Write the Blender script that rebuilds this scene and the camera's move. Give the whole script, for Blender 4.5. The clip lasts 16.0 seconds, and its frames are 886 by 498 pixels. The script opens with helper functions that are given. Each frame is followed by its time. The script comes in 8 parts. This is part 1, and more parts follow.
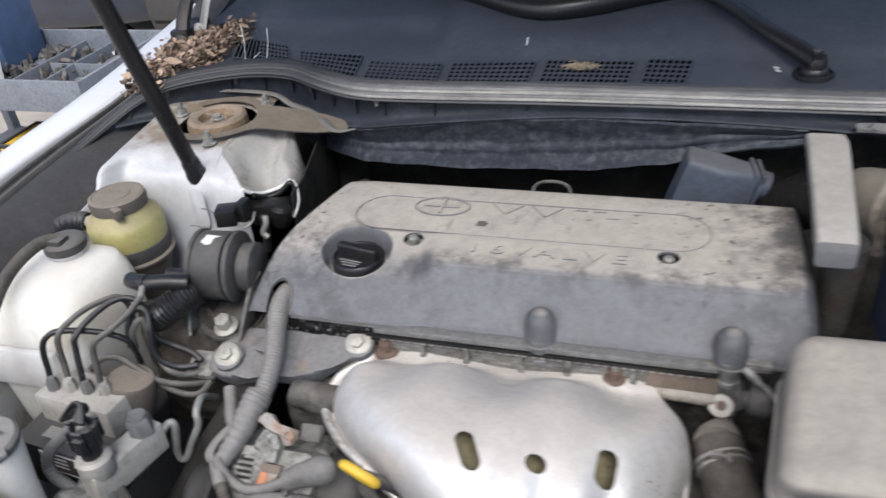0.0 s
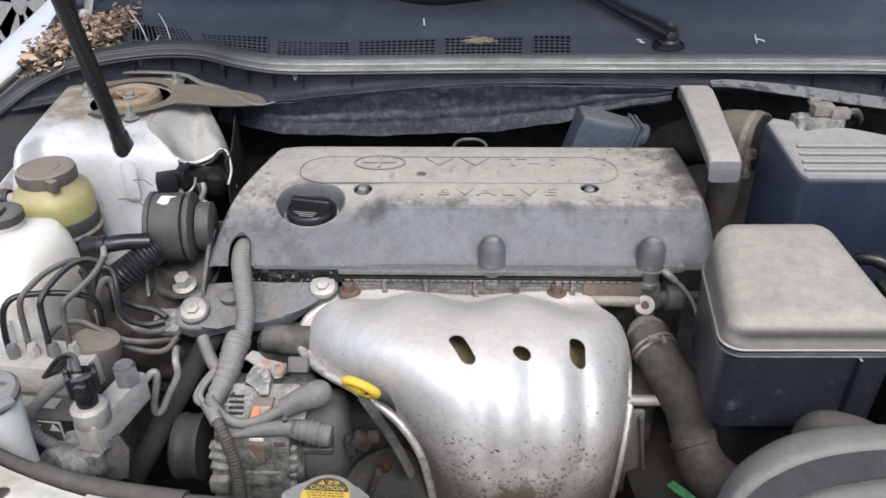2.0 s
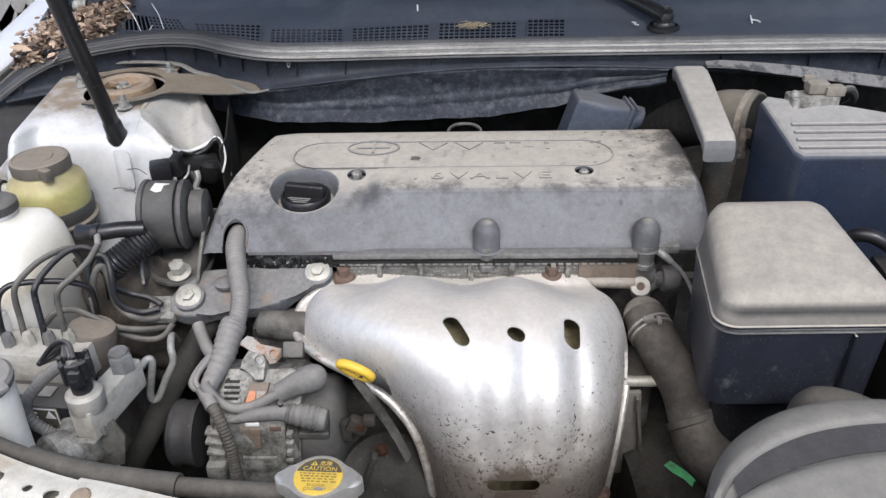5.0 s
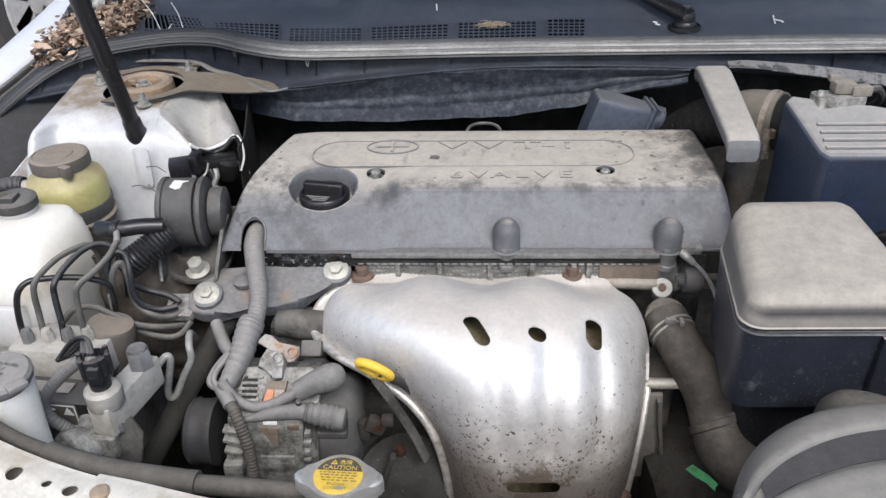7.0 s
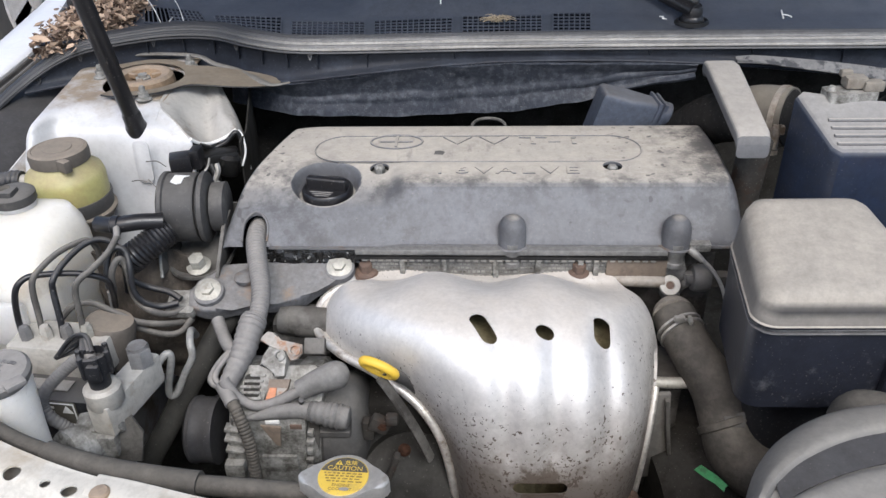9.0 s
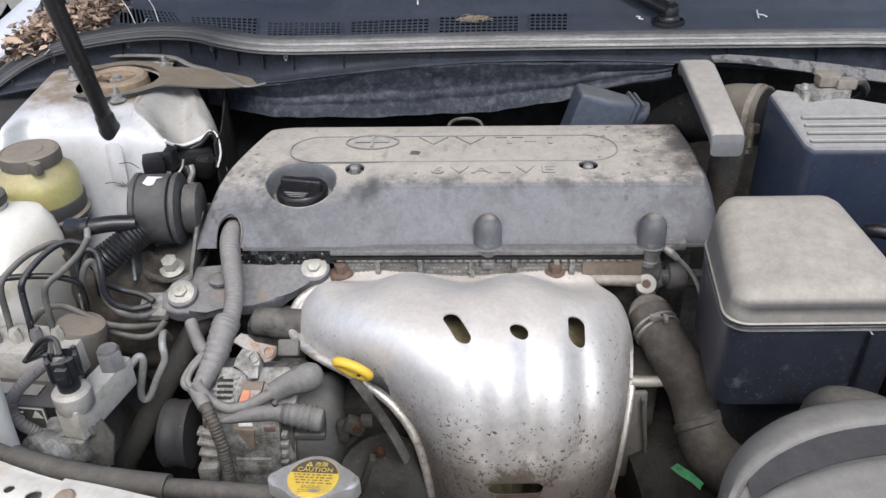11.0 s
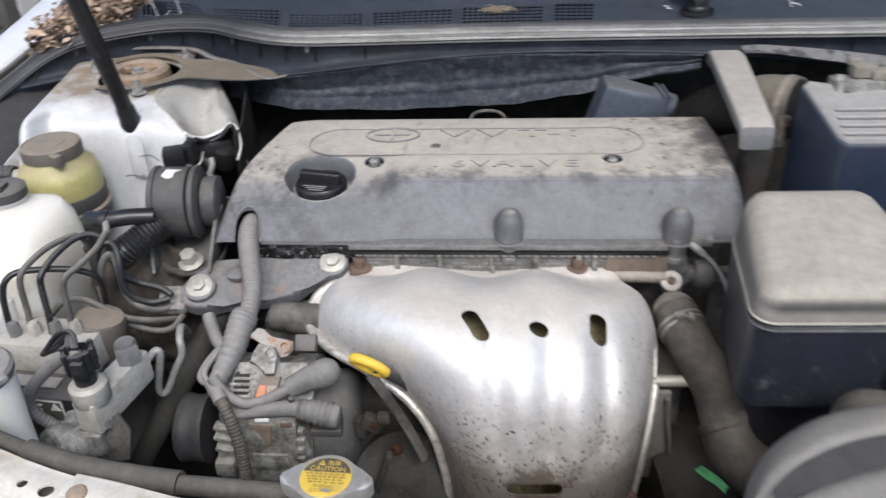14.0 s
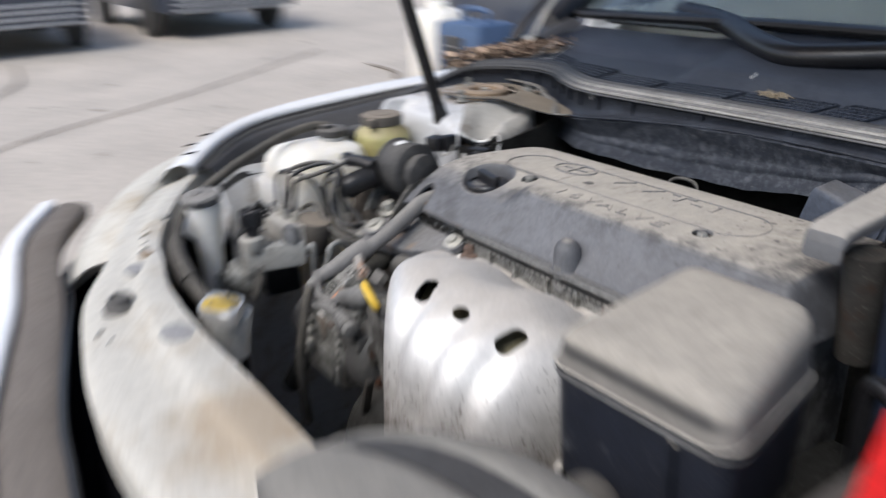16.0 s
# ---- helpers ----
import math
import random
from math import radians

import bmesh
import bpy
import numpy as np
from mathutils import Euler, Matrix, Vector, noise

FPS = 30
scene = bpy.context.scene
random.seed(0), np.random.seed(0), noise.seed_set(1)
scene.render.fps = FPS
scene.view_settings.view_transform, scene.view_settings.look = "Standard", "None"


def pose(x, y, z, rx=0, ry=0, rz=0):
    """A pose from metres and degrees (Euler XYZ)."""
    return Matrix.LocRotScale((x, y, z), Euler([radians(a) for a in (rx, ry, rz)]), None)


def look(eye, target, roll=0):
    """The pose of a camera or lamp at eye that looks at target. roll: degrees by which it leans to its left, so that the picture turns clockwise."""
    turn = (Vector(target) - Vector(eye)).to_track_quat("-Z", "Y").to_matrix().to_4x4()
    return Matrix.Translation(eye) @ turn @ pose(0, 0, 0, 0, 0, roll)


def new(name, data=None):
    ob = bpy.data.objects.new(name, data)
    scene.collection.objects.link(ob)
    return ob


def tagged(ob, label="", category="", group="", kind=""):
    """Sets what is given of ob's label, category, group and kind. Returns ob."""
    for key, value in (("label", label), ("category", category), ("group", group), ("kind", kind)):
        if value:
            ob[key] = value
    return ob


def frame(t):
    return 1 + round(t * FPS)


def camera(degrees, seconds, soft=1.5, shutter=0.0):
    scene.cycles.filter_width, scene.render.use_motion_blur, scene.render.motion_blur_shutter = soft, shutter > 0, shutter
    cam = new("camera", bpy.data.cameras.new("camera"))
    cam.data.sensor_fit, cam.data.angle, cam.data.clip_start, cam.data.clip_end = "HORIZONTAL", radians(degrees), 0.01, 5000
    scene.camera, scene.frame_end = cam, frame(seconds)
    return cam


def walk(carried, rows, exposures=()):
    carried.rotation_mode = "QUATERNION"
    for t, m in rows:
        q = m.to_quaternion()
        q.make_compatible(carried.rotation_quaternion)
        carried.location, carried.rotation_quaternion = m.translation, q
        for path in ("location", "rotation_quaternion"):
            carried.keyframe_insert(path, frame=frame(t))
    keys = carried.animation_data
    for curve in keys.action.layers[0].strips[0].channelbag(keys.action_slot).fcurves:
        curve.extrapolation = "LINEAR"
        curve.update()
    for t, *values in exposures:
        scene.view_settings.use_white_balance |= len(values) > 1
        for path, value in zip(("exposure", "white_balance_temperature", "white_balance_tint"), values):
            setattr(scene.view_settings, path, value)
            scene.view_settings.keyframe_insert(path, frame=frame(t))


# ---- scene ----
from collections import defaultdict

cam = camera(58.1, 16.0, soft=1.45, shutter=0.9)
PATH = [
    (0, (0.131, -0.307, 1.318), (-0.421, 1.278, 0.23), -5.8),
    (0.3, (0.079, -0.31, 1.304), (-0.385, 1.321, 0.244), -5.0),
    (0.5, (0.059, -0.355, 1.291), (-0.251, 1.349, 0.291), -4.6),
    (1, (0.004, -0.434, 1.307), (-0.106, 1.262, 0.251), -3.9),
    (1.5, (-0.019, -0.449, 1.305), (-0.144, 1.255, 0.265), -1.6),
    (2, (-0.006, -0.452, 1.299), (-0.07, 1.245, 0.241), -0.7),
    (2.5, (0.003, -0.458, 1.297), (-0.073, 1.244, 0.248), -1.3),
    (3, (0.003, -0.45, 1.289), (-0.068, 1.232, 0.21), -1.8),
    (3.5, (0.007, -0.448, 1.29), (-0.082, 1.235, 0.214), -2.3),
    (5.8, (0.003, -0.459, 1.284), (-0.066, 1.23, 0.215), -1.4),
    (6, (0.003, -0.457, 1.282), (-0.076, 1.231, 0.212), -1.5),
    (6.5, (0.001, -0.452, 1.282), (-0.085, 1.23, 0.203), -1.7),
    (7, (-0.004, -0.453, 1.281), (-0.108, 1.239, 0.22), -1.8),
    (7.5, (-0.004, -0.454, 1.284), (-0.11, 1.239, 0.224), -1.8),
    (8, (-0.005, -0.451, 1.279), (-0.092, 1.239, 0.213), -1.4),
    (8.5, (-0.013, -0.447, 1.275), (-0.1, 1.239, 0.203), -1.2),
    (9, (-0.011, -0.443, 1.274), (-0.112, 1.245, 0.207), -1.6),
    (9.5, (-0.013, -0.441, 1.274), (-0.094, 1.251, 0.209), -1.2),
    (10, (-0.006, -0.44, 1.276), (-0.088, 1.251, 0.212), -1.4),
    (10.2, (-0.004, -0.439, 1.273), (-0.077, 1.252, 0.208), -1.6),
    (12.3, (0.005, -0.446, 1.267), (-0.066, 1.256, 0.218), -1.3),
    (12.5, (0.004, -0.441, 1.277), (-0.074, 1.249, 0.209), -1.8),
    (13, (0.005, -0.439, 1.265), (-0.068, 1.255, 0.206), -1.6),
    (13.5, (0.007, -0.441, 1.268), (-0.071, 1.254, 0.209), -2.0),
    (14, (0.009, -0.428, 1.263), (-0.131, 1.253, 0.189), -2.4),
    (14.5, (0.05, -0.368, 1.237), (-0.389, 1.288, 0.204), -0.2),
    (15, (0.165, -0.347, 1.213), (-0.613, 1.188, 0.194), -3.6),
    (15.2, (0.222, -0.333, 1.218), (-0.644, 1.152, 0.195), -3.2),
    (15.5, (0.319, -0.312, 1.226), (-0.775, 1.035, 0.232), -3.8),
    (15.7, (0.397, -0.29, 1.212), (-0.874, 0.972, 0.322), -3.2),
    (16, (0.578, -0.275, 1.166), (-0.952, 0.778, 0.424), -1.9),
]
walk(cam, [(t, look(eye, target, roll)) for t, eye, target, roll in PATH], exposures=[(0.0, 0.69, 6350, 10), (1.0, 0.84, 6350, 10), (14.2, 0.81, 6350, 10), (15.0, 0.59, 6380, 10), (16.0, 0.59, 6410, 10)])

# world and sun: bright, soft daylight
world = bpy.data.worlds.new("World")
scene.world = world
world.use_nodes = True
wn = world.node_tree
sky = wn.nodes.new("ShaderNodeTexSky")
sky.sky_type, sky.sun_disc = "NISHITA", False
sky.sun_elevation, sky.sun_rotation = radians(55), radians(200)
sky.air_density, sky.dust_density = 1.0, 3.0
wn.nodes["Background"].inputs["Strength"].default_value = 0.13
wn.links.new(sky.outputs[0], wn.nodes["Background"].inputs["Color"])
sun = new("sun", bpy.data.lights.new("sun", "SUN"))
sun.data.energy, sun.data.angle, sun.data.color = 1.5, radians(22), (1.0, 0.985, 0.96)
sun.matrix_world = look((0.9, -1.6, 3.2), (0, 0.3, 0.8))


# ---- materials ----
def ramp(nt, src, lo, hi, clamp=True):
    n = nt.nodes.new("ShaderNodeMapRange")
    n.clamp = clamp
    n.inputs[1].default_value, n.inputs[2].default_value = lo, hi
    nt.links.new(src, n.inputs[0])
    return n.outputs[0]


def noise_tex(nt, scale, detail=4.0, rough=0.6, stretch=None):
    pos = nt.nodes.new("ShaderNodeNewGeometry")
    src = pos.outputs["Position"]
    if stretch:
        mp = nt.nodes.new("ShaderNodeMapping")
        mp.inputs["Scale"].default_value = stretch
        nt.links.new(src, mp.inputs[0])
        src = mp.outputs[0]
    n = nt.nodes.new("ShaderNodeTexNoise")
    n.inputs["Scale"].default_value, n.inputs["Detail"].default_value, n.inputs["Roughness"].default_value = scale, detail, rough
    nt.links.new(src, n.inputs["Vector"])
    return n.outputs["Fac"]


def mixc(nt, fac, a, b):
    n = nt.nodes.new("ShaderNodeMix")
    n.data_type = "RGBA"
    for sock, v in ((n.inputs[0], fac), (n.inputs[6], a), (n.inputs[7], b)):
        if isinstance(v, (int, float)):
            sock.default_value = v
        elif isinstance(v, (tuple, list)):
            sock.default_value = (*v[:3], 1)
        else:
            nt.links.new(v, sock)
    return n.outputs[2]


def math_n(nt, op, a, b=0.0):
    n = nt.nodes.new("ShaderNodeMath")
    n.operation = op
    for sock, v in ((n.inputs[0], a), (n.inputs[1], b)):
        if isinstance(v, (int, float)):
            sock.default_value = v
        else:
            nt.links.new(v, sock)
    return n.outputs[0]


DUST = (0.36, 0.338, 0.305)


def surface(name, col, rough=0.5, metal=0.0, var=0.25, dust=0.0, dustcol=DUST, up=(0.35, 0.95), film=0.0, stain=None, stain_at=(0.58, 0.68),
            stain_scale=25, bump=0.15, grain=220, trans=0.0, coat=0.0, patch=22, sss=0.0, spec=0.5, facet=False, mott=0.42):
    """A worn surface: grain and patches in the base, dust lying on what faces up (dust) and as a thin film all over (film), stains with their own shape."""
    m = bpy.data.materials.new(name)
    m.use_nodes = True
    nt = m.node_tree
    b = nt.nodes["Principled BSDF"]
    big, small = noise_tex(nt, patch, 5.0), noise_tex(nt, grain, 3.0)
    mixn = math_n(nt, "ADD", math_n(nt, "MULTIPLY", big, 0.6), math_n(nt, "MULTIPLY", small, 0.4))
    f = ramp(nt, mixn, 0.32, 0.68)
    lo, hi = [c * (1 - var) for c in col], [min(1, c * (1 + var)) for c in col]
    c = mixc(nt, f, lo, hi)
    # fine mottling: ingrained dirt and rubbed spots
    if mott:
        fine = ramp(nt, noise_tex(nt, 95, 8.0, 0.72), 0.47, 0.60)
        c = mixc(nt, math_n(nt, "MULTIPLY", fine, mott * 0.8), c, [x * 0.45 for x in col])
    if stain:
        sf = ramp(nt, noise_tex(nt, stain_scale, 6.0, 0.7), *stain_at)
        c = mixc(nt, sf, c, stain)
    if dust or film:
        geo = nt.nodes.new("ShaderNodeNewGeometry")
        sep = nt.nodes.new("ShaderNodeSeparateXYZ")
        nt.links.new(geo.outputs["True Normal" if facet else "Normal"], sep.inputs[0])
        lying = math_n(nt, "MULTIPLY", ramp(nt, sep.outputs[2], *up), dust)
        cover = math_n(nt, "ADD", lying, film)
        patchy = ramp(nt, math_n(nt, "ADD", math_n(nt, "MULTIPLY", noise_tex(nt, 38, 6.0, 0.65), 0.7), math_n(nt, "MULTIPLY", noise_tex(nt, 400, 2.0), 0.3)), 0.30, 0.62)
        cover = math_n(nt, "MULTIPLY", cover, math_n(nt, "ADD", math_n(nt, "MULTIPLY", patchy, 0.28), 0.72))
        # loose flecks of dust and grit
        fleck = math_n(nt, "MULTIPLY", ramp(nt, noise_tex(nt, 430, 1.0, 0.5), 0.69, 0.74), 0.22)
        cover = math_n(nt, "MAXIMUM", cover, fleck)
        cl = nt.nodes.new("ShaderNodeClamp")
        nt.links.new(cover, cl.inputs[0])
        tone = mixc(nt, math_n(nt, "ADD", math_n(nt, "MULTIPLY", noise_tex(nt, 16, 5.0), 0.55), math_n(nt, "MULTIPLY", ramp(nt, noise_tex(nt, 110, 8.0, 0.74), 0.38, 0.60), 0.45)), [x * 0.84 for x in dustcol], [x * 1.16 for x in dustcol])
        c = mixc(nt, cl.outputs[0], c, tone)
        rr = nt.nodes.new("ShaderNodeMapRange")
        rr.inputs[3].default_value, rr.inputs[4].default_value = rough, 0.92
        nt.links.new(cl.outputs[0], rr.inputs[0])
        nt.links.new(rr.outputs[0], b.inputs["Roughness"])
        if metal:
            mm = nt.nodes.new("ShaderNodeMapRange")
            mm.inputs[3].default_value, mm.inputs[4].default_value = metal, 0.0
            nt.links.new(cl.outputs[0], mm.inputs[0])
            nt.links.new(mm.outputs[0], b.inputs["Metallic"])
    else:
        rr = nt.nodes.new("ShaderNodeMapRange")
        rr.inputs[3].default_value, rr.inputs[4].default_value = max(0.02, rough - 0.08), min(1, rough + 0.1)
        nt.links.new(big, rr.inputs[0])
        nt.links.new(rr.outputs[0], b.inputs["Roughness"])
        b.inputs["Metallic"].default_value = metal
    nt.links.new(c, b.inputs["Base Color"])
    b.inputs["Transmission Weight"].default_value = trans
    b.inputs["Specular IOR Level"].default_value = spec
    b.inputs["Coat Weight"].default_value = coat
    if sss:
        b.inputs["Subsurface Weight"].default_value = sss
        b.inputs["Subsurface Radius"].default_value = (0.05, 0.048, 0.042)
        b.inputs["Subsurface Scale"].default_value = 1.0
    if bump:
        bp = nt.nodes.new("ShaderNodeBump")
        bp.inputs["Strength"].default_value, bp.inputs["Distance"].default_value = bump, 0.002
        nt.links.new(math_n(nt, "ADD", math_n(nt, "MULTIPLY", big, 0.12), math_n(nt, "MULTIPLY", small, 0.4)), bp.inputs["Height"])
        nt.links.new(bp.outputs[0], b.inputs["Normal"])
    return m


def shield_material():
    """Dull aluminised sheet, dusty on top, with dark flecks of burnt dirt on the lower front."""
    m = surface("aluminised heat shield", (0.75, 0.735, 0.71), 0.52, metal=0.58, var=0.10, patch=40, dust=0.62, film=0.05, dustcol=(0.45, 0.40, 0.34), bump=0.14, up=(0.80, 1.0), mott=0.18)
    nt = m.node_tree
    b = nt.nodes["Principled BSDF"]
    geo = nt.nodes.new("ShaderNodeNewGeometry")
    sep = nt.nodes.new("ShaderNodeSeparateXYZ")
    nt.links.new(geo.outputs["Position"], sep.inputs[0])
    low = ramp(nt, sep.outputs[2], 0.83, 0.72)
    clump = ramp(nt, noise_tex(nt, 30, 3.0, 0.6), 0.40, 0.68)
    th = math_n(nt, "SUBTRACT", 0.69, math_n(nt, "MULTIPLY", low, math_n(nt, "ADD", 0.092, math_n(nt, "MULTIPLY", clump, 0.125))))
    f = math_n(nt, "SUBTRACT", noise_tex(nt, 250, 3.0, 0.6), th)
    f = math_n(nt, "MULTIPLY", ramp(nt, f, 0.0, 0.035), ramp(nt, sep.outputs[2], 0.825, 0.80))
    # a dark brown veil thickening towards the bottom
    veil = math_n(nt, "MULTIPLY", ramp(nt, math_n(nt, "ADD", sep.outputs[2], math_n(nt, "MULTIPLY", noise_tex(nt, 26, 6.0, 0.7), 0.10)), 0.846, 0.770), 0.88)
    f = math_n(nt, "MAXIMUM", f, veil)
    # rust round the lower slot
    dist = nt.nodes.new("ShaderNodeVectorMath")
    dist.operation = "DISTANCE"
    dist.inputs[1].default_value = (0.040, 0.045, 0.716)
    nt.links.new(geo.outputs["Position"], dist.inputs[0])
    rust = ramp(nt, math_n(nt, "ADD", dist.outputs["Value"], math_n(nt, "MULTIPLY", noise_tex(nt, 120, 4.0, 0.7), 0.04)), 0.068, 0.040)
    f = math_n(nt, "MAXIMUM", f, math_n(nt, "MULTIPLY", rust, 0.97))
    old = b.inputs["Base Color"].links[0].from_socket
    nt.links.new(mixc(nt, f, old, (0.090, 0.070, 0.055)), b.inputs["Base Color"])
    mo = b.inputs["Metallic"].links[0].from_socket
    nt.links.new(math_n(nt, "MULTIPLY", mo, math_n(nt, "SUBTRACT", 1.0, f)), b.inputs["Metallic"])
    return m


def cover_material():
    """Grey plastic: tan dust on the flat top, bluish front, sooty smudges along the crest, darker over one end, small
    dark specks.
    """
    m = surface("dusty grey plastic", (0.098, 0.106, 0.124), 0.55, dust=0.92, film=0.12, up=(0.82, 1.0), dustcol=(0.42, 0.388, 0.338), stain=(0.042, 0.045, 0.052), stain_at=(0.56, 0.72), stain_scale=24)
    nt = m.node_tree
    b = nt.nodes["Principled BSDF"]
    geo = nt.nodes.new("ShaderNodeNewGeometry")
    sep = nt.nodes.new("ShaderNodeSeparateXYZ")
    nt.links.new(geo.outputs["Position"], sep.inputs[0])
    crest = math_n(nt, "MULTIPLY", ramp(nt, sep.outputs[1], 0.285, 0.30), ramp(nt, sep.outputs[1], 0.330, 0.312))
    end = ramp(nt, sep.outputs[0], 0.135, 0.225)
    near = math_n(nt, "MULTIPLY", ramp(nt, sep.outputs[0], -0.12, -0.20), math_n(nt, "MULTIPLY", ramp(nt, sep.outputs[1], 0.40, 0.33), 1.0))
    zone = math_n(nt, "MAXIMUM", crest, math_n(nt, "MAXIMUM", end, near))
    soot_and_shade = ramp(nt, math_n(nt, "ADD", noise_tex(nt, 34, 8.0, 0.72), math_n(nt, "MULTIPLY", ramp(nt, sep.outputs[0], 0.17, 0.262), 0.11)), 0.46, 0.62)
    soot_and_shade = math_n(nt, "MULTIPLY", math_n(nt, "MULTIPLY", soot_and_shade, zone), 0.75)
    # a few burnt spots near the back corner and by the front edge
    spots = math_n(nt, "MULTIPLY", ramp(nt, noise_tex(nt, 95, 1.0, 0.4), 0.66, 0.70), math_n(nt, "MAXIMUM", ramp(nt, sep.outputs[0], 0.10, 0.16), ramp(nt, sep.outputs[0], -0.19, -0.24)))
    soot_and_shade = math_n(nt, "MAXIMUM", soot_and_shade, math_n(nt, "MULTIPLY", spots, 0.75))
    # sooty smudges round two front domes, dirt and painted shade in the filler recess
    for c, r0 in (((0.014, 0.268, 0.853), 0.042), ((0.180, 0.268, 0.853), 0.042), ((-0.190, 0.335, 0.866), 0.054)):
        dist = nt.nodes.new("ShaderNodeVectorMath")
        dist.operation = "DISTANCE"
        dist.inputs[1].default_value = c
        nt.links.new(geo.outputs["Position"], dist.inputs[0])
        ring = ramp(nt, math_n(nt, "ADD", dist.outputs["Value"], math_n(nt, "MULTIPLY", noise_tex(nt, 60, 7.0, 0.75), 0.034)), r0, r0 - 0.016)
        soot_and_shade = math_n(nt, "MAXIMUM", soot_and_shade, math_n(nt, "MULTIPLY", ring, 0.72))
    speck = math_n(nt, "MULTIPLY", ramp(nt, noise_tex(nt, 210, 2.0, 0.5), 0.72, 0.76), 0.7)
    smear = math_n(nt, "MULTIPLY", ramp(nt, noise_tex(nt, 90, 4.0, 0.6, (1.0, 0.35, 1.0)), 0.60, 0.74), 0.35)
    f = math_n(nt, "MAXIMUM", soot_and_shade, math_n(nt, "MAXIMUM", speck, smear))
    old = b.inputs["Base Color"].links[0].from_socket
    nt.links.new(mixc(nt, f, old, (0.060, 0.060, 0.064)), b.inputs["Base Color"])
    return m


M = {}
M["cover"] = cover_material()
M["black_plastic"] = surface("black plastic", (0.010, 0.011, 0.014), 0.45, dust=0.20, film=0.010, stain=(0.05, 0.048, 0.046), stain_at=(0.58, 0.78), stain_scale=30)
M["black_clean"] = surface("satin black plastic", (0.010, 0.010, 0.012), 0.34, film=0.012, stain=(0.05, 0.048, 0.046), stain_at=(0.62, 0.8), stain_scale=45)
# blue in base and stain stands for sky reflected in the cowl
M["cowl"] = surface("weathered cowl plastic with sky tint", (0.036, 0.043, 0.060), 0.46, dust=0.10, film=0.03, dustcol=(0.22, 0.235, 0.265), stain=(0.062, 0.070, 0.086), stain_at=(0.48, 0.82), stain_scale=15, spec=0.22)
M["panel_black"] = surface("scuffed black panel", (0.020, 0.021, 0.025), 0.55, dust=0.08, film=0.04, stain=(0.04, 0.042, 0.046), stain_at=(0.50, 0.8), stain_scale=26, spec=0.25)
M["cowl_wall"] = surface("dark cowl front plastic", (0.017, 0.020, 0.028), 0.45, dust=0.08, film=0.015, dustcol=(0.22, 0.235, 0.265), stain=(0.055, 0.065, 0.085), stain_at=(0.50, 0.80), stain_scale=20, spec=0.22)
# unlit black: puts the shade of slots, gaps and openings into colour
M["hole"] = surface("black shade for openings", (0.004, 0.004, 0.005), 0.9, bump=0, spec=0.0, mott=0.08)
M["plate"] = surface("dusty steel plate", (0.12, 0.100, 0.078), 0.6, metal=0.2, dust=0.5, film=0.13, stain=(0.07, 0.045, 0.026), stain_at=(0.46, 0.66), stain_scale=40, dustcol=(0.27, 0.23, 0.175))
M["scuffed"] = surface("scuffed bulkhead lining", (0.027, 0.032, 0.043), 0.42, film=0.02, stain=(0.115, 0.124, 0.142), stain_at=(0.46, 0.80), stain_scale=95, bump=0.6, spec=0.2)
M["ledge"] = surface("peeling dusty ledge", (0.15, 0.15, 0.15), 0.7, var=0.3, film=0.08, stain=(0.022, 0.025, 0.032), stain_at=(0.50, 0.58), stain_scale=42)
def striped(name, col, along, dark, share):
    """Weathered rubber, streaked along its run; darker over the strut tower."""
    m = surface(name, col, 0.55, var=0.35, patch=26, film=0.08, bump=0.1)
    nt = m.node_tree
    b = nt.nodes["Principled BSDF"]
    f = math_n(nt, "MULTIPLY", ramp(nt, noise_tex(nt, 1.0, 5.0, 0.65, along), 0.42, 0.68), share)
    geo = nt.nodes.new("ShaderNodeNewGeometry")
    sep = nt.nodes.new("ShaderNodeSeparateXYZ")
    nt.links.new(geo.outputs["Position"], sep.inputs[0])
    f = math_n(nt, "MAXIMUM", f, math_n(nt, "MULTIPLY", ramp(nt, sep.outputs[0], -0.22, -0.34), 0.95))
    old = b.inputs["Base Color"].links[0].from_socket
    nt.links.new(mixc(nt, f, old, dark), b.inputs["Base Color"])
    return m


M["seal_grey"] = striped("weathered seal lip", (0.17, 0.17, 0.17), (7, 420, 420), (0.028, 0.029, 0.032), 0.6)
M["seal_dark"] = striped("dark seal rubber", (0.075, 0.078, 0.085), (7, 420, 420), (0.018, 0.019, 0.022), 0.7)
# pale colour holds the seal's thin highlights as well as its dust
M["seal_pale"] = striped("seal rubber with dust and painted highlights", (0.33, 0.32, 0.30), (7, 420, 420), (0.045, 0.046, 0.048), 0.6)
M["dark_pad"] = surface("black reflection-dulling pad", (0.022, 0.022, 0.023), 0.95, bump=0.3, spec=0.1)
M["lip_grey"] = surface("grimy grey plastic edge", (0.12, 0.122, 0.128), 0.6, var=0.3, film=0.12, stain=(0.10, 0.065, 0.04), stain_at=(0.58, 0.7), stain_scale=40)
# pale flecks in the stain colour stand for glints on wet oil
M["oily"] = surface("oil-soaked grime with painted glints", (0.010, 0.0095, 0.009), 0.16, var=0.6, patch=200, stain=(0.22, 0.22, 0.21), stain_at=(0.60, 0.64), stain_scale=210, bump=1.0, spec=0.5)
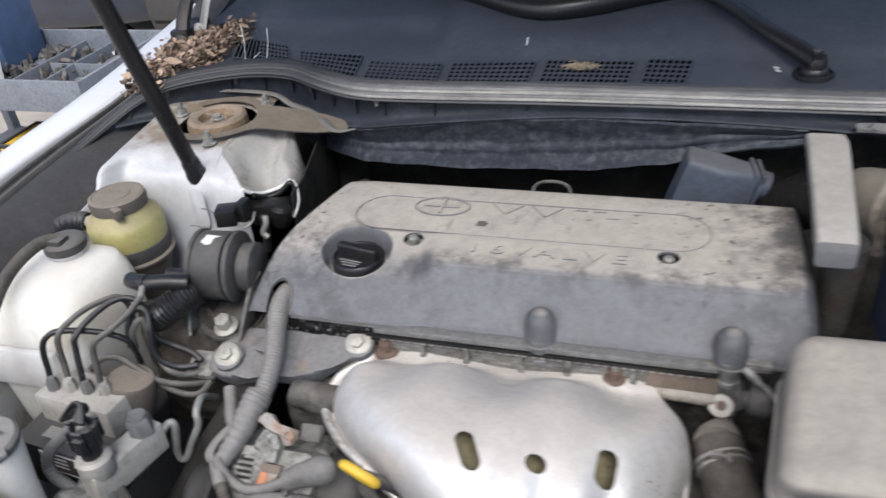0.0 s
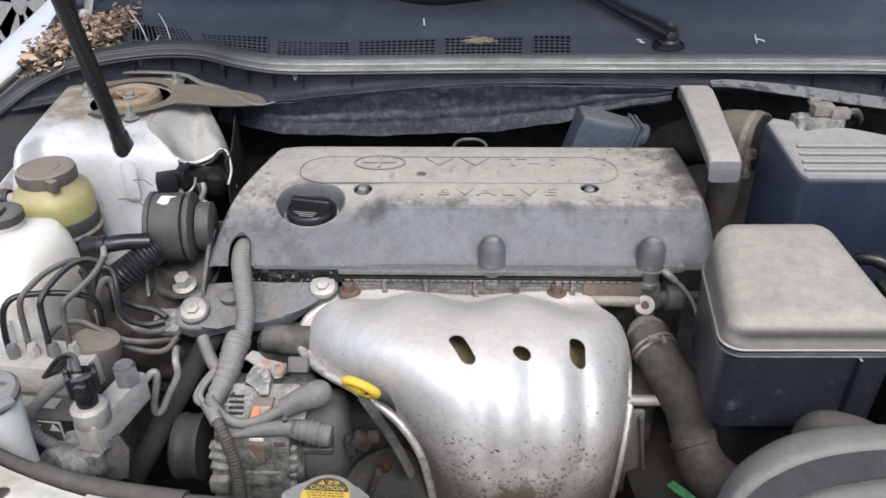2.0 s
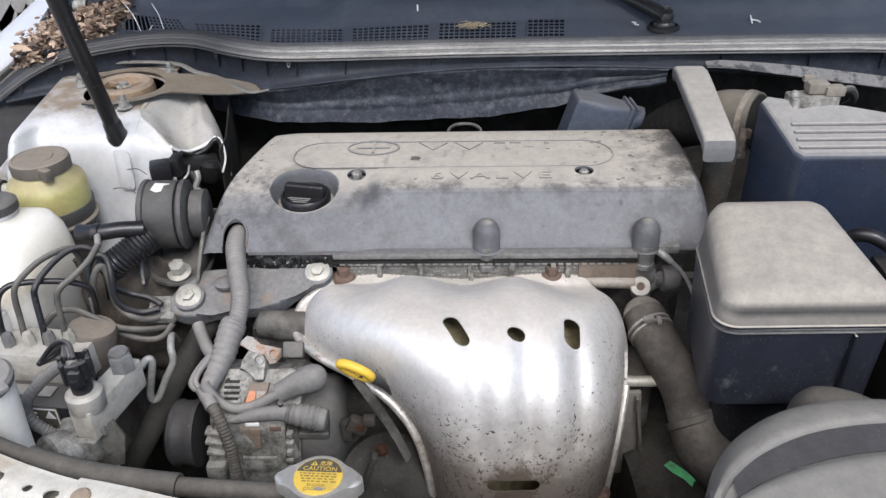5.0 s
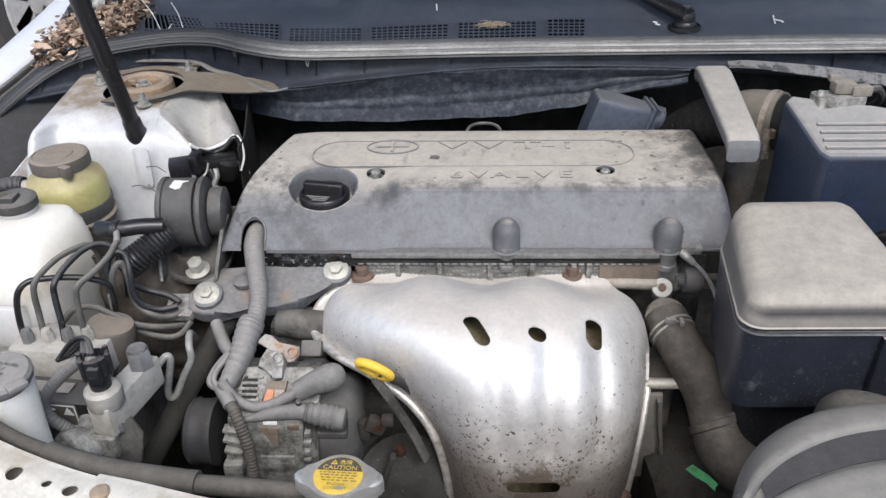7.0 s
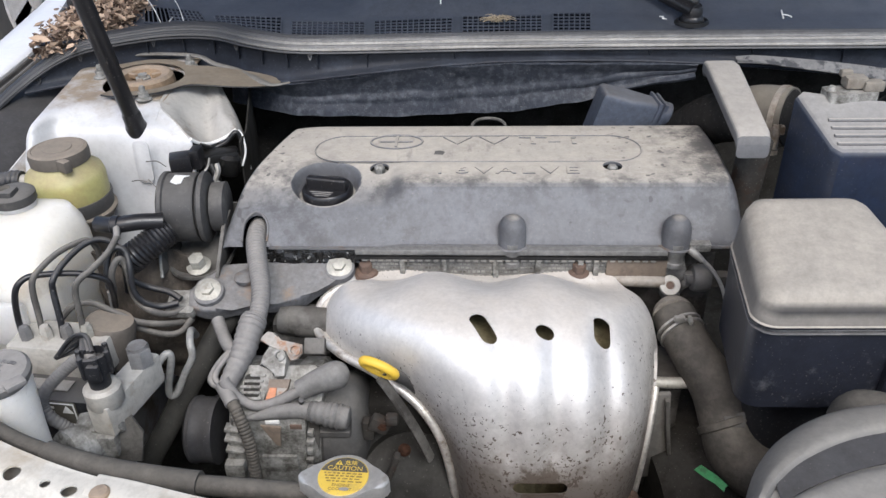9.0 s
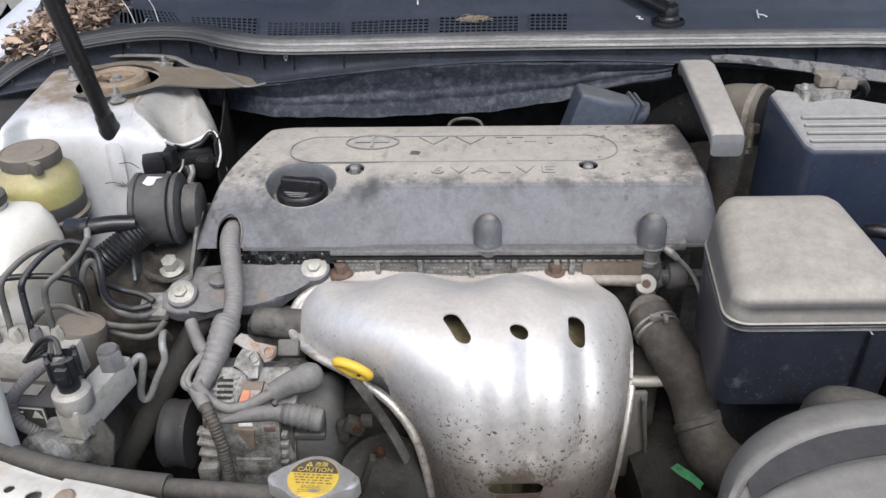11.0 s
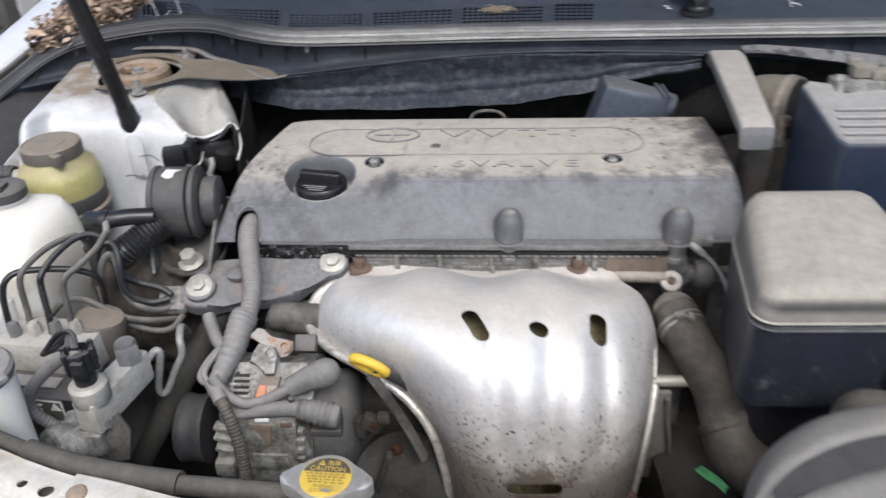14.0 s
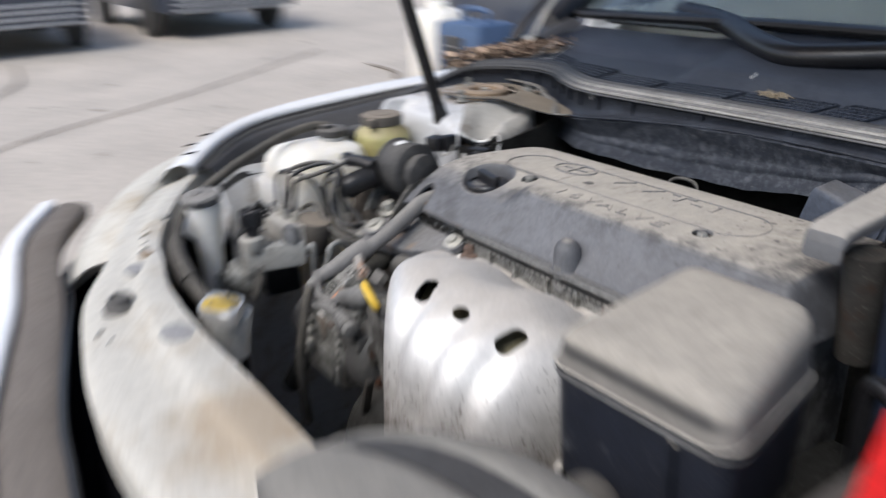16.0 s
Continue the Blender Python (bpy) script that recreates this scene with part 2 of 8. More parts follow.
M["panel_grey"] = surface("grey embossed sheet", (0.17, 0.17, 0.165), 0.55, metal=0.3, var=0.4, patch=120, film=0.1, stain=(0.09, 0.06, 0.042), stain_at=(0.60, 0.74), stain_scale=30)
M["casting_brown"] = surface("brown grimy casting", (0.068, 0.056, 0.045), 0.85, var=0.5, patch=45, film=0.05, stain=(0.03, 0.026, 0.022), stain_at=(0.48, 0.62), stain_scale=40, spec=0.2)
M["rubber"] = surface("grey rubber", (0.026, 0.026, 0.028), 0.6, dust=0.30, film=0.06, stain=(0.10, 0.096, 0.09), stain_at=(0.56, 0.76), stain_scale=34)
M["hose"] = surface("dusty rubber hose", (0.030, 0.028, 0.024), 0.8, var=0.45, dust=0.30, film=0.11, dustcol=(0.20, 0.182, 0.155), stain=(0.095, 0.086, 0.072), stain_at=(0.46, 0.70), stain_scale=42, bump=0.7)
M["loom"] = surface("grey corrugated conduit", (0.115, 0.115, 0.118), 0.6, dust=0.35, film=0.2, stain=(0.05, 0.048, 0.045), stain_at=(0.55, 0.75), stain_scale=36)
M["shield"] = shield_material()
M["edge_dirty"] = surface("stained bright rolled edge", (0.70, 0.68, 0.64), 0.45, metal=0.7, var=0.25, patch=60, film=0.10, dustcol=(0.55, 0.49, 0.41), stain=(0.26, 0.20, 0.15), stain_at=(0.54, 0.70), stain_scale=70, bump=0.2)
M["alloy"] = surface("oxidised aluminium", (0.31, 0.31, 0.292), 0.6, metal=0.4, var=0.45, patch=80, dust=0.22, film=0.08, stain=(0.060, 0.057, 0.048), stain_at=(0.43, 0.64), stain_scale=85, bump=0.35)
M["rubber_dark"] = surface("dark olive rubber", (0.024, 0.024, 0.021), 0.8, film=0.04, stain=(0.045, 0.042, 0.035), stain_at=(0.45, 0.75), stain_scale=30)
M["pipe_grey"] = surface("grey painted pipe", (0.30, 0.30, 0.285), 0.45, metal=0.2, dust=0.15, film=0.08)
M["loom_plain"] = surface("grey painted plug", (0.15, 0.152, 0.155), 0.5, film=0.1, stain=(0.08, 0.075, 0.07), stain_at=(0.5, 0.7), stain_scale=50)
M["band_grime"] = surface("dirty dark print", (0.05, 0.045, 0.032), 0.6, var=0.4, film=0.10, bump=0)
M["print_faded"] = surface("faded brown print", (0.24, 0.17, 0.05), 0.6, var=0.5, patch=160, bump=0)
M["plug_grey"] = surface("flat grey plug", (0.26, 0.26, 0.265), 0.6, var=0.12, film=0.2, stain=(0.35, 0.34, 0.32), stain_at=(0.5, 0.7), stain_scale=40)
def tower_material():
    """White paint, washed clean on the front wall, with brown dirt lying on the flat top."""
    m = surface("dusty white painted tower", (0.58, 0.585, 0.595), 0.42, var=0.05, stain=(0.42, 0.38, 0.33), stain_at=(0.60, 0.78), stain_scale=30, film=0.05, coat=0.05, bump=0.04, dustcol=(0.40, 0.36, 0.30), mott=0.18)
    nt = m.node_tree
    b = nt.nodes["Principled BSDF"]
    geo = nt.nodes.new("ShaderNodeNewGeometry")
    sep = nt.nodes.new("ShaderNodeSeparateXYZ")
    nt.links.new(geo.outputs["Position"], sep.inputs[0])
    wob = math_n(nt, "ADD", sep.outputs[1], math_n(nt, "MULTIPLY", math_n(nt, "SUBTRACT", noise_tex(nt, 24, 6.0, 0.65), 0.5), 0.10))
    f = math_n(nt, "MULTIPLY", ramp(nt, wob, 0.436, 0.470), ramp(nt, noise_tex(nt, 45, 5.0, 0.65), 0.22, 0.55))
    f = math_n(nt, "MULTIPLY", math_n(nt, "MULTIPLY", f, ramp(nt, sep.outputs[2], 0.895, 0.908)), 0.97)
    tan = mixc(nt, noise_tex(nt, 60, 5.0, 0.7), (0.17, 0.122, 0.072), (0.38, 0.31, 0.225))
    old = b.inputs["Base Color"].links[0].from_socket
    nt.links.new(mixc(nt, f, old, tan), b.inputs["Base Color"])
    return m


M["white_tower"] = tower_material()
M["white_edge"] = surface("bare white paint edge", (0.78, 0.77, 0.74), 0.45, var=0.08, film=0.04, stain=(0.4, 0.33, 0.25), stain_at=(0.6, 0.75), stain_scale=60, bump=0.03, mott=0.08)
M["scoop_paint"] = surface("grey dusty paint", (0.43, 0.42, 0.40), 0.5, var=0.12, stain=(0.16, 0.13, 0.095), stain_at=(0.52, 0.72), stain_scale=34, film=0.16, dust=0.15, bump=0.05, dustcol=(0.37, 0.34, 0.29), mott=0.18)
M["plate_grey"] = surface("grey dusty sheet", (0.15, 0.145, 0.135), 0.6, dust=0.25, film=0.14, dustcol=(0.24, 0.225, 0.20), stain=(0.08, 0.07, 0.06), stain_at=(0.5, 0.7), stain_scale=40)
M["air_lid"] = surface("dusty air box lid", (0.017, 0.026, 0.050), 0.33, dust=0.92, film=0.01, up=(0.35, 0.9), dustcol=(0.29, 0.282, 0.268), stain=(0.022, 0.026, 0.036), stain_at=(0.45, 0.8), stain_scale=40, facet=True)
M["cuff_tan"] = surface("dusty tan rubber cuff", (0.085, 0.078, 0.066), 0.75, dust=0.35, film=0.22, dustcol=(0.25, 0.225, 0.185), stain=(0.055, 0.05, 0.043), stain_at=(0.5, 0.7), stain_scale=50)
M["outlet"] = surface("dusty tan casting", (0.19, 0.175, 0.15), 0.75, var=0.3, dust=0.35, film=0.2, dustcol=(0.32, 0.29, 0.245), stain=(0.10, 0.085, 0.068), stain_at=(0.5, 0.7), stain_scale=60)
M["tan_metal"] = surface("brown-stained fitting", (0.30, 0.272, 0.232), 0.6, metal=0.3, dust=0.2, film=0.12, stain=(0.12, 0.075, 0.045), stain_at=(0.48, 0.66), stain_scale=45)
M["pipe_dusty"] = surface("dusty dark pipe", (0.040, 0.038, 0.035), 0.7, dust=0.3, film=0.10, stain=(0.10, 0.094, 0.082), stain_at=(0.5, 0.7), stain_scale=50)
M["boot"] = surface("grey rubber boot", (0.115, 0.116, 0.114), 0.7, var=0.35, patch=70, dust=0.25, film=0.12, stain=(0.045, 0.043, 0.04), stain_at=(0.54, 0.72), stain_scale=60, bump=0.5)
M["brown_film"] = surface("brown varnished film", (0.13, 0.092, 0.062), 0.5, var=0.3, film=0.2, stain=(0.07, 0.045, 0.03), stain_at=(0.5, 0.65), stain_scale=70)
M["cover_grime"] = surface("grimy dark cover", (0.035, 0.036, 0.038), 0.6, dust=0.15, film=0.10, stain=(0.08, 0.078, 0.074), stain_at=(0.5, 0.75), stain_scale=30)
M["alloy_dark"] = surface("grimy cast aluminium", (0.11, 0.107, 0.10), 0.7, metal=0.35, dust=0.2, film=0.1, stain=(0.014, 0.013, 0.012), stain_at=(0.44, 0.58), spec=0.3)
# oily casting, its colour lowered further for the shade deep in the bay
M["deep"] = surface("oily casting with bay shade", (0.036, 0.035, 0.032), 0.75, metal=0.2, film=0.02, stain=(0.016, 0.015, 0.013), stain_at=(0.45, 0.6), spec=0.25)
M["bracket"] = surface("dusty cast bracket", (0.100, 0.106, 0.118), 0.65, metal=0.1, var=0.5, patch=55, dust=0.25, film=0.12, stain=(0.16, 0.095, 0.05), stain_at=(0.57, 0.70), stain_scale=34, bump=0.4, mott=0.75)
M["steel"] = surface("dull zinc steel", (0.42, 0.41, 0.38), 0.42, metal=0.75, dust=0.3, film=0.1)
M["bolt"] = surface("zinc bolt", (0.44, 0.43, 0.38), 0.5, metal=0.45, var=0.3, patch=120, film=0.15, stain=(0.22, 0.20, 0.165), stain_at=(0.55, 0.72), stain_scale=110)
M["rust_dark"] = surface("dark rust", (0.034, 0.017, 0.011), 0.95, var=0.7, patch=120, spec=0.1)
M["deep_grime"] = surface("grime-caked casting", (0.034, 0.032, 0.029), 0.85, var=0.5, patch=60, film=0.03, stain=(0.034, 0.021, 0.015), stain_at=(0.52, 0.64), stain_scale=55, spec=0.2)
M["rust"] = surface("rusty steel", (0.095, 0.052, 0.034), 0.85, var=0.5, film=0.12)
M["white"] = surface("dirty white car paint", (0.71, 0.72, 0.73), 0.3, var=0.06, stain=(0.33, 0.26, 0.18), stain_at=(0.51, 0.72), stain_scale=15, film=0.05, dust=0.10, coat=0.3, bump=0.02, dustcol=(0.5, 0.43, 0.33), mott=0.18)
M["white_clean"] = surface("white car paint", (0.80, 0.805, 0.81), 0.28, var=0.04, film=0.04, dust=0.06, coat=0.3, bump=0.02, dustcol=(0.5, 0.45, 0.38), mott=0.08)
M["support"] = surface("dusty white painted steel", (0.52, 0.508, 0.465), 0.42, var=0.07, stain=(0.30, 0.235, 0.155), stain_at=(0.55, 0.76), stain_scale=12, film=0.10, dust=0.14, bump=0.05, dustcol=(0.5, 0.44, 0.34))
def support_material():
    """Dusty white paint with a patch of dried mud beside the intake duct."""
    m = SUPPORT_BASE
    nt = m.node_tree
    b = nt.nodes["Principled BSDF"]
    geo = nt.nodes.new("ShaderNodeNewGeometry")
    dist = nt.nodes.new("ShaderNodeVectorMath")
    dist.operation = "DISTANCE"
    dist.inputs[1].default_value = (0.105, -0.115, 0.84)
    nt.links.new(geo.outputs["Position"], dist.inputs[0])
    f = math_n(nt, "MULTIPLY", ramp(nt, math_n(nt, "ADD", dist.outputs["Value"], math_n(nt, "MULTIPLY", noise_tex(nt, 40, 5.0, 0.7), 0.09)), 0.125, 0.075), 0.75)
    old = b.inputs["Base Color"].links[0].from_socket
    nt.links.new(mixc(nt, f, old, (0.30, 0.225, 0.14)), b.inputs["Base Color"])
    return m


SUPPORT_BASE = M["support"]
M["support"] = support_material()
M["white_tank"] = surface("translucent white plastic", (0.80, 0.77, 0.70), 0.45, var=0.05, stain=(0.5, 0.42, 0.32), stain_at=(0.60, 0.84), stain_scale=14, sss=0.9, bump=0.03, dust=0.08, mott=0.08)
M["fluid"] = surface("yellowed reservoir plastic", (0.40, 0.375, 0.16), 0.35, var=0.2, sss=0.25, stain=(0.33, 0.27, 0.12), stain_at=(0.50, 0.72), bump=0.03, dust=0.75, up=(0.25, 0.75), dustcol=(0.36, 0.29, 0.19), mott=0.08)
M["cap_dusty"] = surface("dusty brown-grey cap", (0.07, 0.062, 0.055), 0.6, dust=0.75, film=0.2, dustcol=(0.24, 0.205, 0.165))
M["mount_rust"] = surface("rust-stained rubber mount", (0.27, 0.19, 0.12), 0.75, var=0.35, stain=(0.10, 0.06, 0.03), dust=0.3)
M["fuse"] = surface("dusty fuse box plastic", (0.013, 0.015, 0.021), 0.38, dust=1.0, film=0.0, up=(0.02, 0.45), dustcol=(0.345, 0.318, 0.275), stain=(0.034, 0.037, 0.046), stain_at=(0.45, 0.85), stain_scale=60)
M["fuse_side"] = surface("splashed black plastic", (0.013, 0.016, 0.026), 0.36, film=0.02, stain=(0.11, 0.115, 0.125), stain_at=(0.58, 0.84), stain_scale=60)
M["duct"] = surface("dusty intake plastic", (0.050, 0.052, 0.056), 0.5, dust=0.58, film=0.14, stain=(0.11, 0.106, 0.096), stain_at=(0.5, 0.72), stain_scale=20, up=(0.30, 0.9), dustcol=(0.27, 0.255, 0.225))
M["yellow"] = surface("yellow plastic", (0.70, 0.46, 0.035), 0.5, var=0.1, film=0.06, mott=0.08)
M["chrome"] = surface("worn bright metal", (0.60, 0.585, 0.55), 0.38, metal=0.7, var=0.2, film=0.12, stain=(0.30, 0.26, 0.20), stain_at=(0.58, 0.74), stain_scale=60, mott=0.18)
M["label_yellow"] = surface("yellow label", (0.66, 0.45, 0.045), 0.5, var=0.10, bump=0, film=0.10, stain=(0.36, 0.26, 0.08), stain_at=(0.56, 0.70), stain_scale=90, mott=0.08)
M["print_black"] = surface("black print", (0.02, 0.02, 0.02), 0.6, bump=0, mott=0.08)
M["print_white"] = surface("white print", (0.7, 0.7, 0.68), 0.6, bump=0, mott=0.08)
M["pale_grey"] = surface("pale grey cast metal", (0.46, 0.445, 0.405), 0.55, metal=0.1, var=0.2, dust=0.20, film=0.06, stain=(0.22, 0.185, 0.14), stain_at=(0.52, 0.76), stain_scale=55, mott=0.35)
M["joint"] = surface("dirt-filled concrete joint", (0.24, 0.205, 0.165), 0.9)
M["canister"] = surface("blue-grey plastic", (0.062, 0.078, 0.112), 0.5, dust=0.22, film=0.06, spec=0.3, stain=(0.03, 0.034, 0.042), stain_at=(0.5, 0.72), stain_scale=30)
M["dusty_smooth"] = surface("evenly dusty plastic", (0.10, 0.105, 0.115), 0.5, var=0.08, dust=0.95, film=0.12, up=(0.3, 0.85), dustcol=(0.345, 0.325, 0.295), facet=True)
M["orange"] = surface("orange label", (0.55, 0.20, 0.085), 0.6, film=0.12, stain=(0.5, 0.33, 0.24), stain_at=(0.5, 0.65), stain_scale=90)
M["green"] = surface("green tape", (0.035, 0.25, 0.085), 0.5, var=0.3, film=0.04, stain=(0.03, 0.12, 0.05), stain_at=(0.52, 0.66), stain_scale=60)
M["red"] = surface("red plastic", (0.62, 0.02, 0.02), 0.4, mott=0.08)
M["leaf"] = surface("dry leaves", (0.25, 0.165, 0.105), 0.9, var=0.75, patch=75)
M["straw"] = surface("straw", (0.38, 0.31, 0.21), 0.8)
M["tyre"] = surface("tyre rubber", (0.025, 0.025, 0.026), 0.75, film=0.12)
M["rim"] = surface("alloy wheel", (0.62, 0.62, 0.62), 0.35, metal=0.6, film=0.08, mott=0.08)
M["suv"] = surface("dark blue-grey car paint", (0.035, 0.045, 0.07), 0.25, coat=0.5, film=0.05, bump=0.02, mott=0.08)
M["cart"] = surface("grey painted steel", (0.20, 0.22, 0.25), 0.5, dust=0.3, stain=(0.16, 0.13, 0.1))
M["blue_box"] = surface("blue plastic", (0.04, 0.09, 0.19), 0.5, film=0.08, mott=0.08)
M["cone"] = surface("orange cone plastic", (0.85, 0.16, 0.04), 0.5, film=0.05, mott=0.08)
# grime colour taken near black to hold the shade of deep places too
M["dark"] = surface("dark metal, grime and depth shade", (0.014, 0.013, 0.012), 0.85, film=0.02, spec=0.2)
# brown-grey mixes dust with the shade lying on a white bumper
M["bumper"] = surface("dusty bumper with brown-grey shade", (0.125, 0.110, 0.098), 0.75, var=0.2, dust=0.2, film=0.08, dustcol=(0.20, 0.175, 0.15), spec=0.3, stain=(0.085, 0.072, 0.06), stain_at=(0.52, 0.75), stain_scale=9)
M["manifold"] = surface("heat-browned cast iron", (0.22, 0.195, 0.12), 0.85, var=0.4, stain=(0.09, 0.06, 0.035), spec=0.2)
M["litter"] = surface("greasy workshop scrap", (0.16, 0.145, 0.13), 0.75, var=0.5, stain=(0.04, 0.036, 0.032), stain_at=(0.45, 0.6), stain_scale=40)
M["drum"] = surface("dusty black rubber drum", (0.026, 0.026, 0.028), 0.62, film=0.07, dust=0.12, stain=(0.075, 0.073, 0.070), stain_at=(0.52, 0.74), stain_scale=38)
M["gasket"] = surface("oily black gasket", (0.008, 0.008, 0.008), 0.35, film=0.01)
M["rusty_zinc"] = surface("rust-spotted zinc bracket", (0.33, 0.31, 0.28), 0.6, metal=0.3, dust=0.2, film=0.1, stain=(0.27, 0.12, 0.05), stain_at=(0.50, 0.60), stain_scale=55)


def ground_material():
    m = surface("worn concrete", (0.45, 0.405, 0.35), 0.85, var=0.2, patch=1.3, grain=18, stain=(0.15, 0.125, 0.10), stain_at=(0.62, 0.72), stain_scale=2.4, bump=0.25, mott=0.18)
    return m


def glass_material():
    m = bpy.data.materials.new("windscreen glass")
    m.use_nodes = True
    b = m.node_tree.nodes["Principled BSDF"]
    b.inputs["Base Color"].default_value = (0.75, 0.85, 0.80, 1)
    b.inputs["Roughness"].default_value, b.inputs["Transmission Weight"].default_value, b.inputs["IOR"].default_value = 0.05, 1.0, 1.45
    return m


M["ground"] = ground_material()
M["glass"] = glass_material()


# ---- mesh helpers ----
BASE = {}


def smooth(me, angle=38):
    me.polygons.foreach_set("use_smooth", [True] * len(me.polygons))
    me.set_sharp_from_angle(angle=radians(angle))


def root_of(ob):
    while ob.parent:
        ob = ob.parent
    return ob


def mesh_of(name, bm, mat, base, angle=38):
    bmesh.ops.recalc_face_normals(bm, faces=bm.faces)
    bm.transform(Matrix.Translation(-Vector(base)))
    me = bpy.data.meshes.new(name)
    bm.to_mesh(me)
    bm.free()
    smooth(me, angle)
    me.materials.append(M[mat])
    return me


def thing(name, base, label, category, group="", kind=""):
    ob = new(name)
    ob.empty_display_size = 0.05
    ob.location = base
    BASE[ob.name] = Vector(base)
    return tagged(ob, label, category, group, kind)


def part(name, bm, mat, parent, label="", angle=38):
    base = BASE[root_of(parent).name]
    ob = new(name, mesh_of(name, bm, mat, base, angle))
    ob.parent = parent
    return tagged(ob, label) if label else ob


def solid(name, bm, mat, base, label, category, group="", kind="", angle=38):
    ob = new(name, mesh_of(name, bm, mat, base, angle))
    ob.location = base
    BASE[ob.name] = Vector(base)
    return tagged(ob, label, category, group, kind)


def merge(*bms):
    out = bms[0]
    for b in bms[1:]:
        me = bpy.data.meshes.new("tmp")
        b.to_mesh(me)
        b.free()
        out.from_mesh(me)
        bpy.data.meshes.remove(me)
    return out


def V(*a):
    return Vector(a)


def spline(pts, res=6):
    """A smooth line through pts (Catmull-Rom)."""
    P = [Vector(p) for p in pts]
    if len(P) == 2:
        return [P[0].lerp(P[1], i / res) for i in range(res + 1)]
    P = [2 * P[0] - P[1]] + P + [2 * P[-1] - P[-2]]
    out = []
    for i in range(1, len(P) - 2):
        a, b, c, d = P[i - 1:i + 3]
        for k in range(res):
            t = k / res
            out.append(0.5 * (2 * b + (c - a) * t + (2 * a - 5 * b + 4 * c - d) * t * t + (3 * b - a - 3 * c + d) * t ** 3))
    return out + [P[-2]]


def tube(pts, r, n=14, res=6, cap=True, ridge=0.0, pitch=0.006, flat=1.0, straight=False):
    """A pipe along pts; r: one radius or one a point; ridge and pitch: corrugations; flat: squash of the section."""
    line = [Vector(p) for p in pts] if straight else spline(pts, res)
    rs = [r] * len(line) if isinstance(r, (int, float)) else [float(np.interp(i / (len(line) - 1) * (len(r) - 1), range(len(r)), r)) for i in range(len(line))]
    if ridge:
        fine, fr, k = [line[0]], [rs[0]], 0
        for i in range(len(line) - 1):
            seg = (line[i + 1] - line[i]).length
            steps = max(1, int(seg / (pitch / 4)))
            for s in range(1, steps + 1):
                k += 1
                fine.append(line[i].lerp(line[i + 1], s / steps))
                fr.append((rs[i] + (rs[i + 1] - rs[i]) * s / steps) * (1 + ridge * (1, 0.3, -1, 0.3)[k % 4]))
        line, rs = fine, fr
    bm = bmesh.new()
    rings, side = [], None
    for i, p in enumerate(line):
        d = (line[min(i + 1, len(line) - 1)] - line[max(i - 1, 0)]).normalized()
        if side is None:
            side = d.cross(Vector((0, 0, 1)))
            side = side if side.length > 0.05 else d.cross(Vector((0, 1, 0)))
        side = (side - d * side.dot(d)).normalized()
        up = side.cross(d)
        rings.append([bm.verts.new(p + rs[i] * (math.cos(a) * side + flat * math.sin(a) * up)) for a in (2 * math.pi * k / n for k in range(n))])
    for a, b in zip(rings, rings[1:]):
        for k in range(n):
            bm.faces.new((a[k], a[(k + 1) % n], b[(k + 1) % n], b[k]))
    if cap:
        bm.faces.new(rings[0])
        bm.faces.new(rings[-1])
    return bm


def axis_matrix(center, axis):
    q = Vector(axis).normalized().to_track_quat("Z", "Y")
    return Matrix.Translation(center) @ q.to_matrix().to_4x4()


def lathe(profile, center, axis=(0, 0, 1), n=28, squash=1.0):
    """A turned body: profile of (radius, height) along axis from center."""
    bm = bmesh.new()
    rings = [[bm.verts.new((r * math.cos(2 * math.pi * k / n), squash * r * math.sin(2 * math.pi * k / n), h)) for k in range(n)] for r, h in profile]
    for a, b in zip(rings, rings[1:]):
        for k in range(n):
            bm.faces.new((a[k], a[(k + 1) % n], b[(k + 1) % n], b[k]))
    bm.faces.new(rings[0])
    bm.faces.new(rings[-1])
    bm.transform(axis_matrix(center, axis))
    return bm


def box(center, size, bevel=0.003, m=None, seg=2):
    bm = bmesh.new()
    bmesh.ops.create_cube(bm, size=1.0)
    bm.transform(Matrix.Diagonal((*size, 1)))
    if bevel:
        bmesh.ops.bevel(bm, geom=bm.edges[:], offset=bevel, segments=seg, affect="EDGES", profile=0.6)
    bm.transform((Matrix.Translation(center) @ m) if m else Matrix.Translation(center))
    return bm


def slab(outline, z0, z1, bevel=0.002, m=None, seg=2, taper=0.0):
    """An outline in x, y drawn out from z0 to z1 with rounded edges; taper: how far the top shrinks."""
    bm = bmesh.new()
    lo = [bm.verts.new((x, y, z0)) for x, y in outline]
    cx, cy = sum(p[0] for p in outline) / len(outline), sum(p[1] for p in outline) / len(outline)
    hi = [bm.verts.new((x + (cx - x) * taper, y + (cy - y) * taper, z1)) for x, y in outline]
    n = len(outline)
    bm.faces.new(lo[::-1])
    top = bm.faces.new(hi)
    for k in range(n):
        bm.faces.new((lo[k], lo[(k + 1) % n], hi[(k + 1) % n], hi[k]))
    if bevel:
        bmesh.ops.bevel(bm, geom=list(top.edges), offset=bevel, segments=seg, affect="EDGES", profile=0.6)
    if m:
        bm.transform(m)
    return bm


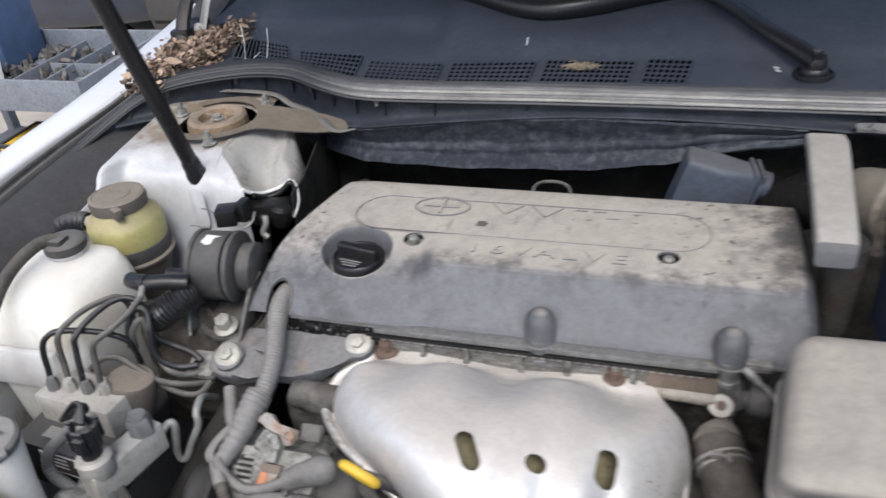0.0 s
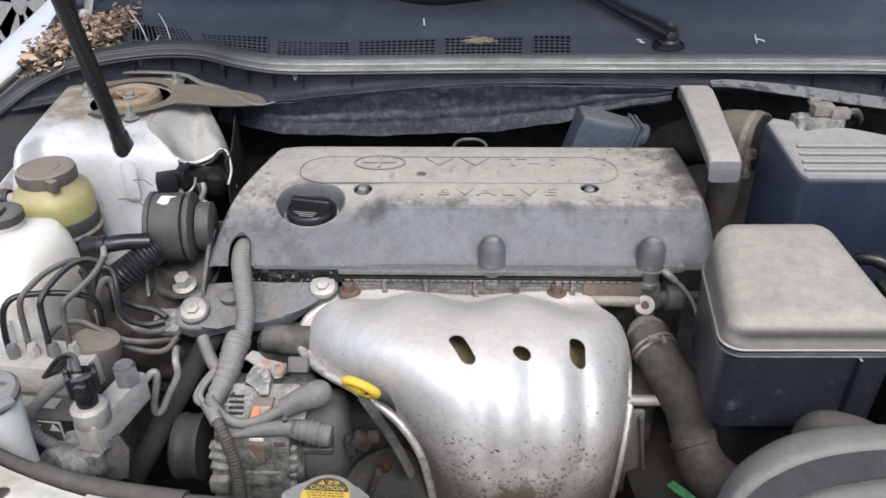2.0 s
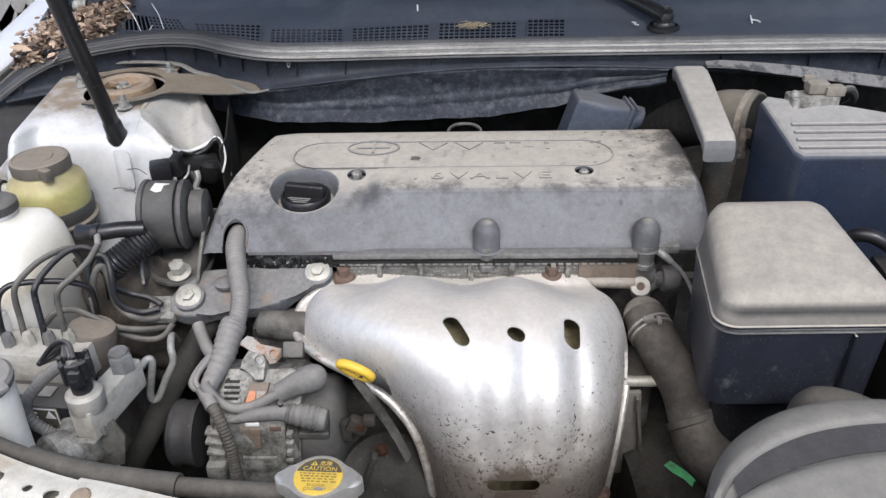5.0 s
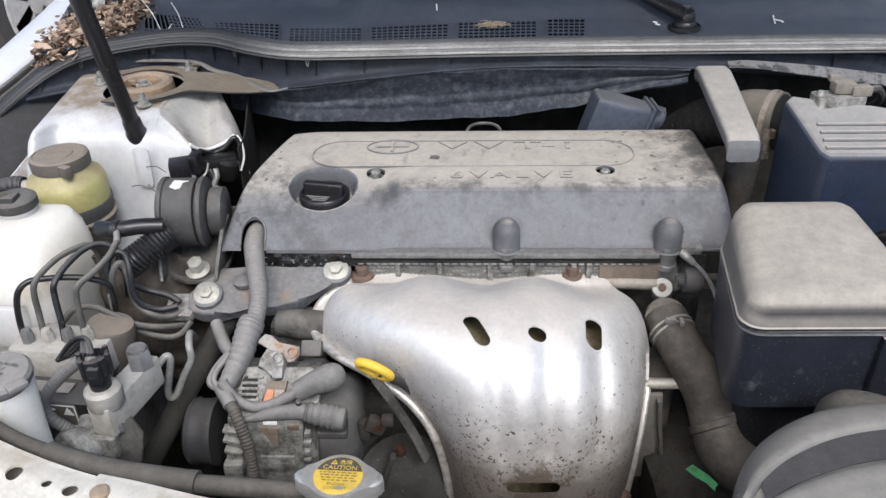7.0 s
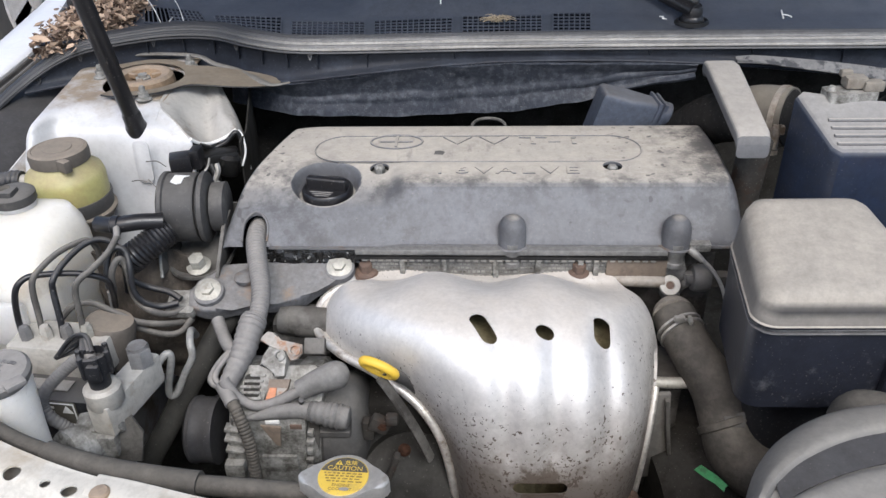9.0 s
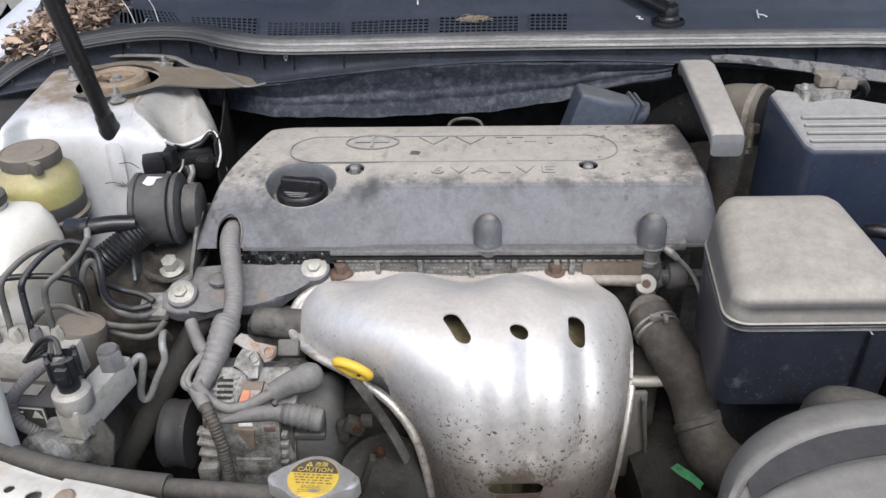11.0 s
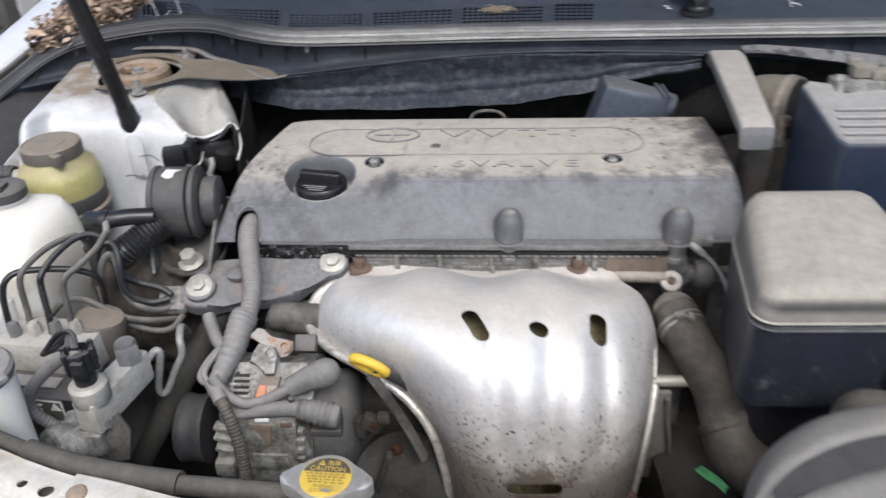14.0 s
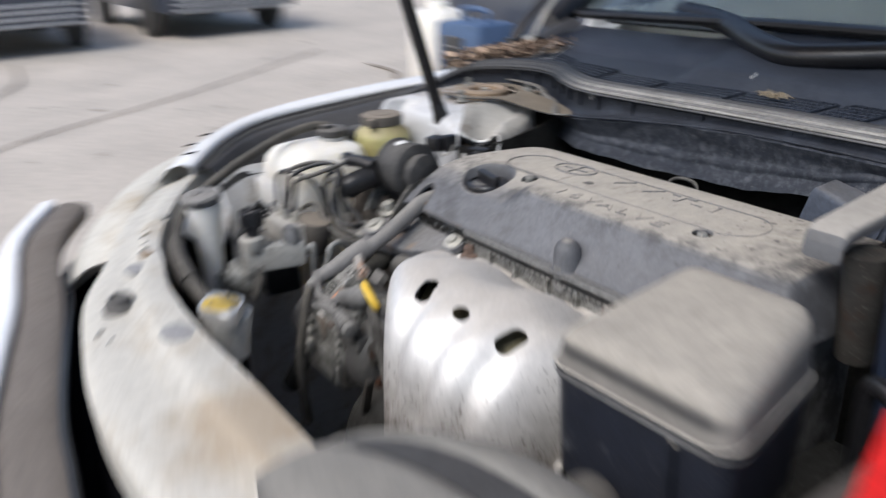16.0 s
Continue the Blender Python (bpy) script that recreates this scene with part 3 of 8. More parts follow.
def rounded(x0, y0, x1, y1, r, n=5):
    """A rectangle's outline with round corners."""
    out = []
    for cx, cy, a0 in ((x1 - r, y1 - r, 0), (x0 + r, y1 - r, 90), (x0 + r, y0 + r, 180), (x1 - r, y0 + r, 270)):
        out += [(cx + r * math.cos(radians(a0 + 90 * k / n)), cy + r * math.sin(radians(a0 + 90 * k / n))) for k in range(n + 1)]
    return out


def surf(fn, nu, nv, thick=0.0):
    """A sheet fn(u, v), u and v from 0 to 1; thick: its thickness."""
    bm = bmesh.new()
    g = [[bm.verts.new(fn(i / nu, j / nv)) for i in range(nu + 1)] for j in range(nv + 1)]
    for j in range(nv):
        for i in range(nu):
            bm.faces.new((g[j][i], g[j][i + 1], g[j + 1][i + 1], g[j + 1][i]))
    if thick:
        bm.normal_update()
        k = [[bm.verts.new(v.co - v.normal * thick) for v in row] for row in g]
        for j in range(nv):
            for i in range(nu):
                bm.faces.new((k[j][i], k[j + 1][i], k[j + 1][i + 1], k[j][i + 1]))
        rim = [(0, i) for i in range(nu + 1)] + [(j, nu) for j in range(1, nv + 1)] + [(nv, i) for i in range(nu - 1, -1, -1)] + [(j, 0) for j in range(nv - 1, 0, -1)]
        for (a, b), (c, d) in zip(rim, rim[1:] + rim[:1]):
            bm.faces.new((g[a][b], k[a][b], k[c][d], g[c][d]))
    return bm


def loft(lines, res=6, thick=0.0, smooth_v=True):
    """A sheet through rows of points; every row has as many points."""
    rows = [spline(l, res) for l in lines]
    if smooth_v:
        cols = [spline([r[i] for r in rows], res) for i in range(len(rows[0]))]
        rows = [[c[j] for c in cols] for j in range(len(cols[0]))]
    nu, nv = len(rows[0]) - 1, len(rows) - 1
    return surf(lambda u, v: rows[round(v * nv)][round(u * nu)], nu, nv, thick)


def hexbolt(center, axis, af=0.014, h=0.008, flange=0.011):
    """A flanged hexagon bolt head."""
    f = lathe([(flange * 0.6, -0.001), (flange, 0), (flange, 0.0012), (af * 0.62, 0.003)], (0, 0, 0), n=24)
    hx = bmesh.new()
    r = af / math.sqrt(3)
    pts = [(r * math.cos(math.pi / 3 * k), r * math.sin(math.pi / 3 * k)) for k in range(6)]
    hx.free()
    hx = slab(pts, 0.002, 0.002 + h, 0.0012)
    bm = merge(f, hx)
    bm.transform(axis_matrix(center, axis))
    return bm


def cut(ob, *cutters):
    """Cuts real openings through a mesh, with bodies that are then thrown away."""
    made = []
    for bm in cutters:
        bmesh.ops.recalc_face_normals(bm, faces=bm.faces)
        me = bpy.data.meshes.new("cutter")
        bm.to_mesh(me)
        bm.free()
        c = new("cutter", me)
        c.matrix_world = Matrix.Translation(-BASE[root_of(ob).name]) @ root_matrix(ob)
        mod = ob.modifiers.new("cut", "BOOLEAN")
        mod.operation, mod.object, mod.solver = "DIFFERENCE", c, "EXACT"
        made.append(c)
    bpy.context.view_layer.update()
    old = ob.data
    me = bpy.data.meshes.new_from_object(ob.evaluated_get(bpy.context.evaluated_depsgraph_get()))
    ob.modifiers.clear()
    ob.data = me
    if not me.materials:
        me.materials.append(old.materials[0])
    smooth(me)
    for c in made:
        bpy.data.objects.remove(c)
    return ob


def root_matrix(ob):
    return Matrix.Translation(BASE[root_of(ob).name])


def text_mesh(body, size, m, depth=0.0006):
    """Raised letters of the built-in font, at the pose m, as a bmesh."""
    cu = bpy.data.curves.new("letters", "FONT")
    cu.body, cu.size, cu.extrude, cu.align_x, cu.align_y, cu.resolution_u = body, size, depth, "CENTER", "CENTER", 3
    ob = new("letters", cu)
    bpy.context.view_layer.update()
    me = bpy.data.meshes.new_from_object(ob.evaluated_get(bpy.context.evaluated_depsgraph_get()))
    bm = bmesh.new()
    bm.from_mesh(me)
    bpy.data.objects.remove(ob)
    bm.transform(m)
    return bm


def band(points, w, up=(0, 0, 1), h=0.002, res=5):
    """A flat strip of width w along points."""
    line = spline(points, res)
    bm = bmesh.new()
    rows = []
    for i, p in enumerate(line):
        d = (line[min(i + 1, len(line) - 1)] - line[max(i - 1, 0)]).normalized()
        s = d.cross(Vector(up)).normalized()
        u = s.cross(d)
        rows.append([bm.verts.new(p + a * s * w / 2 + b * u * h / 2) for a, b in ((-1, -1), (1, -1), (1, 1), (-1, 1))])
    for a, b in zip(rows, rows[1:]):
        for k in range(4):
            bm.faces.new((a[k], a[(k + 1) % 4], b[(k + 1) % 4], b[k]))
    bm.faces.new(rows[0])
    bm.faces.new(rows[-1])
    return bm


# ---- ground ----
def ground():
    def h(u, v):
        x, y = (u - 0.5) * 2, (v - 0.5) * 2
        x, y = 160 * x * abs(x) ** 1.5, 160 * y * abs(y) ** 1.5
        return (x, y, 0.012 * noise.noise((x * 0.6, y * 0.6, 0)) if abs(x) < 20 and abs(y) < 20 else 0)
    tagged(solid("ground", surf(h, 90, 90), "ground", (0, 0, 0), "worn beige concrete yard with oil stains and cracks", "ground", kind="structure"))
    # narrow joints and cracks: shallow dark strips let into the slab
    for i, pts in enumerate(([(-3.2, -1.0, 0.012), (-4.84, 0.21, 0.012), (-5.84, 1.7, 0.012), (-7.4, 3.7, 0.012)], [(-5.2, 3.3, 0.012), (-5.6, 3.5, 0.012), (-6.1, 3.55, 0.012)], [(-6.5, 0.2, 0.012), (-7.4, 0.7, 0.012), (-8.8, 0.9, 0.012)])):
        solid("ground_joint", band(pts, (0.014, 0.06, 0.03)[i], h=0.006, res=10), "joint", pts[0], "dirt-filled joint in the concrete yard", "joint", kind="structure")


ground()

# ---- car body ----
car = thing("car", (0, 0.6, 0.0), "white car with its bonnet open, dusty engine bay", "car")

# wing: crown, inner edge, rubber channel, black inner panel and painted apron, from the windscreen to the front
CROWN = [(-0.765, 1.25, 0.965), (-0.750, 0.95, 0.930), (-0.735, 0.66, 0.908), (-0.724, 0.42, 0.901), (-0.694, 0.24, 0.893), (-0.634, 0.13, 0.881), (-0.56, 0.045, 0.862)]
EDGE = [(-0.735, 1.25, 0.98), (-0.690, 0.95, 0.938), (-0.677, 0.66, 0.909), (-0.686, 0.42, 0.898), (-0.672, 0.24, 0.888), (-0.616, 0.137, 0.877), (-0.545, 0.062, 0.859)]
TROUGH = [(-0.70, 1.25, 0.97), (-0.662, 0.95, 0.930), (-0.645, 0.66, 0.903), (-0.654, 0.42, 0.884), (-0.638, 0.24, 0.875), (-0.594, 0.150, 0.867), (-0.540, 0.082, 0.853)]
FOOT = [(-0.67, 1.25, 0.94), (-0.64, 0.95, 0.90), (-0.585, 0.66, 0.888), (-0.568, 0.42, 0.862), (-0.580, 0.24, 0.832), (-0.566, 0.155, 0.836), (-0.522, 0.094, 0.832)]


def wing():
    rows = []
    for k, (c, e) in enumerate(zip(CROWN, EDGE)):
        out = V(-1, 0, 0) if k < 4 else V(-1, -0.35 * (k - 3), 0).normalized()
        c, e = Vector(c), Vector(e)
        rows.append([e + V(0, 0, -0.014), e, c.lerp(e, 0.45) + V(0, 0, 0.003), c, c + out * 0.025 + V(0, 0, -0.014), c + out * 0.06 + V(0, 0, -0.065), c + out * 0.10 + V(0, 0, -0.18), c + out * 0.11 + V(0, 0, -0.5)])
    return loft(rows, 4, 0.0012)


def channel():
    rows = []
    for e, t in zip(EDGE[1:], TROUGH[1:]):
        e, t = Vector(e) + V(0, 0, -0.006), Vector(t)
        rows.append([e + V(0, 0, -0.006), e.lerp(t, 0.10) + V(0, 0, -0.004), e.lerp(t, 0.35), e.lerp(t, 0.42) + V(0, 0, 0.006), e.lerp(t, 0.50), e.lerp(t, 0.72) + V(0, 0, -0.001), e.lerp(t, 0.80) + V(0, 0, 0.006), e.lerp(t, 0.9) + V(0, 0, 0.003), t + V(0, 0, -0.003)])
    return loft(rows, 4, 0.001)


def inner_panel():
    rows = []
    for t, f in zip(TROUGH[1:], FOOT[1:]):
        t, f = Vector(t), Vector(f)
        rows.append([t + V(0, 0, 0.001), t.lerp(f, 0.2) + V(0, 0, 0.006), t.lerp(f, 0.55) + V(0, 0, 0.003), t.lerp(f, 0.85) + V(0, 0, -0.004), f + V(0, 0, -0.012)])
    return loft(rows, 4, 0.002)


def apron():
    """Painted inner wing sheet below the plastic panel."""
    rows = []
    for f in FOOT[1:]:
        f = Vector(f)
        rows.append([f + V(-0.004, -0.002, 0.004), f + V(0.003, 0.002, -0.03), f + V(0.008, 0.003, -0.09), f + V(0.010, 0.004, -0.60)])
    return loft(rows, 4, 0.002)


def mirrored(bm, about=0.06):
    bm.transform(Matrix.Translation((2 * about, 0, 0)) @ Matrix.Diagonal((-1, 1, 1, 1)))
    return bm


for flip in (lambda b: b, mirrored):
    part("fender", flip(wing()), "white_clean", car, "white painted wing with dirt at the bonnet gap")
    part("bonnet_gap_channel", flip(channel()), "rubber", car, "dusty grey rubber channel along the wing")
    part("inner_wing_panel", flip(inner_panel()), "panel_black", car, "black plastic inner wing panel")
    part("wing_apron", flip(apron()), "white", car, "dirty white painted inner wing sheet")
# black bars for the shade in slots at the wing's front end
for x, y, z, a in ((-0.607, 0.085, 0.8775, 45), (-0.630, 0.118, 0.8835, 55), (-0.583, 0.075, 0.871, 40)):
    part("wing_slot", box((x, y, z), (0.020, 0.0045, 0.002), 0.0008, Matrix.Rotation(radians(a), 4, "Z") @ Matrix.Rotation(radians(-12), 4, "Y")), "hole", car)


# strut tower: flat top, a crease, then the sloping front wall
def tower_rows():
    rows = []
    for x, drop in ((-0.588, 0.075), (-0.570, 0.024), (-0.557, 0.004), (-0.546, 0.0), (-0.530, 0.0), (-0.515, 0.0), (-0.495, 0.0), (-0.470, 0.0), (-0.445, 0.0), (-0.422, 0.0), (-0.402, 0.0)):
        c = float(np.interp(x, [-0.557, -0.546, -0.530, -0.495, -0.465, -0.402], [0.388, 0.392, 0.420, 0.450, 0.457, 0.453]))
        sh, zc = min(0.414, c - 0.012), 0.9135
        rib = 0.003 * math.exp(-((x + 0.425) / 0.010) ** 2) - 0.003 * math.exp(-((x + 0.458) / 0.012) ** 2)
        prof = [(0.66, zc + 0.002), (0.56, zc + 0.003), (c + 0.03, zc + 0.002), (c, zc), (0.4 * c + 0.6 * sh, zc - 0.0085), (sh, 0.899), (sh - 0.006, 0.889), (sh - 0.009 - rib, 0.87), (sh - 0.013 - rib, 0.81), (sh - 0.02, 0.72), (sh - 0.024, 0.62)]
        xe = x if x > -0.50 else -0.50 + (x + 0.50) * 0.64
        rows.append([(xe - (0.12 * (y - 0.385) * max(0, -0.45 - x) / 0.11 if y > 0.385 else 0.0), y, z - drop) for y, z in prof])
    return rows


def tower_surface():
    return loft(tower_rows(), 5, 0.0015)


def tower_cheek():
    """Front wall below the ridge of the bowl, from the prop's foot to the lip."""
    a = [V(-0.4025, 0.453, 0.9138), V(-0.402, 0.431, 0.905), V(-0.402, 0.414, 0.899), V(-0.402, 0.406, 0.880), V(-0.402, 0.401, 0.81), V(-0.402, 0.39, 0.62)]
    b = [V(-0.3535, 0.4025, 0.8905), V(-0.3535, 0.4010, 0.887), V(-0.3535, 0.3995, 0.882), V(-0.3535, 0.398, 0.862), V(-0.3535, 0.396, 0.80), V(-0.3535, 0.39, 0.62)]
    return loft([[p.lerp(q, t) for p, q in zip(a, b)] for t in (0.0, 0.33, 0.67, 1.0)], 5, 0.0015)


def scoop_rows():
    """The bowl pressed into the tower between its ridge and the engine side, ending in a lip."""
    return [[(-0.414, 0.56, 0.9178), (-0.408, 0.50, 0.9172), (-0.4035, 0.4525, 0.9145), (-0.3785, 0.4275, 0.9030), (-0.354, 0.4025, 0.8912)],
            [(-0.400, 0.56, 0.9165), (-0.394, 0.50, 0.9125), (-0.391, 0.457, 0.908), (-0.369, 0.431, 0.894), (-0.3505, 0.409, 0.884)],
            [(-0.390, 0.558, 0.914), (-0.380, 0.503, 0.901), (-0.374, 0.464, 0.889), (-0.357, 0.439, 0.877), (-0.345, 0.421, 0.8765)],
            [(-0.378, 0.556, 0.909), (-0.364, 0.505, 0.891), (-0.355, 0.470, 0.879), (-0.346, 0.447, 0.871), (-0.338, 0.431, 0.8738)],
            [(-0.369, 0.555, 0.905), (-0.351, 0.508, 0.897), (-0.341, 0.473, 0.8935), (-0.331, 0.451, 0.8845), (-0.323, 0.437, 0.8785)],
            [(-0.363, 0.553, 0.903), (-0.344, 0.511, 0.894), (-0.330, 0.477, 0.8905), (-0.319, 0.456, 0.888), (-0.311, 0.441, 0.8865)],
            [(-0.358, 0.551, 0.895), (-0.335, 0.514, 0.882), (-0.319, 0.481, 0.877), (-0.311, 0.461, 0.873), (-0.306, 0.446, 0.868)],
            [(-0.353, 0.55, 0.84), (-0.328, 0.515, 0.836), (-0.313, 0.482, 0.832), (-0.307, 0.462, 0.83), (-0.303, 0.449, 0.828)]]


tower = part("strut_tower", tower_surface(), "white_tower", car, "white painted strut tower with brown dirt on top")
cut(tower, lathe([(0.051, -0.03), (0.051, 0.03)], (-0.45, 0.526, 0.917), n=36))
part("tower_cheek", tower_cheek(), "white_tower", car)
scoop = part("scoop", loft(scoop_rows(), 6, 0.002), "scoop_paint", car, "pressed grey-white bowl in the strut tower")
cut(scoop, lathe([(0.051, -0.03), (0.051, 0.03)], (-0.45, 0.526, 0.917), n=36))
lip_line = spline([r[-1] for r in scoop_rows()[:6]], 4)
part("scoop_lip", tube([p + V(0, -0.0012, 0) for p in lip_line], 0.0021, 10, 2), "white_edge", car, "bright white lip of the bowl")
# engine side of the tower, shade put into its near-black colour
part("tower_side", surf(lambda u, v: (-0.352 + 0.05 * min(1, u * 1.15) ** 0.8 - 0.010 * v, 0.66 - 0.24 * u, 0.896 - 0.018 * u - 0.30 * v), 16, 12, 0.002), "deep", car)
SM = V(-0.45, 0.526, 0.912)
part("strut_mount", lathe([(0.013, 0.000), (0.0205, 0.003), (0.0235, 0.0125), (0.027, 0.0145), (0.034, 0.0145), (0.0380, 0.011), (0.0395, 0.002), (0.039, -0.004), (0.041, -0.006), (0.041, -0.014), (0.038, -0.022)], SM, n=44), "mount_rust", car, "rust-brown rubber strut mount")
for a in (35, 155, 275):
    part("mount_web", box(SM + V(0.019 * math.cos(radians(a)), 0.019 * math.sin(radians(a)), 0.009), (0.016, 0.007, 0.006), 0.0015, Matrix.Rotation(radians(a), 4, "Z")), "mount_rust", car)
part("mount_well", lathe([(0.02, -0.03), (0.051, -0.028), (0.0515, -0.02), (0.049, -0.024)], SM, n=30), "dark", car)
part("strut_nut", merge(hexbolt(SM + V(0, 0, 0.001), (0, 0, 1), 0.018, 0.007, 0.012), lathe([(0.006, 0.008), (0.006, 0.014)], SM, n=14)), "steel", car)
for p in ((-0.426, 0.462, 0.917), (-0.405, 0.578, 0.917), (-0.512, 0.540, 0.917)):
    part("strut_stud", merge(hexbolt(p, (0, 0, 1), 0.012, 0.007, 0.0098), lathe([(0.0038, 0.008), (0.0038, 0.015), (0.0026, 0.017)], p, n=14)), "alloy", car, "grey zinc nut on a stud")


def plate_fn(u, v):
    """Ring-shaped plate round the strut that runs out to the cowl on one side."""
    a = radians(-118 + 258 * u)
    r0, r1 = 0.052, 0.067 + 0.108 * math.exp(-((math.degrees(a) - 9) / 17) ** 2)
    r = r0 + (r1 - r0) * v
    x, y = SM.x + r * math.cos(a), SM.y + r * math.sin(a)
    return (x, y, 0.9205 - 0.16 * max(0, x + 0.38) * 1.0 + 0.001 * math.sin(9 * u))


part("bracket_plate", surf(plate_fn, 60, 6, 0.0012), "plate", car, "dusty brown steel bracket plate")
part("plate_edge", tube([plate_fn(k / 30, 1.0) for k in range(31)], 0.0010, 8, 2), "gasket", car)
part("plate_flange", tube([(-0.53, 0.606, 0.923), (-0.47, 0.606, 0.9255), (-0.42, 0.604, 0.925), (-0.395, 0.598, 0.923), (-0.375, 0.588, 0.917), (-0.345, 0.578, 0.912), (-0.315, 0.556, 0.9085), (-0.285, 0.53, 0.9085), (-0.262, 0.535, 0.910)], [0.004, 0.0045, 0.0045, 0.0045, 0.005, 0.0065, 0.007, 0.0045, 0.003], 10, flat=0.45), "plate_grey", car, "dusty grey turned-up edge of the plate")
# scoop lip with black edging
part("scoop_edging", tube([(-0.346, 0.408, 0.880), (-0.338, 0.424, 0.8695), (-0.323, 0.431, 0.8735), (-0.312, 0.436, 0.884), (-0.3065, 0.437, 0.877), (-0.304, 0.430, 0.862), (-0.306, 0.418, 0.850)], 0.0032, 10, 5), "gasket", car, "black edging below the white lip")
part("edging_trim", tube([(-0.3085, 0.440, 0.886), (-0.3035, 0.437, 0.878), (-0.3005, 0.429, 0.862), (-0.303, 0.416, 0.849)], 0.0014, 8, 5), "white_edge", car, "thin white sheet edge")
part("weld_tab", slab(rounded(-0.0095, -0.03, 0.0095, 0.028, 0.007, 5), 0, 0.0016, 0.0005, Matrix.Translation((-0.4135, 0.3945, 0.866)) @ Matrix.Rotation(radians(96), 4, "X") @ Matrix.Rotation(radians(-6), 4, "Z")), "white_tower", car, "white sheet tab below the prop")
for p0, p1, p2 in (((-0.408, 0.389, 0.868), (-0.392, 0.382, 0.872), (-0.378, 0.372, 0.870)), ((-0.410, 0.388, 0.845), (-0.397, 0.380, 0.836), (-0.382, 0.368, 0.832)), ((-0.431, 0.389, 0.842), (-0.420, 0.386, 0.845), (-0.408, 0.386, 0.842))):
    part("stray_wire", tube([p0, p1, p2], 0.0006, 6), "pipe_dusty", car)


# cowl, bulkhead, windscreen
def seal_line():
    return [(-0.664, 0.36, 0.870), (-0.653, 0.425, 0.882), (-0.638, 0.486, 0.897), (-0.613, 0.542, 0.918), (-0.574, 0.570, 0.940), (-0.53, 0.588, 0.952), (-0.45, 0.617, 0.957), (-0.38, 0.618, 0.957), (-0.32, 0.588, 0.955), (-0.26, 0.566, 0.954), (-0.18, 0.563, 0.954), (0.0, 0.566, 0.955), (0.2, 0.567, 0.955), (0.4, 0.565, 0.955), (0.55, 0.56, 0.954), (0.70, 0.53, 0.945)]


def seal_rib(dy, dz, r, flat):
    return tube([(x, y + dy, z + dz) for x, y, z in seal_line()], r, 10, 5, flat=flat)


seal = part("cowl_seal", seal_rib(0.012, -0.001, 0.0085, 0.55), "seal_dark", car, "grey rubber bonnet seal along the cowl")
for dy, dz, r, mt in ((0.0025, 0.0005, 0.0034, "seal_grey"), (-0.0035, -0.0015, 0.0028, "seal_pale"), (-0.0085, -0.0035, 0.0024, "seal_grey"), (-0.0125, -0.006, 0.0026, "seal_pale"), (-0.0155, -0.0095, 0.0018, "seal_dark")):
    part("seal_rib", seal_rib(dy, dz, r, 0.75), mt, seal)


def wall_low(x):
    """Height of the lower edge of the cowl front."""
    return float(np.interp(x, [-0.6, -0.289, -0.23, -0.185, -0.125, -0.052, 0.02, 0.163, 0.32, 0.43, 0.50, 0.70], [0.902, 0.903, 0.911, 0.916, 0.924, 0.929, 0.932, 0.931, 0.929, 0.913, 0.903, 0.885]))


def cowl_wall():
    rows = []
    for x, y, z in seal_line()[3:]:
        low = wall_low(x)
        rows.append([(x, y - 0.006, z - 0.006), (x, y - 0.004, z - 0.016), (x, y - 0.002, (z + low) / 2 + 0.004), (x, y - 0.006, low + 0.004), (x, y - 0.016, low), (x, y - 0.014, low - 0.004), (x, y + 0.01, low - 0.006)])
    return loft(rows, 3, 0.0015)


part("cowl_front", cowl_wall(), "cowl_wall", car, "dark blue-grey plastic cowl front with ribs")
sl = spline(seal_line(), 8)
for k in range(6, len(sl) - 6, 5):
    p = sl[k]
    if p.x > -0.5:
        part("cowl_rib", box((p.x, p.y - 0.0055, p.z - 0.024), (0.0016, 0.004, 0.020), 0.0005), "cowl_wall", car)
for k in (9, 17, 27, 37, 47, 61, 75):
    if k < len(sl):
        p = sl[k]
        part("seal_clip", merge(box((p.x, p.y - 0.010, p.z - 0.013), (0.006, 0.003, 0.004), 0.0008), tube([(p.x - 0.002, p.y - 0.011, p.z - 0.015), (p.x, p.y - 0.012, p.z - 0.020), (p.x + 0.002, p.y - 0.011, p.z - 0.015)], 0.0009, 6)), "seal_grey", seal, "small pale plastic clip")
# lower bulkhead insulation, lumpy
def lining(u, v):
    x = -0.36 + 0.62 * u
    low = float(np.interp(x, [-0.36, -0.13, 0.03, 0.12, 0.18, 0.26], [0.858, 0.855, 0.862, 0.875, 0.892, 0.905]))
    y = 0.551 + 0.010 * math.sin(v * 3.0) + 0.003 * noise.noise((u * 12, v * 3, 1)) + (0.035 * max(0, (-0.26 - x) / 0.08))
    # a long crease across the pad
    y -= 0.0025 * math.exp(-((v - 0.62 + 0.25 * max(0, u - 0.5)) / 0.07) ** 2) * (1 if u > 0.25 else u * 4)
    top = wall_low(x) - 0.003
    return (x, y, top + (low - top) * v + 0.002 * noise.noise((u * 20, 3, v)))


part("bulkhead_lining", surf(lining, 110, 26, 0.004), "scuffed", car, "scuffed dark lining on the bulkhead")
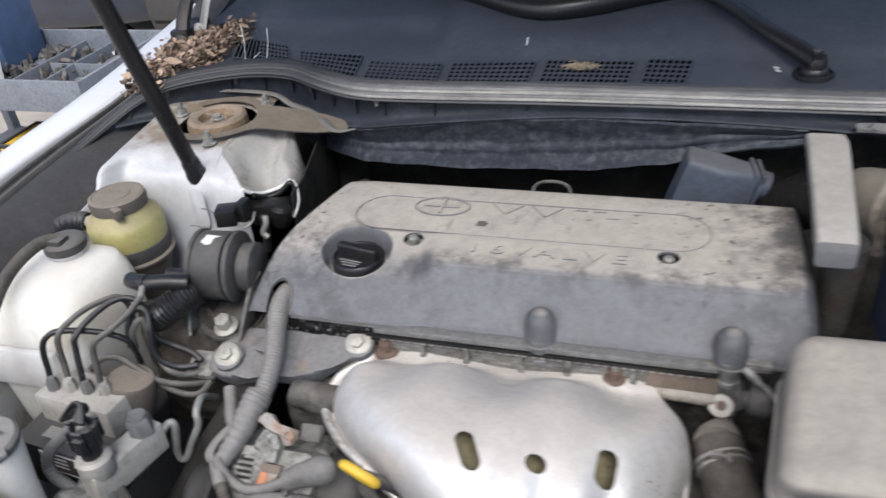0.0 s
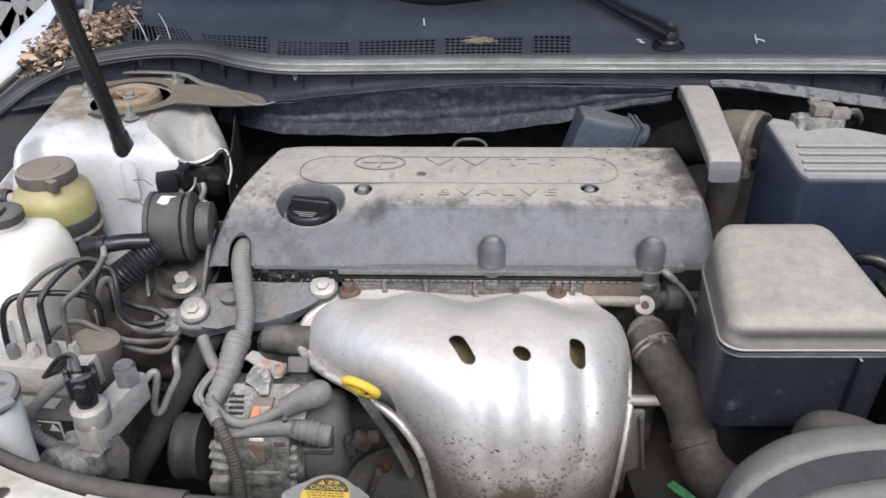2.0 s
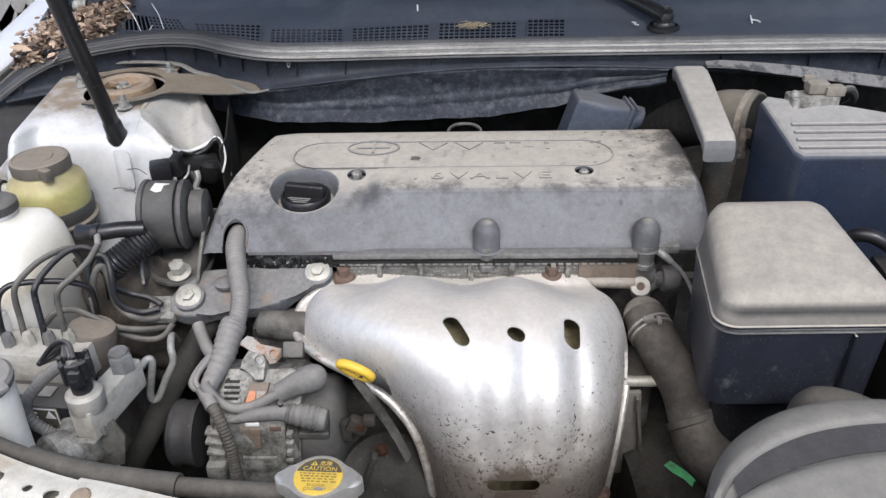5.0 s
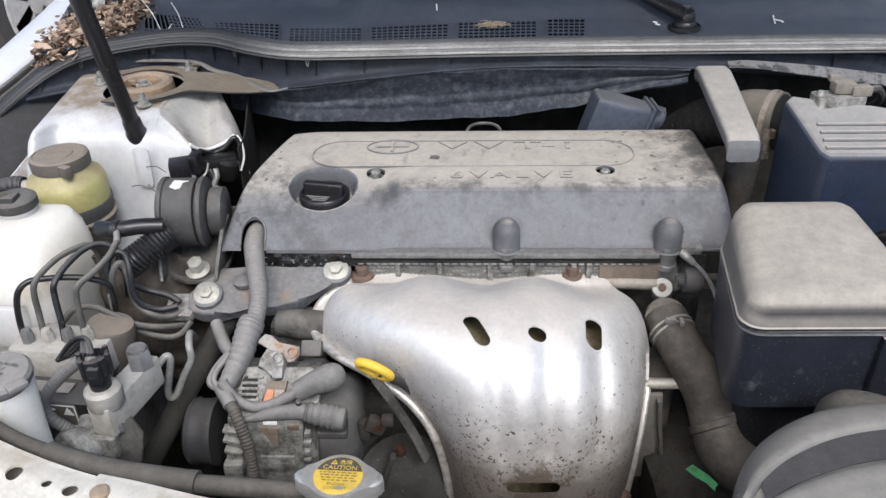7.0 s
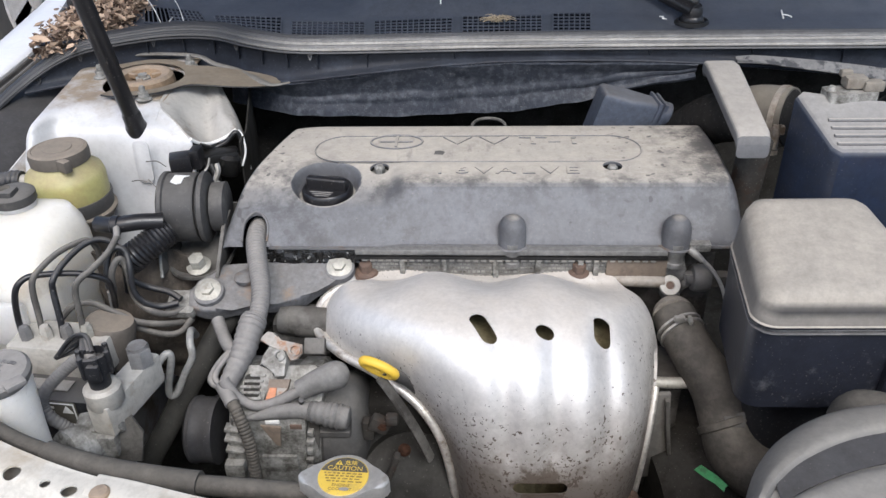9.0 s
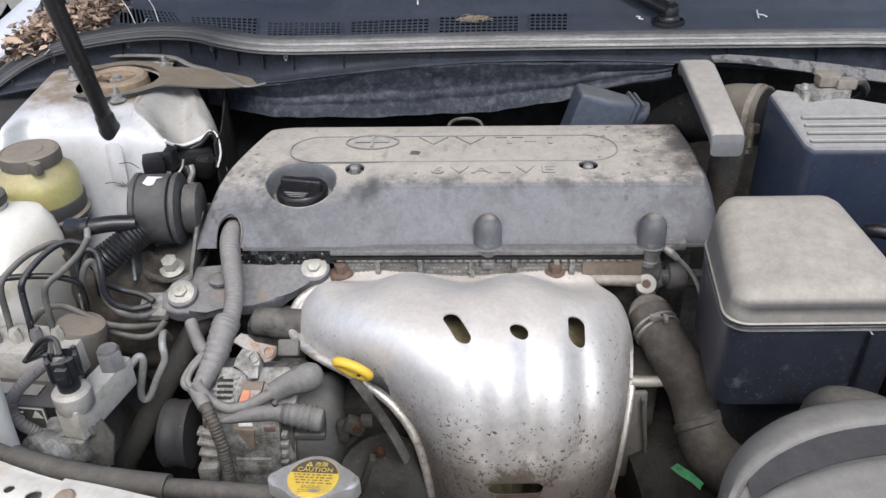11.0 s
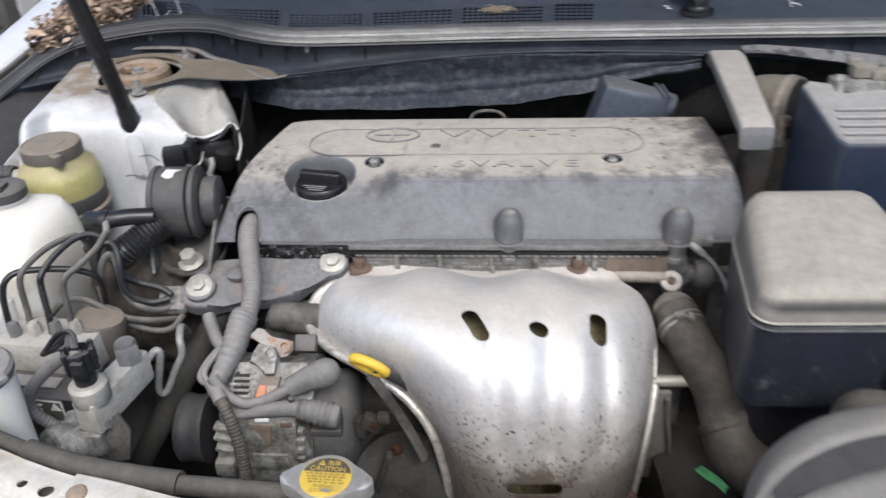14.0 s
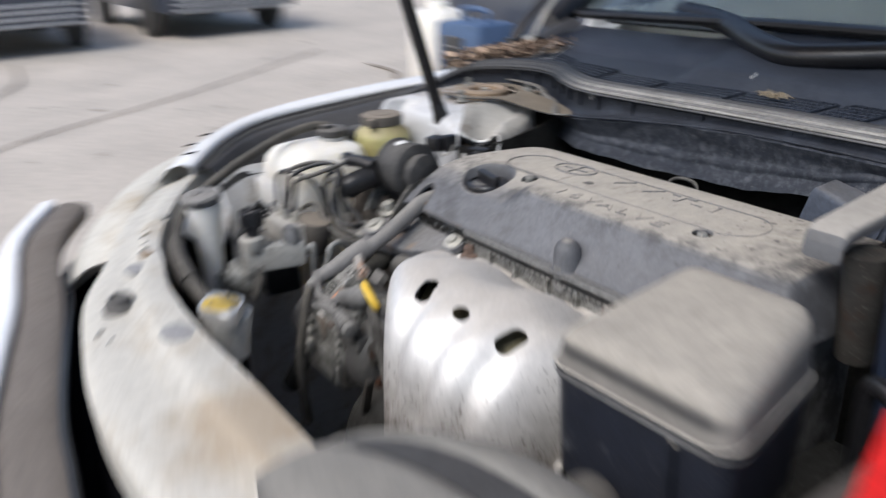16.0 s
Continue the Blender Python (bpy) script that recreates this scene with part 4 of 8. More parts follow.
part("cowl_ledge", loft([[(x, 0.549, zu + 0.002), (x, 0.546, zu), (x, 0.541, (zu + zl) / 2 - 0.001), (x, 0.538, zl), (x, 0.544, zl - 0.003)] for x, zu, zl in ((0.305, 0.9335, 0.9325), (0.328, 0.9345, 0.931), (0.372, 0.931, 0.924), (0.429, 0.925, 0.916), (0.495, 0.916, 0.906), (0.60, 0.901, 0.891), (0.69, 0.889, 0.879))], 5, 0.002), "ledge", car, "pale dusty ledge with peeling black patches below the cowl")
# bulkhead and tray colours hold the shade of the enclosed bay
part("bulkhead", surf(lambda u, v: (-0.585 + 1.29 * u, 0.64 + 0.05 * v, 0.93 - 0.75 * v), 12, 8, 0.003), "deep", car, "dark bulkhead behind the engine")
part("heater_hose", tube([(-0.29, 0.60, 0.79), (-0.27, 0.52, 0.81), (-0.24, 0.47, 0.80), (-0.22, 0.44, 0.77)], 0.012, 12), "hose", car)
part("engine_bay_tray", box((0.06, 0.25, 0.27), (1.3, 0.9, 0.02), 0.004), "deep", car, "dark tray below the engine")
# side walls near black, bay shade in their colour
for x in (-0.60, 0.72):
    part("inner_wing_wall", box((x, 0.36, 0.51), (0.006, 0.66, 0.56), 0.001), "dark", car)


def cowl_panel(u, v):
    x = -0.60 + 1.36 * u
    y0 = 0.577
    if x < -0.24:
        y0 = float(np.interp(x, [-0.60, -0.53, -0.45, -0.38, -0.32, -0.24], [0.57, 0.60, 0.627, 0.627, 0.597, 0.577]))
    y = y0 + (0.90 - y0) * v
    s = (y - 0.577) / 0.32 - 0.30 * min(1, max(0, (-0.175 - x) / 0.05))
    z = 0.952 + 0.004 * s + 0.05 * max(0, s - 0.25) ** 1.3 + 0.012 * max(0, min(1, (s - 0.30) / 0.1)) * (0.6 + 0.4 / (1 + math.exp((abs(x + 0.14) - 0.14) / 0.012)))
    # well round the wiper spindle
    z -= 0.008 * math.exp(-((x - 0.264) / 0.034) ** 2 - ((y - 0.640) / 0.026) ** 2)
    return (x, y, z)


cowl = part("cowl_panel", surf(cowl_panel, 110, 40, 0.002), "cowl", car, "weathered black plastic cowl below the windscreen")
# intake grilles: skewed fields of real lattice bars over sheets painted as black shade
GRILLES = (((-0.519, 0.738), (-0.424, 0.702), (-0.488, 0.655), (-0.388, 0.634)), ((-0.396, 0.682), (-0.297, 0.672), (-0.374, 0.628), (-0.281, 0.595)), ((-0.278, 0.651), (-0.175, 0.643), (-0.267, 0.593), (-0.167, 0.581)), ((-0.162, 0.646), (-0.055, 0.657), (-0.155, 0.584), (-0.053, 0.586)), ((-0.041, 0.662), (0.068, 0.663), (-0.040, 0.592), (0.064, 0.594)), ((0.084, 0.671), (0.136, 0.669), (0.079, 0.598), (0.128, 0.597)))


def zc(p, up):
    return V(p.x, p.y, cowl_panel((p.x + 0.60) / 1.36, max(0, (p.y - 0.577) / 0.323))[2] + up)


def strip(a, b, w, up, h):
    """A thin bar lying on the cowl from a to b."""
    s = (b - a).normalized().cross(V(0, 0, 1)) * w / 2
    bm = bmesh.new()
    lo = [bm.verts.new(zc(p, up)) for p in (a - s, b - s, b + s, a + s)]
    hi = [bm.verts.new(zc(p, up + h)) for p in (a - s, b - s, b + s, a + s)]
    for q in (lo[::-1], hi, *[(lo[k], lo[(k + 1) % 4], hi[(k + 1) % 4], hi[k]) for k in range(4)]):
        bm.faces.new(q)
    return bm


for gi_, (bl, br, fl, fr) in enumerate(GRILLES):
    bl, br, fl, fr = (V(*p, 0) for p in (bl, br, fl, fr))
    at = lambda u, v: bl.lerp(br, u).lerp(fl.lerp(fr, u), v)
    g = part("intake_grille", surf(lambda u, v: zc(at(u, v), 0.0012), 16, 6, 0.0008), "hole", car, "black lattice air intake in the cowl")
    n = max(4, int((br - bl).length / 0.0072))
    for k in range(n + 1):
        part("grille_bar", strip(at(k / n, 0), at(k / n, 1), 0.0016, 0.0014, 0.0022), "cowl", g)
    for k in range(6):
        u0 = 0.42 if gi_ == 0 and 0 < k < 5 else 0.0
        part("grille_bar", strip(at(u0, k / 5), at(1, k / 5), 0.0022 if k in (0, 5) else 0.0030, 0.0014, 0.0024), "cowl", g)

part("windscreen_frame", tube([(-0.62, 0.905, 1.003), (-0.2, 0.89, 1.012), (0.3, 0.89, 1.012), (0.72, 0.905, 1.003)], 0.016, 10, flat=0.6), "gasket", car, "black windscreen base trim")
ws = part("windscreen", surf(lambda u, v: (-0.62 + 1.36 * u + (0.08 - 0.16 * u) * v, 0.915 - 0.02 * math.cos(math.pi * (u - 0.5)) + 0.85 * v, 1.012 + 0.48 * v + 0.03 * math.sin(math.pi * u) * v), 20, 12, 0.004), "glass", car, "greenish windscreen glass")
ws.visible_shadow = False
part("dashboard", surf(lambda u, v: (-0.60 + 1.3 * u, 0.96 + 0.6 * v, 0.985 + 0.05 * math.sin(v * 2.2)), 10, 8, 0.004), "black_plastic", car, "dark dashboard behind the windscreen")
# raised bonnet, held by the prop
HB = V(0.06, 0.87, 1.12)
part("bonnet", surf(lambda u, v: (HB.x + (u - 0.5) * (1.30 - 0.12 * v * v), HB.y - 0.74 * v, HB.z + 0.64 * v + 0.05 * math.sin(math.pi * u) - 0.06 * v * v), 24, 16, 0.02), "white_clean", car, "raised white bonnet")
# unseen pad, added so the cowl mirrors less bright sky
part("bonnet_dark_pad", surf(lambda u, v: (HB.x + (u - 0.5) * (1.08 - 0.12 * v * v), HB.y - 0.06 - 0.62 * v, HB.z + 0.022 + 0.535 * v + 0.05 * math.sin(math.pi * u) - 0.045 * v * v), 20, 12, 0.012), "dark_pad", car, "black pad added under the bonnet to darken cowl reflections")
part("windscreen_pillar", tube([(-0.66, 0.86, 0.985), (-0.63, 1.2, 1.19), (-0.56, 1.72, 1.48)], 0.03, 12), "black_clean", car)
part("windscreen_pillar", tube([(0.78, 0.86, 0.985), (0.75, 1.2, 1.19), (0.68, 1.72, 1.48)], 0.03, 12), "black_clean", car)
# hinge of the bonnet beside the cowl
part("bonnet_hinge", merge(tube([(-0.60, 0.70, 0.955), (-0.605, 0.74, 1.0), (-0.60, 0.80, 1.05), (-0.58, 0.83, 1.10)], 0.012, 8, flat=0.5), box((-0.605, 0.74, 0.965), (0.03, 0.07, 0.02), 0.004)), "black_clean", car, "black bonnet hinge arm")
part("hinge_link", merge(tube([(-0.585, 0.735, 0.96), (-0.575, 0.76, 1.01), (-0.565, 0.80, 1.06)], 0.008, 8, flat=0.5), hexbolt((-0.588, 0.735, 0.968), (0.3, -1, 0.2), 0.012, 0.007, 0.010)), "steel", car, "grey steel hinge link")
part("pillar_cover", surf(lambda u, v: (-0.655 + 0.06 * u, 0.74 + 0.14 * v, 0.945 + 0.04 * v + 0.012 * math.sin(3 * u)), 8, 10, 0.004), "black_plastic", car)

# wiper: arm, spindle, blade
wiper = part("wiper_arm", merge(tube([(0.272, 0.645, 0.966), (0.258, 0.664, 0.970), (0.222, 0.705, 0.980), (0.175, 0.778, 0.991), (0.125, 0.840, 0.998), (0.07, 0.862, 1.003)], [0.0125, 0.0130, 0.0115, 0.0110, 0.012, 0.013], 12, flat=0.8)), "black_clean", car, "black wiper arm")
part("wiper_well", lathe([(0.0175, -0.004), (0.019, 0.005), (0.0205, 0.007), (0.022, 0.006), (0.023, 0.001)], (0.270, 0.650, 0.946), n=36, squash=0.9), "gasket", wiper, "black raised ring round the spindle")
part("wiper_spindle", lathe([(0.0155, 0.0), (0.0155, 0.008), (0.014, 0.012), (0.0125, 0.013), (0.0125, 0.020), (0.011, 0.024), (0.007, 0.026)], (0.270, 0.650, 0.946), n=30), "black_clean", wiper)
part("wiper_nut", hexbolt((0.270, 0.650, 0.9715), (0, 0, 1), 0.011, 0.005, 0.007), "black_plastic", wiper)
part("wiper_blade", tube([(0.125, 0.845, 1.000), (0.06, 0.815, 0.998), (-0.02, 0.775, 0.992), (-0.08, 0.772, 0.990), (-0.17, 0.825, 0.997), (-0.28, 0.905, 1.008), (-0.40, 0.945, 1.016)], 0.021, 12, flat=0.8), "black_clean", wiper)

# radiator support: white pressed panel curving across the front
IN = [(-0.585, 0.125), (-0.540, 0.064), (-0.42, -0.008), (-0.30, -0.060), (-0.17, -0.090), (-0.06, -0.097), (0.05, -0.095), (0.20, -0.095), (0.40, -0.088), (0.58, -0.02), (0.68, 0.07)]
OUT = [(-0.612, 0.06), (-0.540, -0.006), (-0.425, -0.074), (-0.325, -0.115), (-0.235, -0.156), (-0.13, -0.181), (-0.02, -0.196), (0.147, -0.192), (0.36, -0.17), (0.60, -0.09), (0.70, 0.03)]


def support_rows():
    rows = []
    for k, ((xi, yi), (xo, yo)) in enumerate(zip(IN, OUT)):
        a, b = V(xi, yi, 0.846), V(xo, yo, 0.840)
        n = (b - a).normalized()
        rows.append([a - n * 0.002 + V(0, 0, -0.03), a + V(0, 0, -0.003), a + n * 0.004, a.lerp(b, 0.3) + V(0, 0, 0.001), a.lerp(b, 0.42) + V(0, 0, -0.003), a.lerp(b, 0.55) + V(0, 0, -0.006), a.lerp(b, 0.85) + V(0, 0, -0.008), b + V(0, 0, -0.012), b + n * 0.004 + V(0, 0, -0.02), b + n * 0.002 + V(0, 0, -0.06)])
    return rows


sup = part("radiator_support", loft(support_rows(), 5, 0.0015), "support", car, "dirty white pressed-steel radiator support")
holes = [(-0.345, -0.063, 0.007), (-0.316, -0.073, 0.004), (-0.296, -0.079, 0.006), (-0.139, -0.166, 0.0055), (-0.116, -0.161, 0.0038), (-0.371, -0.058, 0.004), (-0.044, -0.109, 0.0038), (-0.515, 0.010, 0.004)]
cut(sup, *[lathe([(r, -0.03), (r, 0.03)], (x, y, 0.845), n=20, squash=0.72) for x, y, r in holes if r])
for x, y, r, z in ((-0.244, -0.100, 0.0165, 0.8446), (-0.066, -0.116, 0.0185, 0.8478)):
    part("plug", lathe([(r * 0.9, -0.002), (r, 0.0), (r, 0.0006), (r * 0.9, 0.0012)], (x, y, z), n=28, squash=0.8), "plug_grey", sup, "flat grey rubber plug")
part("rubber_stop", lathe([(0.0165, -0.006), (0.0165, 0.001), (0.0140, 0.003), (0.0118, 0.0045), (0.0112, 0.0100), (0.0098, 0.0112), (0.0075, 0.0110), (0.0068, 0.0085), (0.003, 0.0085)], (-0.176, -0.136, 0.838), n=32), "rubber", sup, "round grey rubber bonnet stop")
part("support_bolt", lathe([(0.0070, -0.001), (0.0070, 0.0015), (0.0055, 0.003), (0.002, 0.0034)], (-0.272, -0.083, 0.8475), n=24), "mount_rust", sup, "brown round plug")
part("support_bolt", hexbolt((-0.385, -0.032, 0.843), (0, 0, 1), 0.011, 0.005, 0.009), "pale_grey", sup)
over = []
for (xi, yi), (xo, yo) in zip([(-0.279, -0.0655), (-0.25, -0.0715)] + IN[4:8], [(-0.296, -0.112), (-0.275, -0.120)] + OUT[4:8]):
    a, b = V(xi, yi, 0.8484), V(xo, yo, 0.8422)
    n = (b - a).normalized()
    over.append([a - n * 0.001 + V(0, 0, -0.02), a - n * 0.0006 + V(0, 0, -0.0026), a + n * 0.004, a.lerp(b, 0.3) + V(0, 0, 0.001), a.lerp(b, 0.42) + V(0, 0, -0.003), a.lerp(b, 0.50) + V(0, 0, -0.0048)])
part("support_overlap", loft(over, 5, 0.0012), "support", sup, "second white panel lapping over the first")
part("support_underside", loft([[a + V(0, 0, -0.022), a.lerp(b, 0.5) + V(0, 0, -0.026), b + V(0, 0, -0.03)] for a, b in ((V(*p, 0.846), V(*q, 0.840)) for p, q in zip(IN, OUT))], 3, 0.001), "pale_grey", sup, "grey inner panel seen through the holes")
# radiator with fins behind the panel
part("radiator", box((0.05, -0.085, 0.56), (0.72, 0.028, 0.46), 0.004), "dark", car, "dark radiator core below the support")
part("radiator_tank", tube([(-0.30, -0.075, 0.755), (0.05, -0.078, 0.755), (0.42, -0.075, 0.755)], 0.020, 12), "dark", car, "black radiator top tank")
# dirty sheet that joins the wing apron to the support
part("corner_sheet", loft([[(-0.588, 0.128, 0.832), (-0.585, 0.15, 0.822), (-0.578, 0.175, 0.815)], [(-0.540, 0.066, 0.826), (-0.535, 0.09, 0.812), (-0.530, 0.112, 0.80)], [(-0.472, 0.024, 0.82), (-0.474, 0.05, 0.80), (-0.478, 0.08, 0.78)], [(-0.420, -0.004, 0.815), (-0.424, 0.02, 0.79), (-0.432, 0.05, 0.765)]], 5, 0.002), "white", car, "dirty white sheet between wing and support")
# bumper and headlamps
BI = [(-0.70, -0.06), (-0.60, -0.122), (-0.45, -0.152), (-0.32, -0.181), (-0.175, -0.211), (-0.08, -0.223), (0.12, -0.236), (0.45, -0.19), (0.68, -0.08)]
brows = []
for x, y in BI:
    n = V((x - 0.05) * 0.9, -1 + abs(x) * 0.5, 0).normalized()
    p = V(x, y, 0.757 - 0.04 * abs(x) + 0.22 * max(0, -0.42 - x))
    brows.append([p + V(0, 0, -0.02), p, p + n * 0.03 + V(0, 0, 0.002), p + n * 0.055 + V(0, 0, -0.008), p + n * 0.085 + V(0, 0, -0.05), p + n * 0.10 + V(0, 0, -0.16), p + n * 0.11 + V(0, 0, -0.34), p + n * 0.06 + V(0, 0, -0.5)])
part("bumper", loft(brows, 4, 0.002), "bumper", car, "dusty front bumper, shade painted in its brown-grey")
# black sheet in place of the shade between bumper and support
part("gap_shade", loft([[(xo, yo + 0.02, 0.79), (xo * 0.97 + xb * 0.03, (yo + yb) / 2, 0.70), (xb, yb - 0.02, 0.735 - 0.04 * abs(xb))] for (xo, yo), (xb, yb) in zip(OUT[1:10], BI)], 4, 0.002), "hole", car, "black sheet for the shade between bumper and support")
skin = []
for x, y in BI:
    n = V((x - 0.05) * 0.9, -1 + abs(x) * 0.5, 0).normalized()
    p = V(x, y, 0.757 - 0.04 * abs(x) + 0.22 * max(0, -0.42 - x)) + n * 0.056
    skin.append([p + V(0, 0, -0.012), p + V(0, 0, 0.001), p + n * 0.012 + V(0, 0, 0.004), p + n * 0.034 + V(0, 0, -0.012), p + n * 0.055 + V(0, 0, -0.08), p + n * 0.062 + V(0, 0, -0.30)])
part("bumper_skin", loft(skin, 4, 0.002), "white_clean", car, "white painted outer bumper")
part("bumper_seal", tube([(x, y + 0.004, 0.752 - 0.04 * abs(x)) for x, y in BI], 0.005, 8), "black_clean", car)


def headlamp():
    rows = []
    for x, y, z in ((-0.66, 0.13, 0.862), (-0.63, 0.05, 0.846), (-0.58, -0.01, 0.828), (-0.52, -0.055, 0.805), (-0.47, -0.085, 0.775)):
        n = V(-0.75, -0.65, 0)
        p = V(x, y, z)
        rows.append([p - n * 0.03 + V(0, 0, -0.02), p - n * 0.02, p + V(0, 0, 0.002), p + n * 0.05 + V(0, 0, -0.02), p + n * 0.09 + V(0, 0, -0.07), p + n * 0.09 + V(0, 0, -0.14)])
    return loft(rows, 4, 0.003)


part("headlamp", headlamp(), "support", car, "cloudy white headlamp")
part("headlamp", mirrored(headlamp(), 0.06), "support", car)


# ---- engine ----
engine = thing("engine", (0, 0.30, 0.285), "dusty four-cylinder petrol engine with a plastic top cover", "engine")

# top cover
LX, RX = -0.288, 0.262


def cover_section(x):
    """(y, z) points from the back down over the top to the front edge."""
    right = [(0.458, 0.842), (0.461, 0.868), (0.458, 0.879), (0.448, 0.8845), (0.40, 0.886), (0.34, 0.8862), (0.313, 0.885), (0.303, 0.8815), (0.296, 0.875), (0.284, 0.859), (0.273, 0.846), (0.266, 0.8385), (0.2625, 0.833)]
    left = [(0.458, 0.842), (0.461, 0.868), (0.458, 0.879), (0.448, 0.8845), (0.40, 0.886), (0.355, 0.885), (0.335, 0.8825), (0.315, 0.877), (0.300, 0.869), (0.285, 0.859), (0.271, 0.847), (0.2625, 0.8395), (0.2575, 0.833)]
    t = min(1, max(0, (x + 0.125) / 0.03))
    t = t * t * (3 - 2 * t)
    return [(a[0] + (b[0] - a[0]) * t, a[1] + (b[1] - a[1]) * t) for a, b in zip(left, right)]


CS = {}


def cover_fn(u, v):
    nl = 0.35 * (0.5 - 0.5 * math.cos(math.pi * u)) + 0.65 * u
    x = LX + (RX - LX) * nl
    key = round(x, 5)
    if key not in CS:
        CS[key] = spline([(0, y, z) for y, z in cover_section(x)], 16)
    line = CS[key]
    p = line[round(v * (len(line) - 1))].copy()
    # the ends slant: left end leans out towards the front, both ends round off
    back = min(1, max(0, (p.y - 0.27) / 0.19))
    xl = LX + 0.038 * back
    xr = RX + 0.004 * math.sin(math.pi * back) - 0.002 * back ** 2
    x = xl + (xr - xl) * nl
    e = min(x - xl, xr - x)
    if x > 0:
        drop = max(0, 1 - e / (0.024 - 0.006 * back)) ** 2.2
    else:
        drop = 0.8 * max(0, 1 - e / 0.013) ** 2.6 + 0.1 * max(0, 1 - e / 0.05) ** 2 * back
    z = p.z - drop * (p.z - 0.830)
    # oil filler recess, bolt wells
    d = math.hypot((x + 0.181), (p.y - 0.319) * (1.12 if p.y > 0.319 else 1.32))
    q = min(1, max(0, (d - 0.0305) / 0.008))
    z = z + (min(z, 0.8625 + 0.12 * (p.y - 0.319)) - z) * (1 - q * q * (3 - 2 * q))
    # raised oval panel
    ox = max(0, abs(x + 0.019) - 0.151)
    dd = math.hypot(ox, (p.y - 0.386)) - 0.033
    z += -0.0007 * math.exp(-(dd / 0.003) ** 2) - (0.0008 if dd < 0 else 0)
    return (x, p.y, z)


top = part("engine_cover", surf(cover_fn, 340, 192), "cover", engine, "dusty dark grey plastic engine cover", angle=50)
sm = top.modifiers.new("shell", "SOLIDIFY")
sm.thickness, sm.offset = 0.003, -1
bpy.context.view_layer.update()
shell = bpy.data.meshes.new_from_object(top.evaluated_get(bpy.context.evaluated_depsgraph_get()))
top.modifiers.clear()
top.data = shell
BX = ((-0.125, 0.340), (0.128, 0.340))
cut(top, *[lathe([(0.0105, -0.02), (0.0105, 0.02)], (x, y, 0.886), n=24) for x, y in BX])
arch = slab([(-0.0128, -0.04), (0.0128, -0.04), (0.0128, 0.0)] + [(0.0128 * math.cos(a), 0.0128 * math.sin(a)) for a in (radians(15 * k) for k in range(1, 12))] + [(-0.0128, 0.0)], 0.80, 0.90, 0, Matrix.Translation((-0.2515, 0.272, 0)))
cut(top, arch)
part("notch_rim", tube([(-0.2648, 0.2600, 0.838), (-0.2648, 0.2715, 0.8480), (-0.2610, 0.2795, 0.8552), (-0.2515, 0.2850, 0.8598), (-0.2420, 0.2795, 0.8552), (-0.2382, 0.2715, 0.8480), (-0.2382, 0.2600, 0.838)], 0.0013, 8, 6), "lip_grey", top, "raised rim of the notch")
# black board in place of the shade inside the notch
part("notch_shade", box((-0.2515, 0.300, 0.836), (0.05, 0.004, 0.036), 0.001), "hole", engine)
for x, y in BX:
    part("cover_bolt", merge(lathe([(0.0108, -0.014), (0.0108, -0.009), (0.010, -0.008)], (x, y, 0.886), n=22), lathe([(0.0058, -0.012), (0.0058, -0.001), (0.0038, 0.001)], (x, y, 0.886), n=6)), "alloy", top, "bolt sunk in the cover")
for x in (0.019, 0.187):
    part("bolt_dome", lathe([(0.0150, -0.0190), (0.0146, -0.013), (0.0144, -0.002), (0.0137, 0.004), (0.0116, 0.0088), (0.0085, 0.0120), (0.004, 0.0140), (0.0005, 0.0144)], (x, 0.2665, 0.8515), n=36), "cover", top, "rounded dome over a bolt in the cover's front")
    part("dome_lip", tube([(x + 0.0162 * math.cos(a), 0.2665 + 0.0158 * math.sin(a), 0.8325) for a in (radians(190 + 16 * k) for k in range(11))], 0.0015, 8, 3), "lip_grey", top)
    part("dome_boss", lathe([(0.0098, 0.012), (0.0100, -0.002), (0.0088, -0.004), (0.0088, -0.010), (0.0098, -0.011), (0.0098, -0.016), (0.0075, -0.018)], (x, 0.2610, 0.827), n=24), "panel_grey", engine, "grey bolt boss under the dome")
ov = []
for k in range(60):
    a = 2 * math.pi * k / 60
    c_, s_ = math.cos(a), math.sin(a)
    ov.append((-0.019 + (0.151 if c_ > 0 else -0.151) + 0.034 * c_, 0.386 + 0.034 * s_, 0.8858))
part("panel_line", tube(ov + ov[:1], 0.0007, 6, straight=True), "cover", top, "raised oval outline")
part("emblem_ring", tube([(-0.112 + 0.030 * math.cos(2 * math.pi * k / 40), 0.404 + 0.0185 * math.sin(2 * math.pi * k / 40), 0.8860) for k in range(41)], 0.0012, 8, straight=True), "cover", top, "plain oval raised emblem")
part("emblem_bar", merge(box((-0.112, 0.404, 0.8862), (0.038, 0.003, 0.0016), 0.0005), box((-0.112, 0.404, 0.8862), (0.003, 0.028, 0.0016), 0.0005)), "cover", top)
for ch, x in (("V", -0.0415), ("V", 0.001), ("T", 0.046), ("-", 0.070), ("i", 0.0925)):
    part("letter", text_mesh(ch, 0.034, Matrix.Translation((x, 0.406, 0.8856)) @ Matrix.Diagonal((1.65, 0.85, 1, 1)), 0.0008), "cover", top, "raised letter")
for k, ch in enumerate("16VALVE"):
    part("letter", text_mesh(ch, 0.0225, Matrix.Translation((-0.058 + 0.0236 * k, 0.3285, 0.8860)) @ Matrix.Diagonal((1.46, 0.98, 1, 1)), 0.0011), "cover", top, "raised letter")
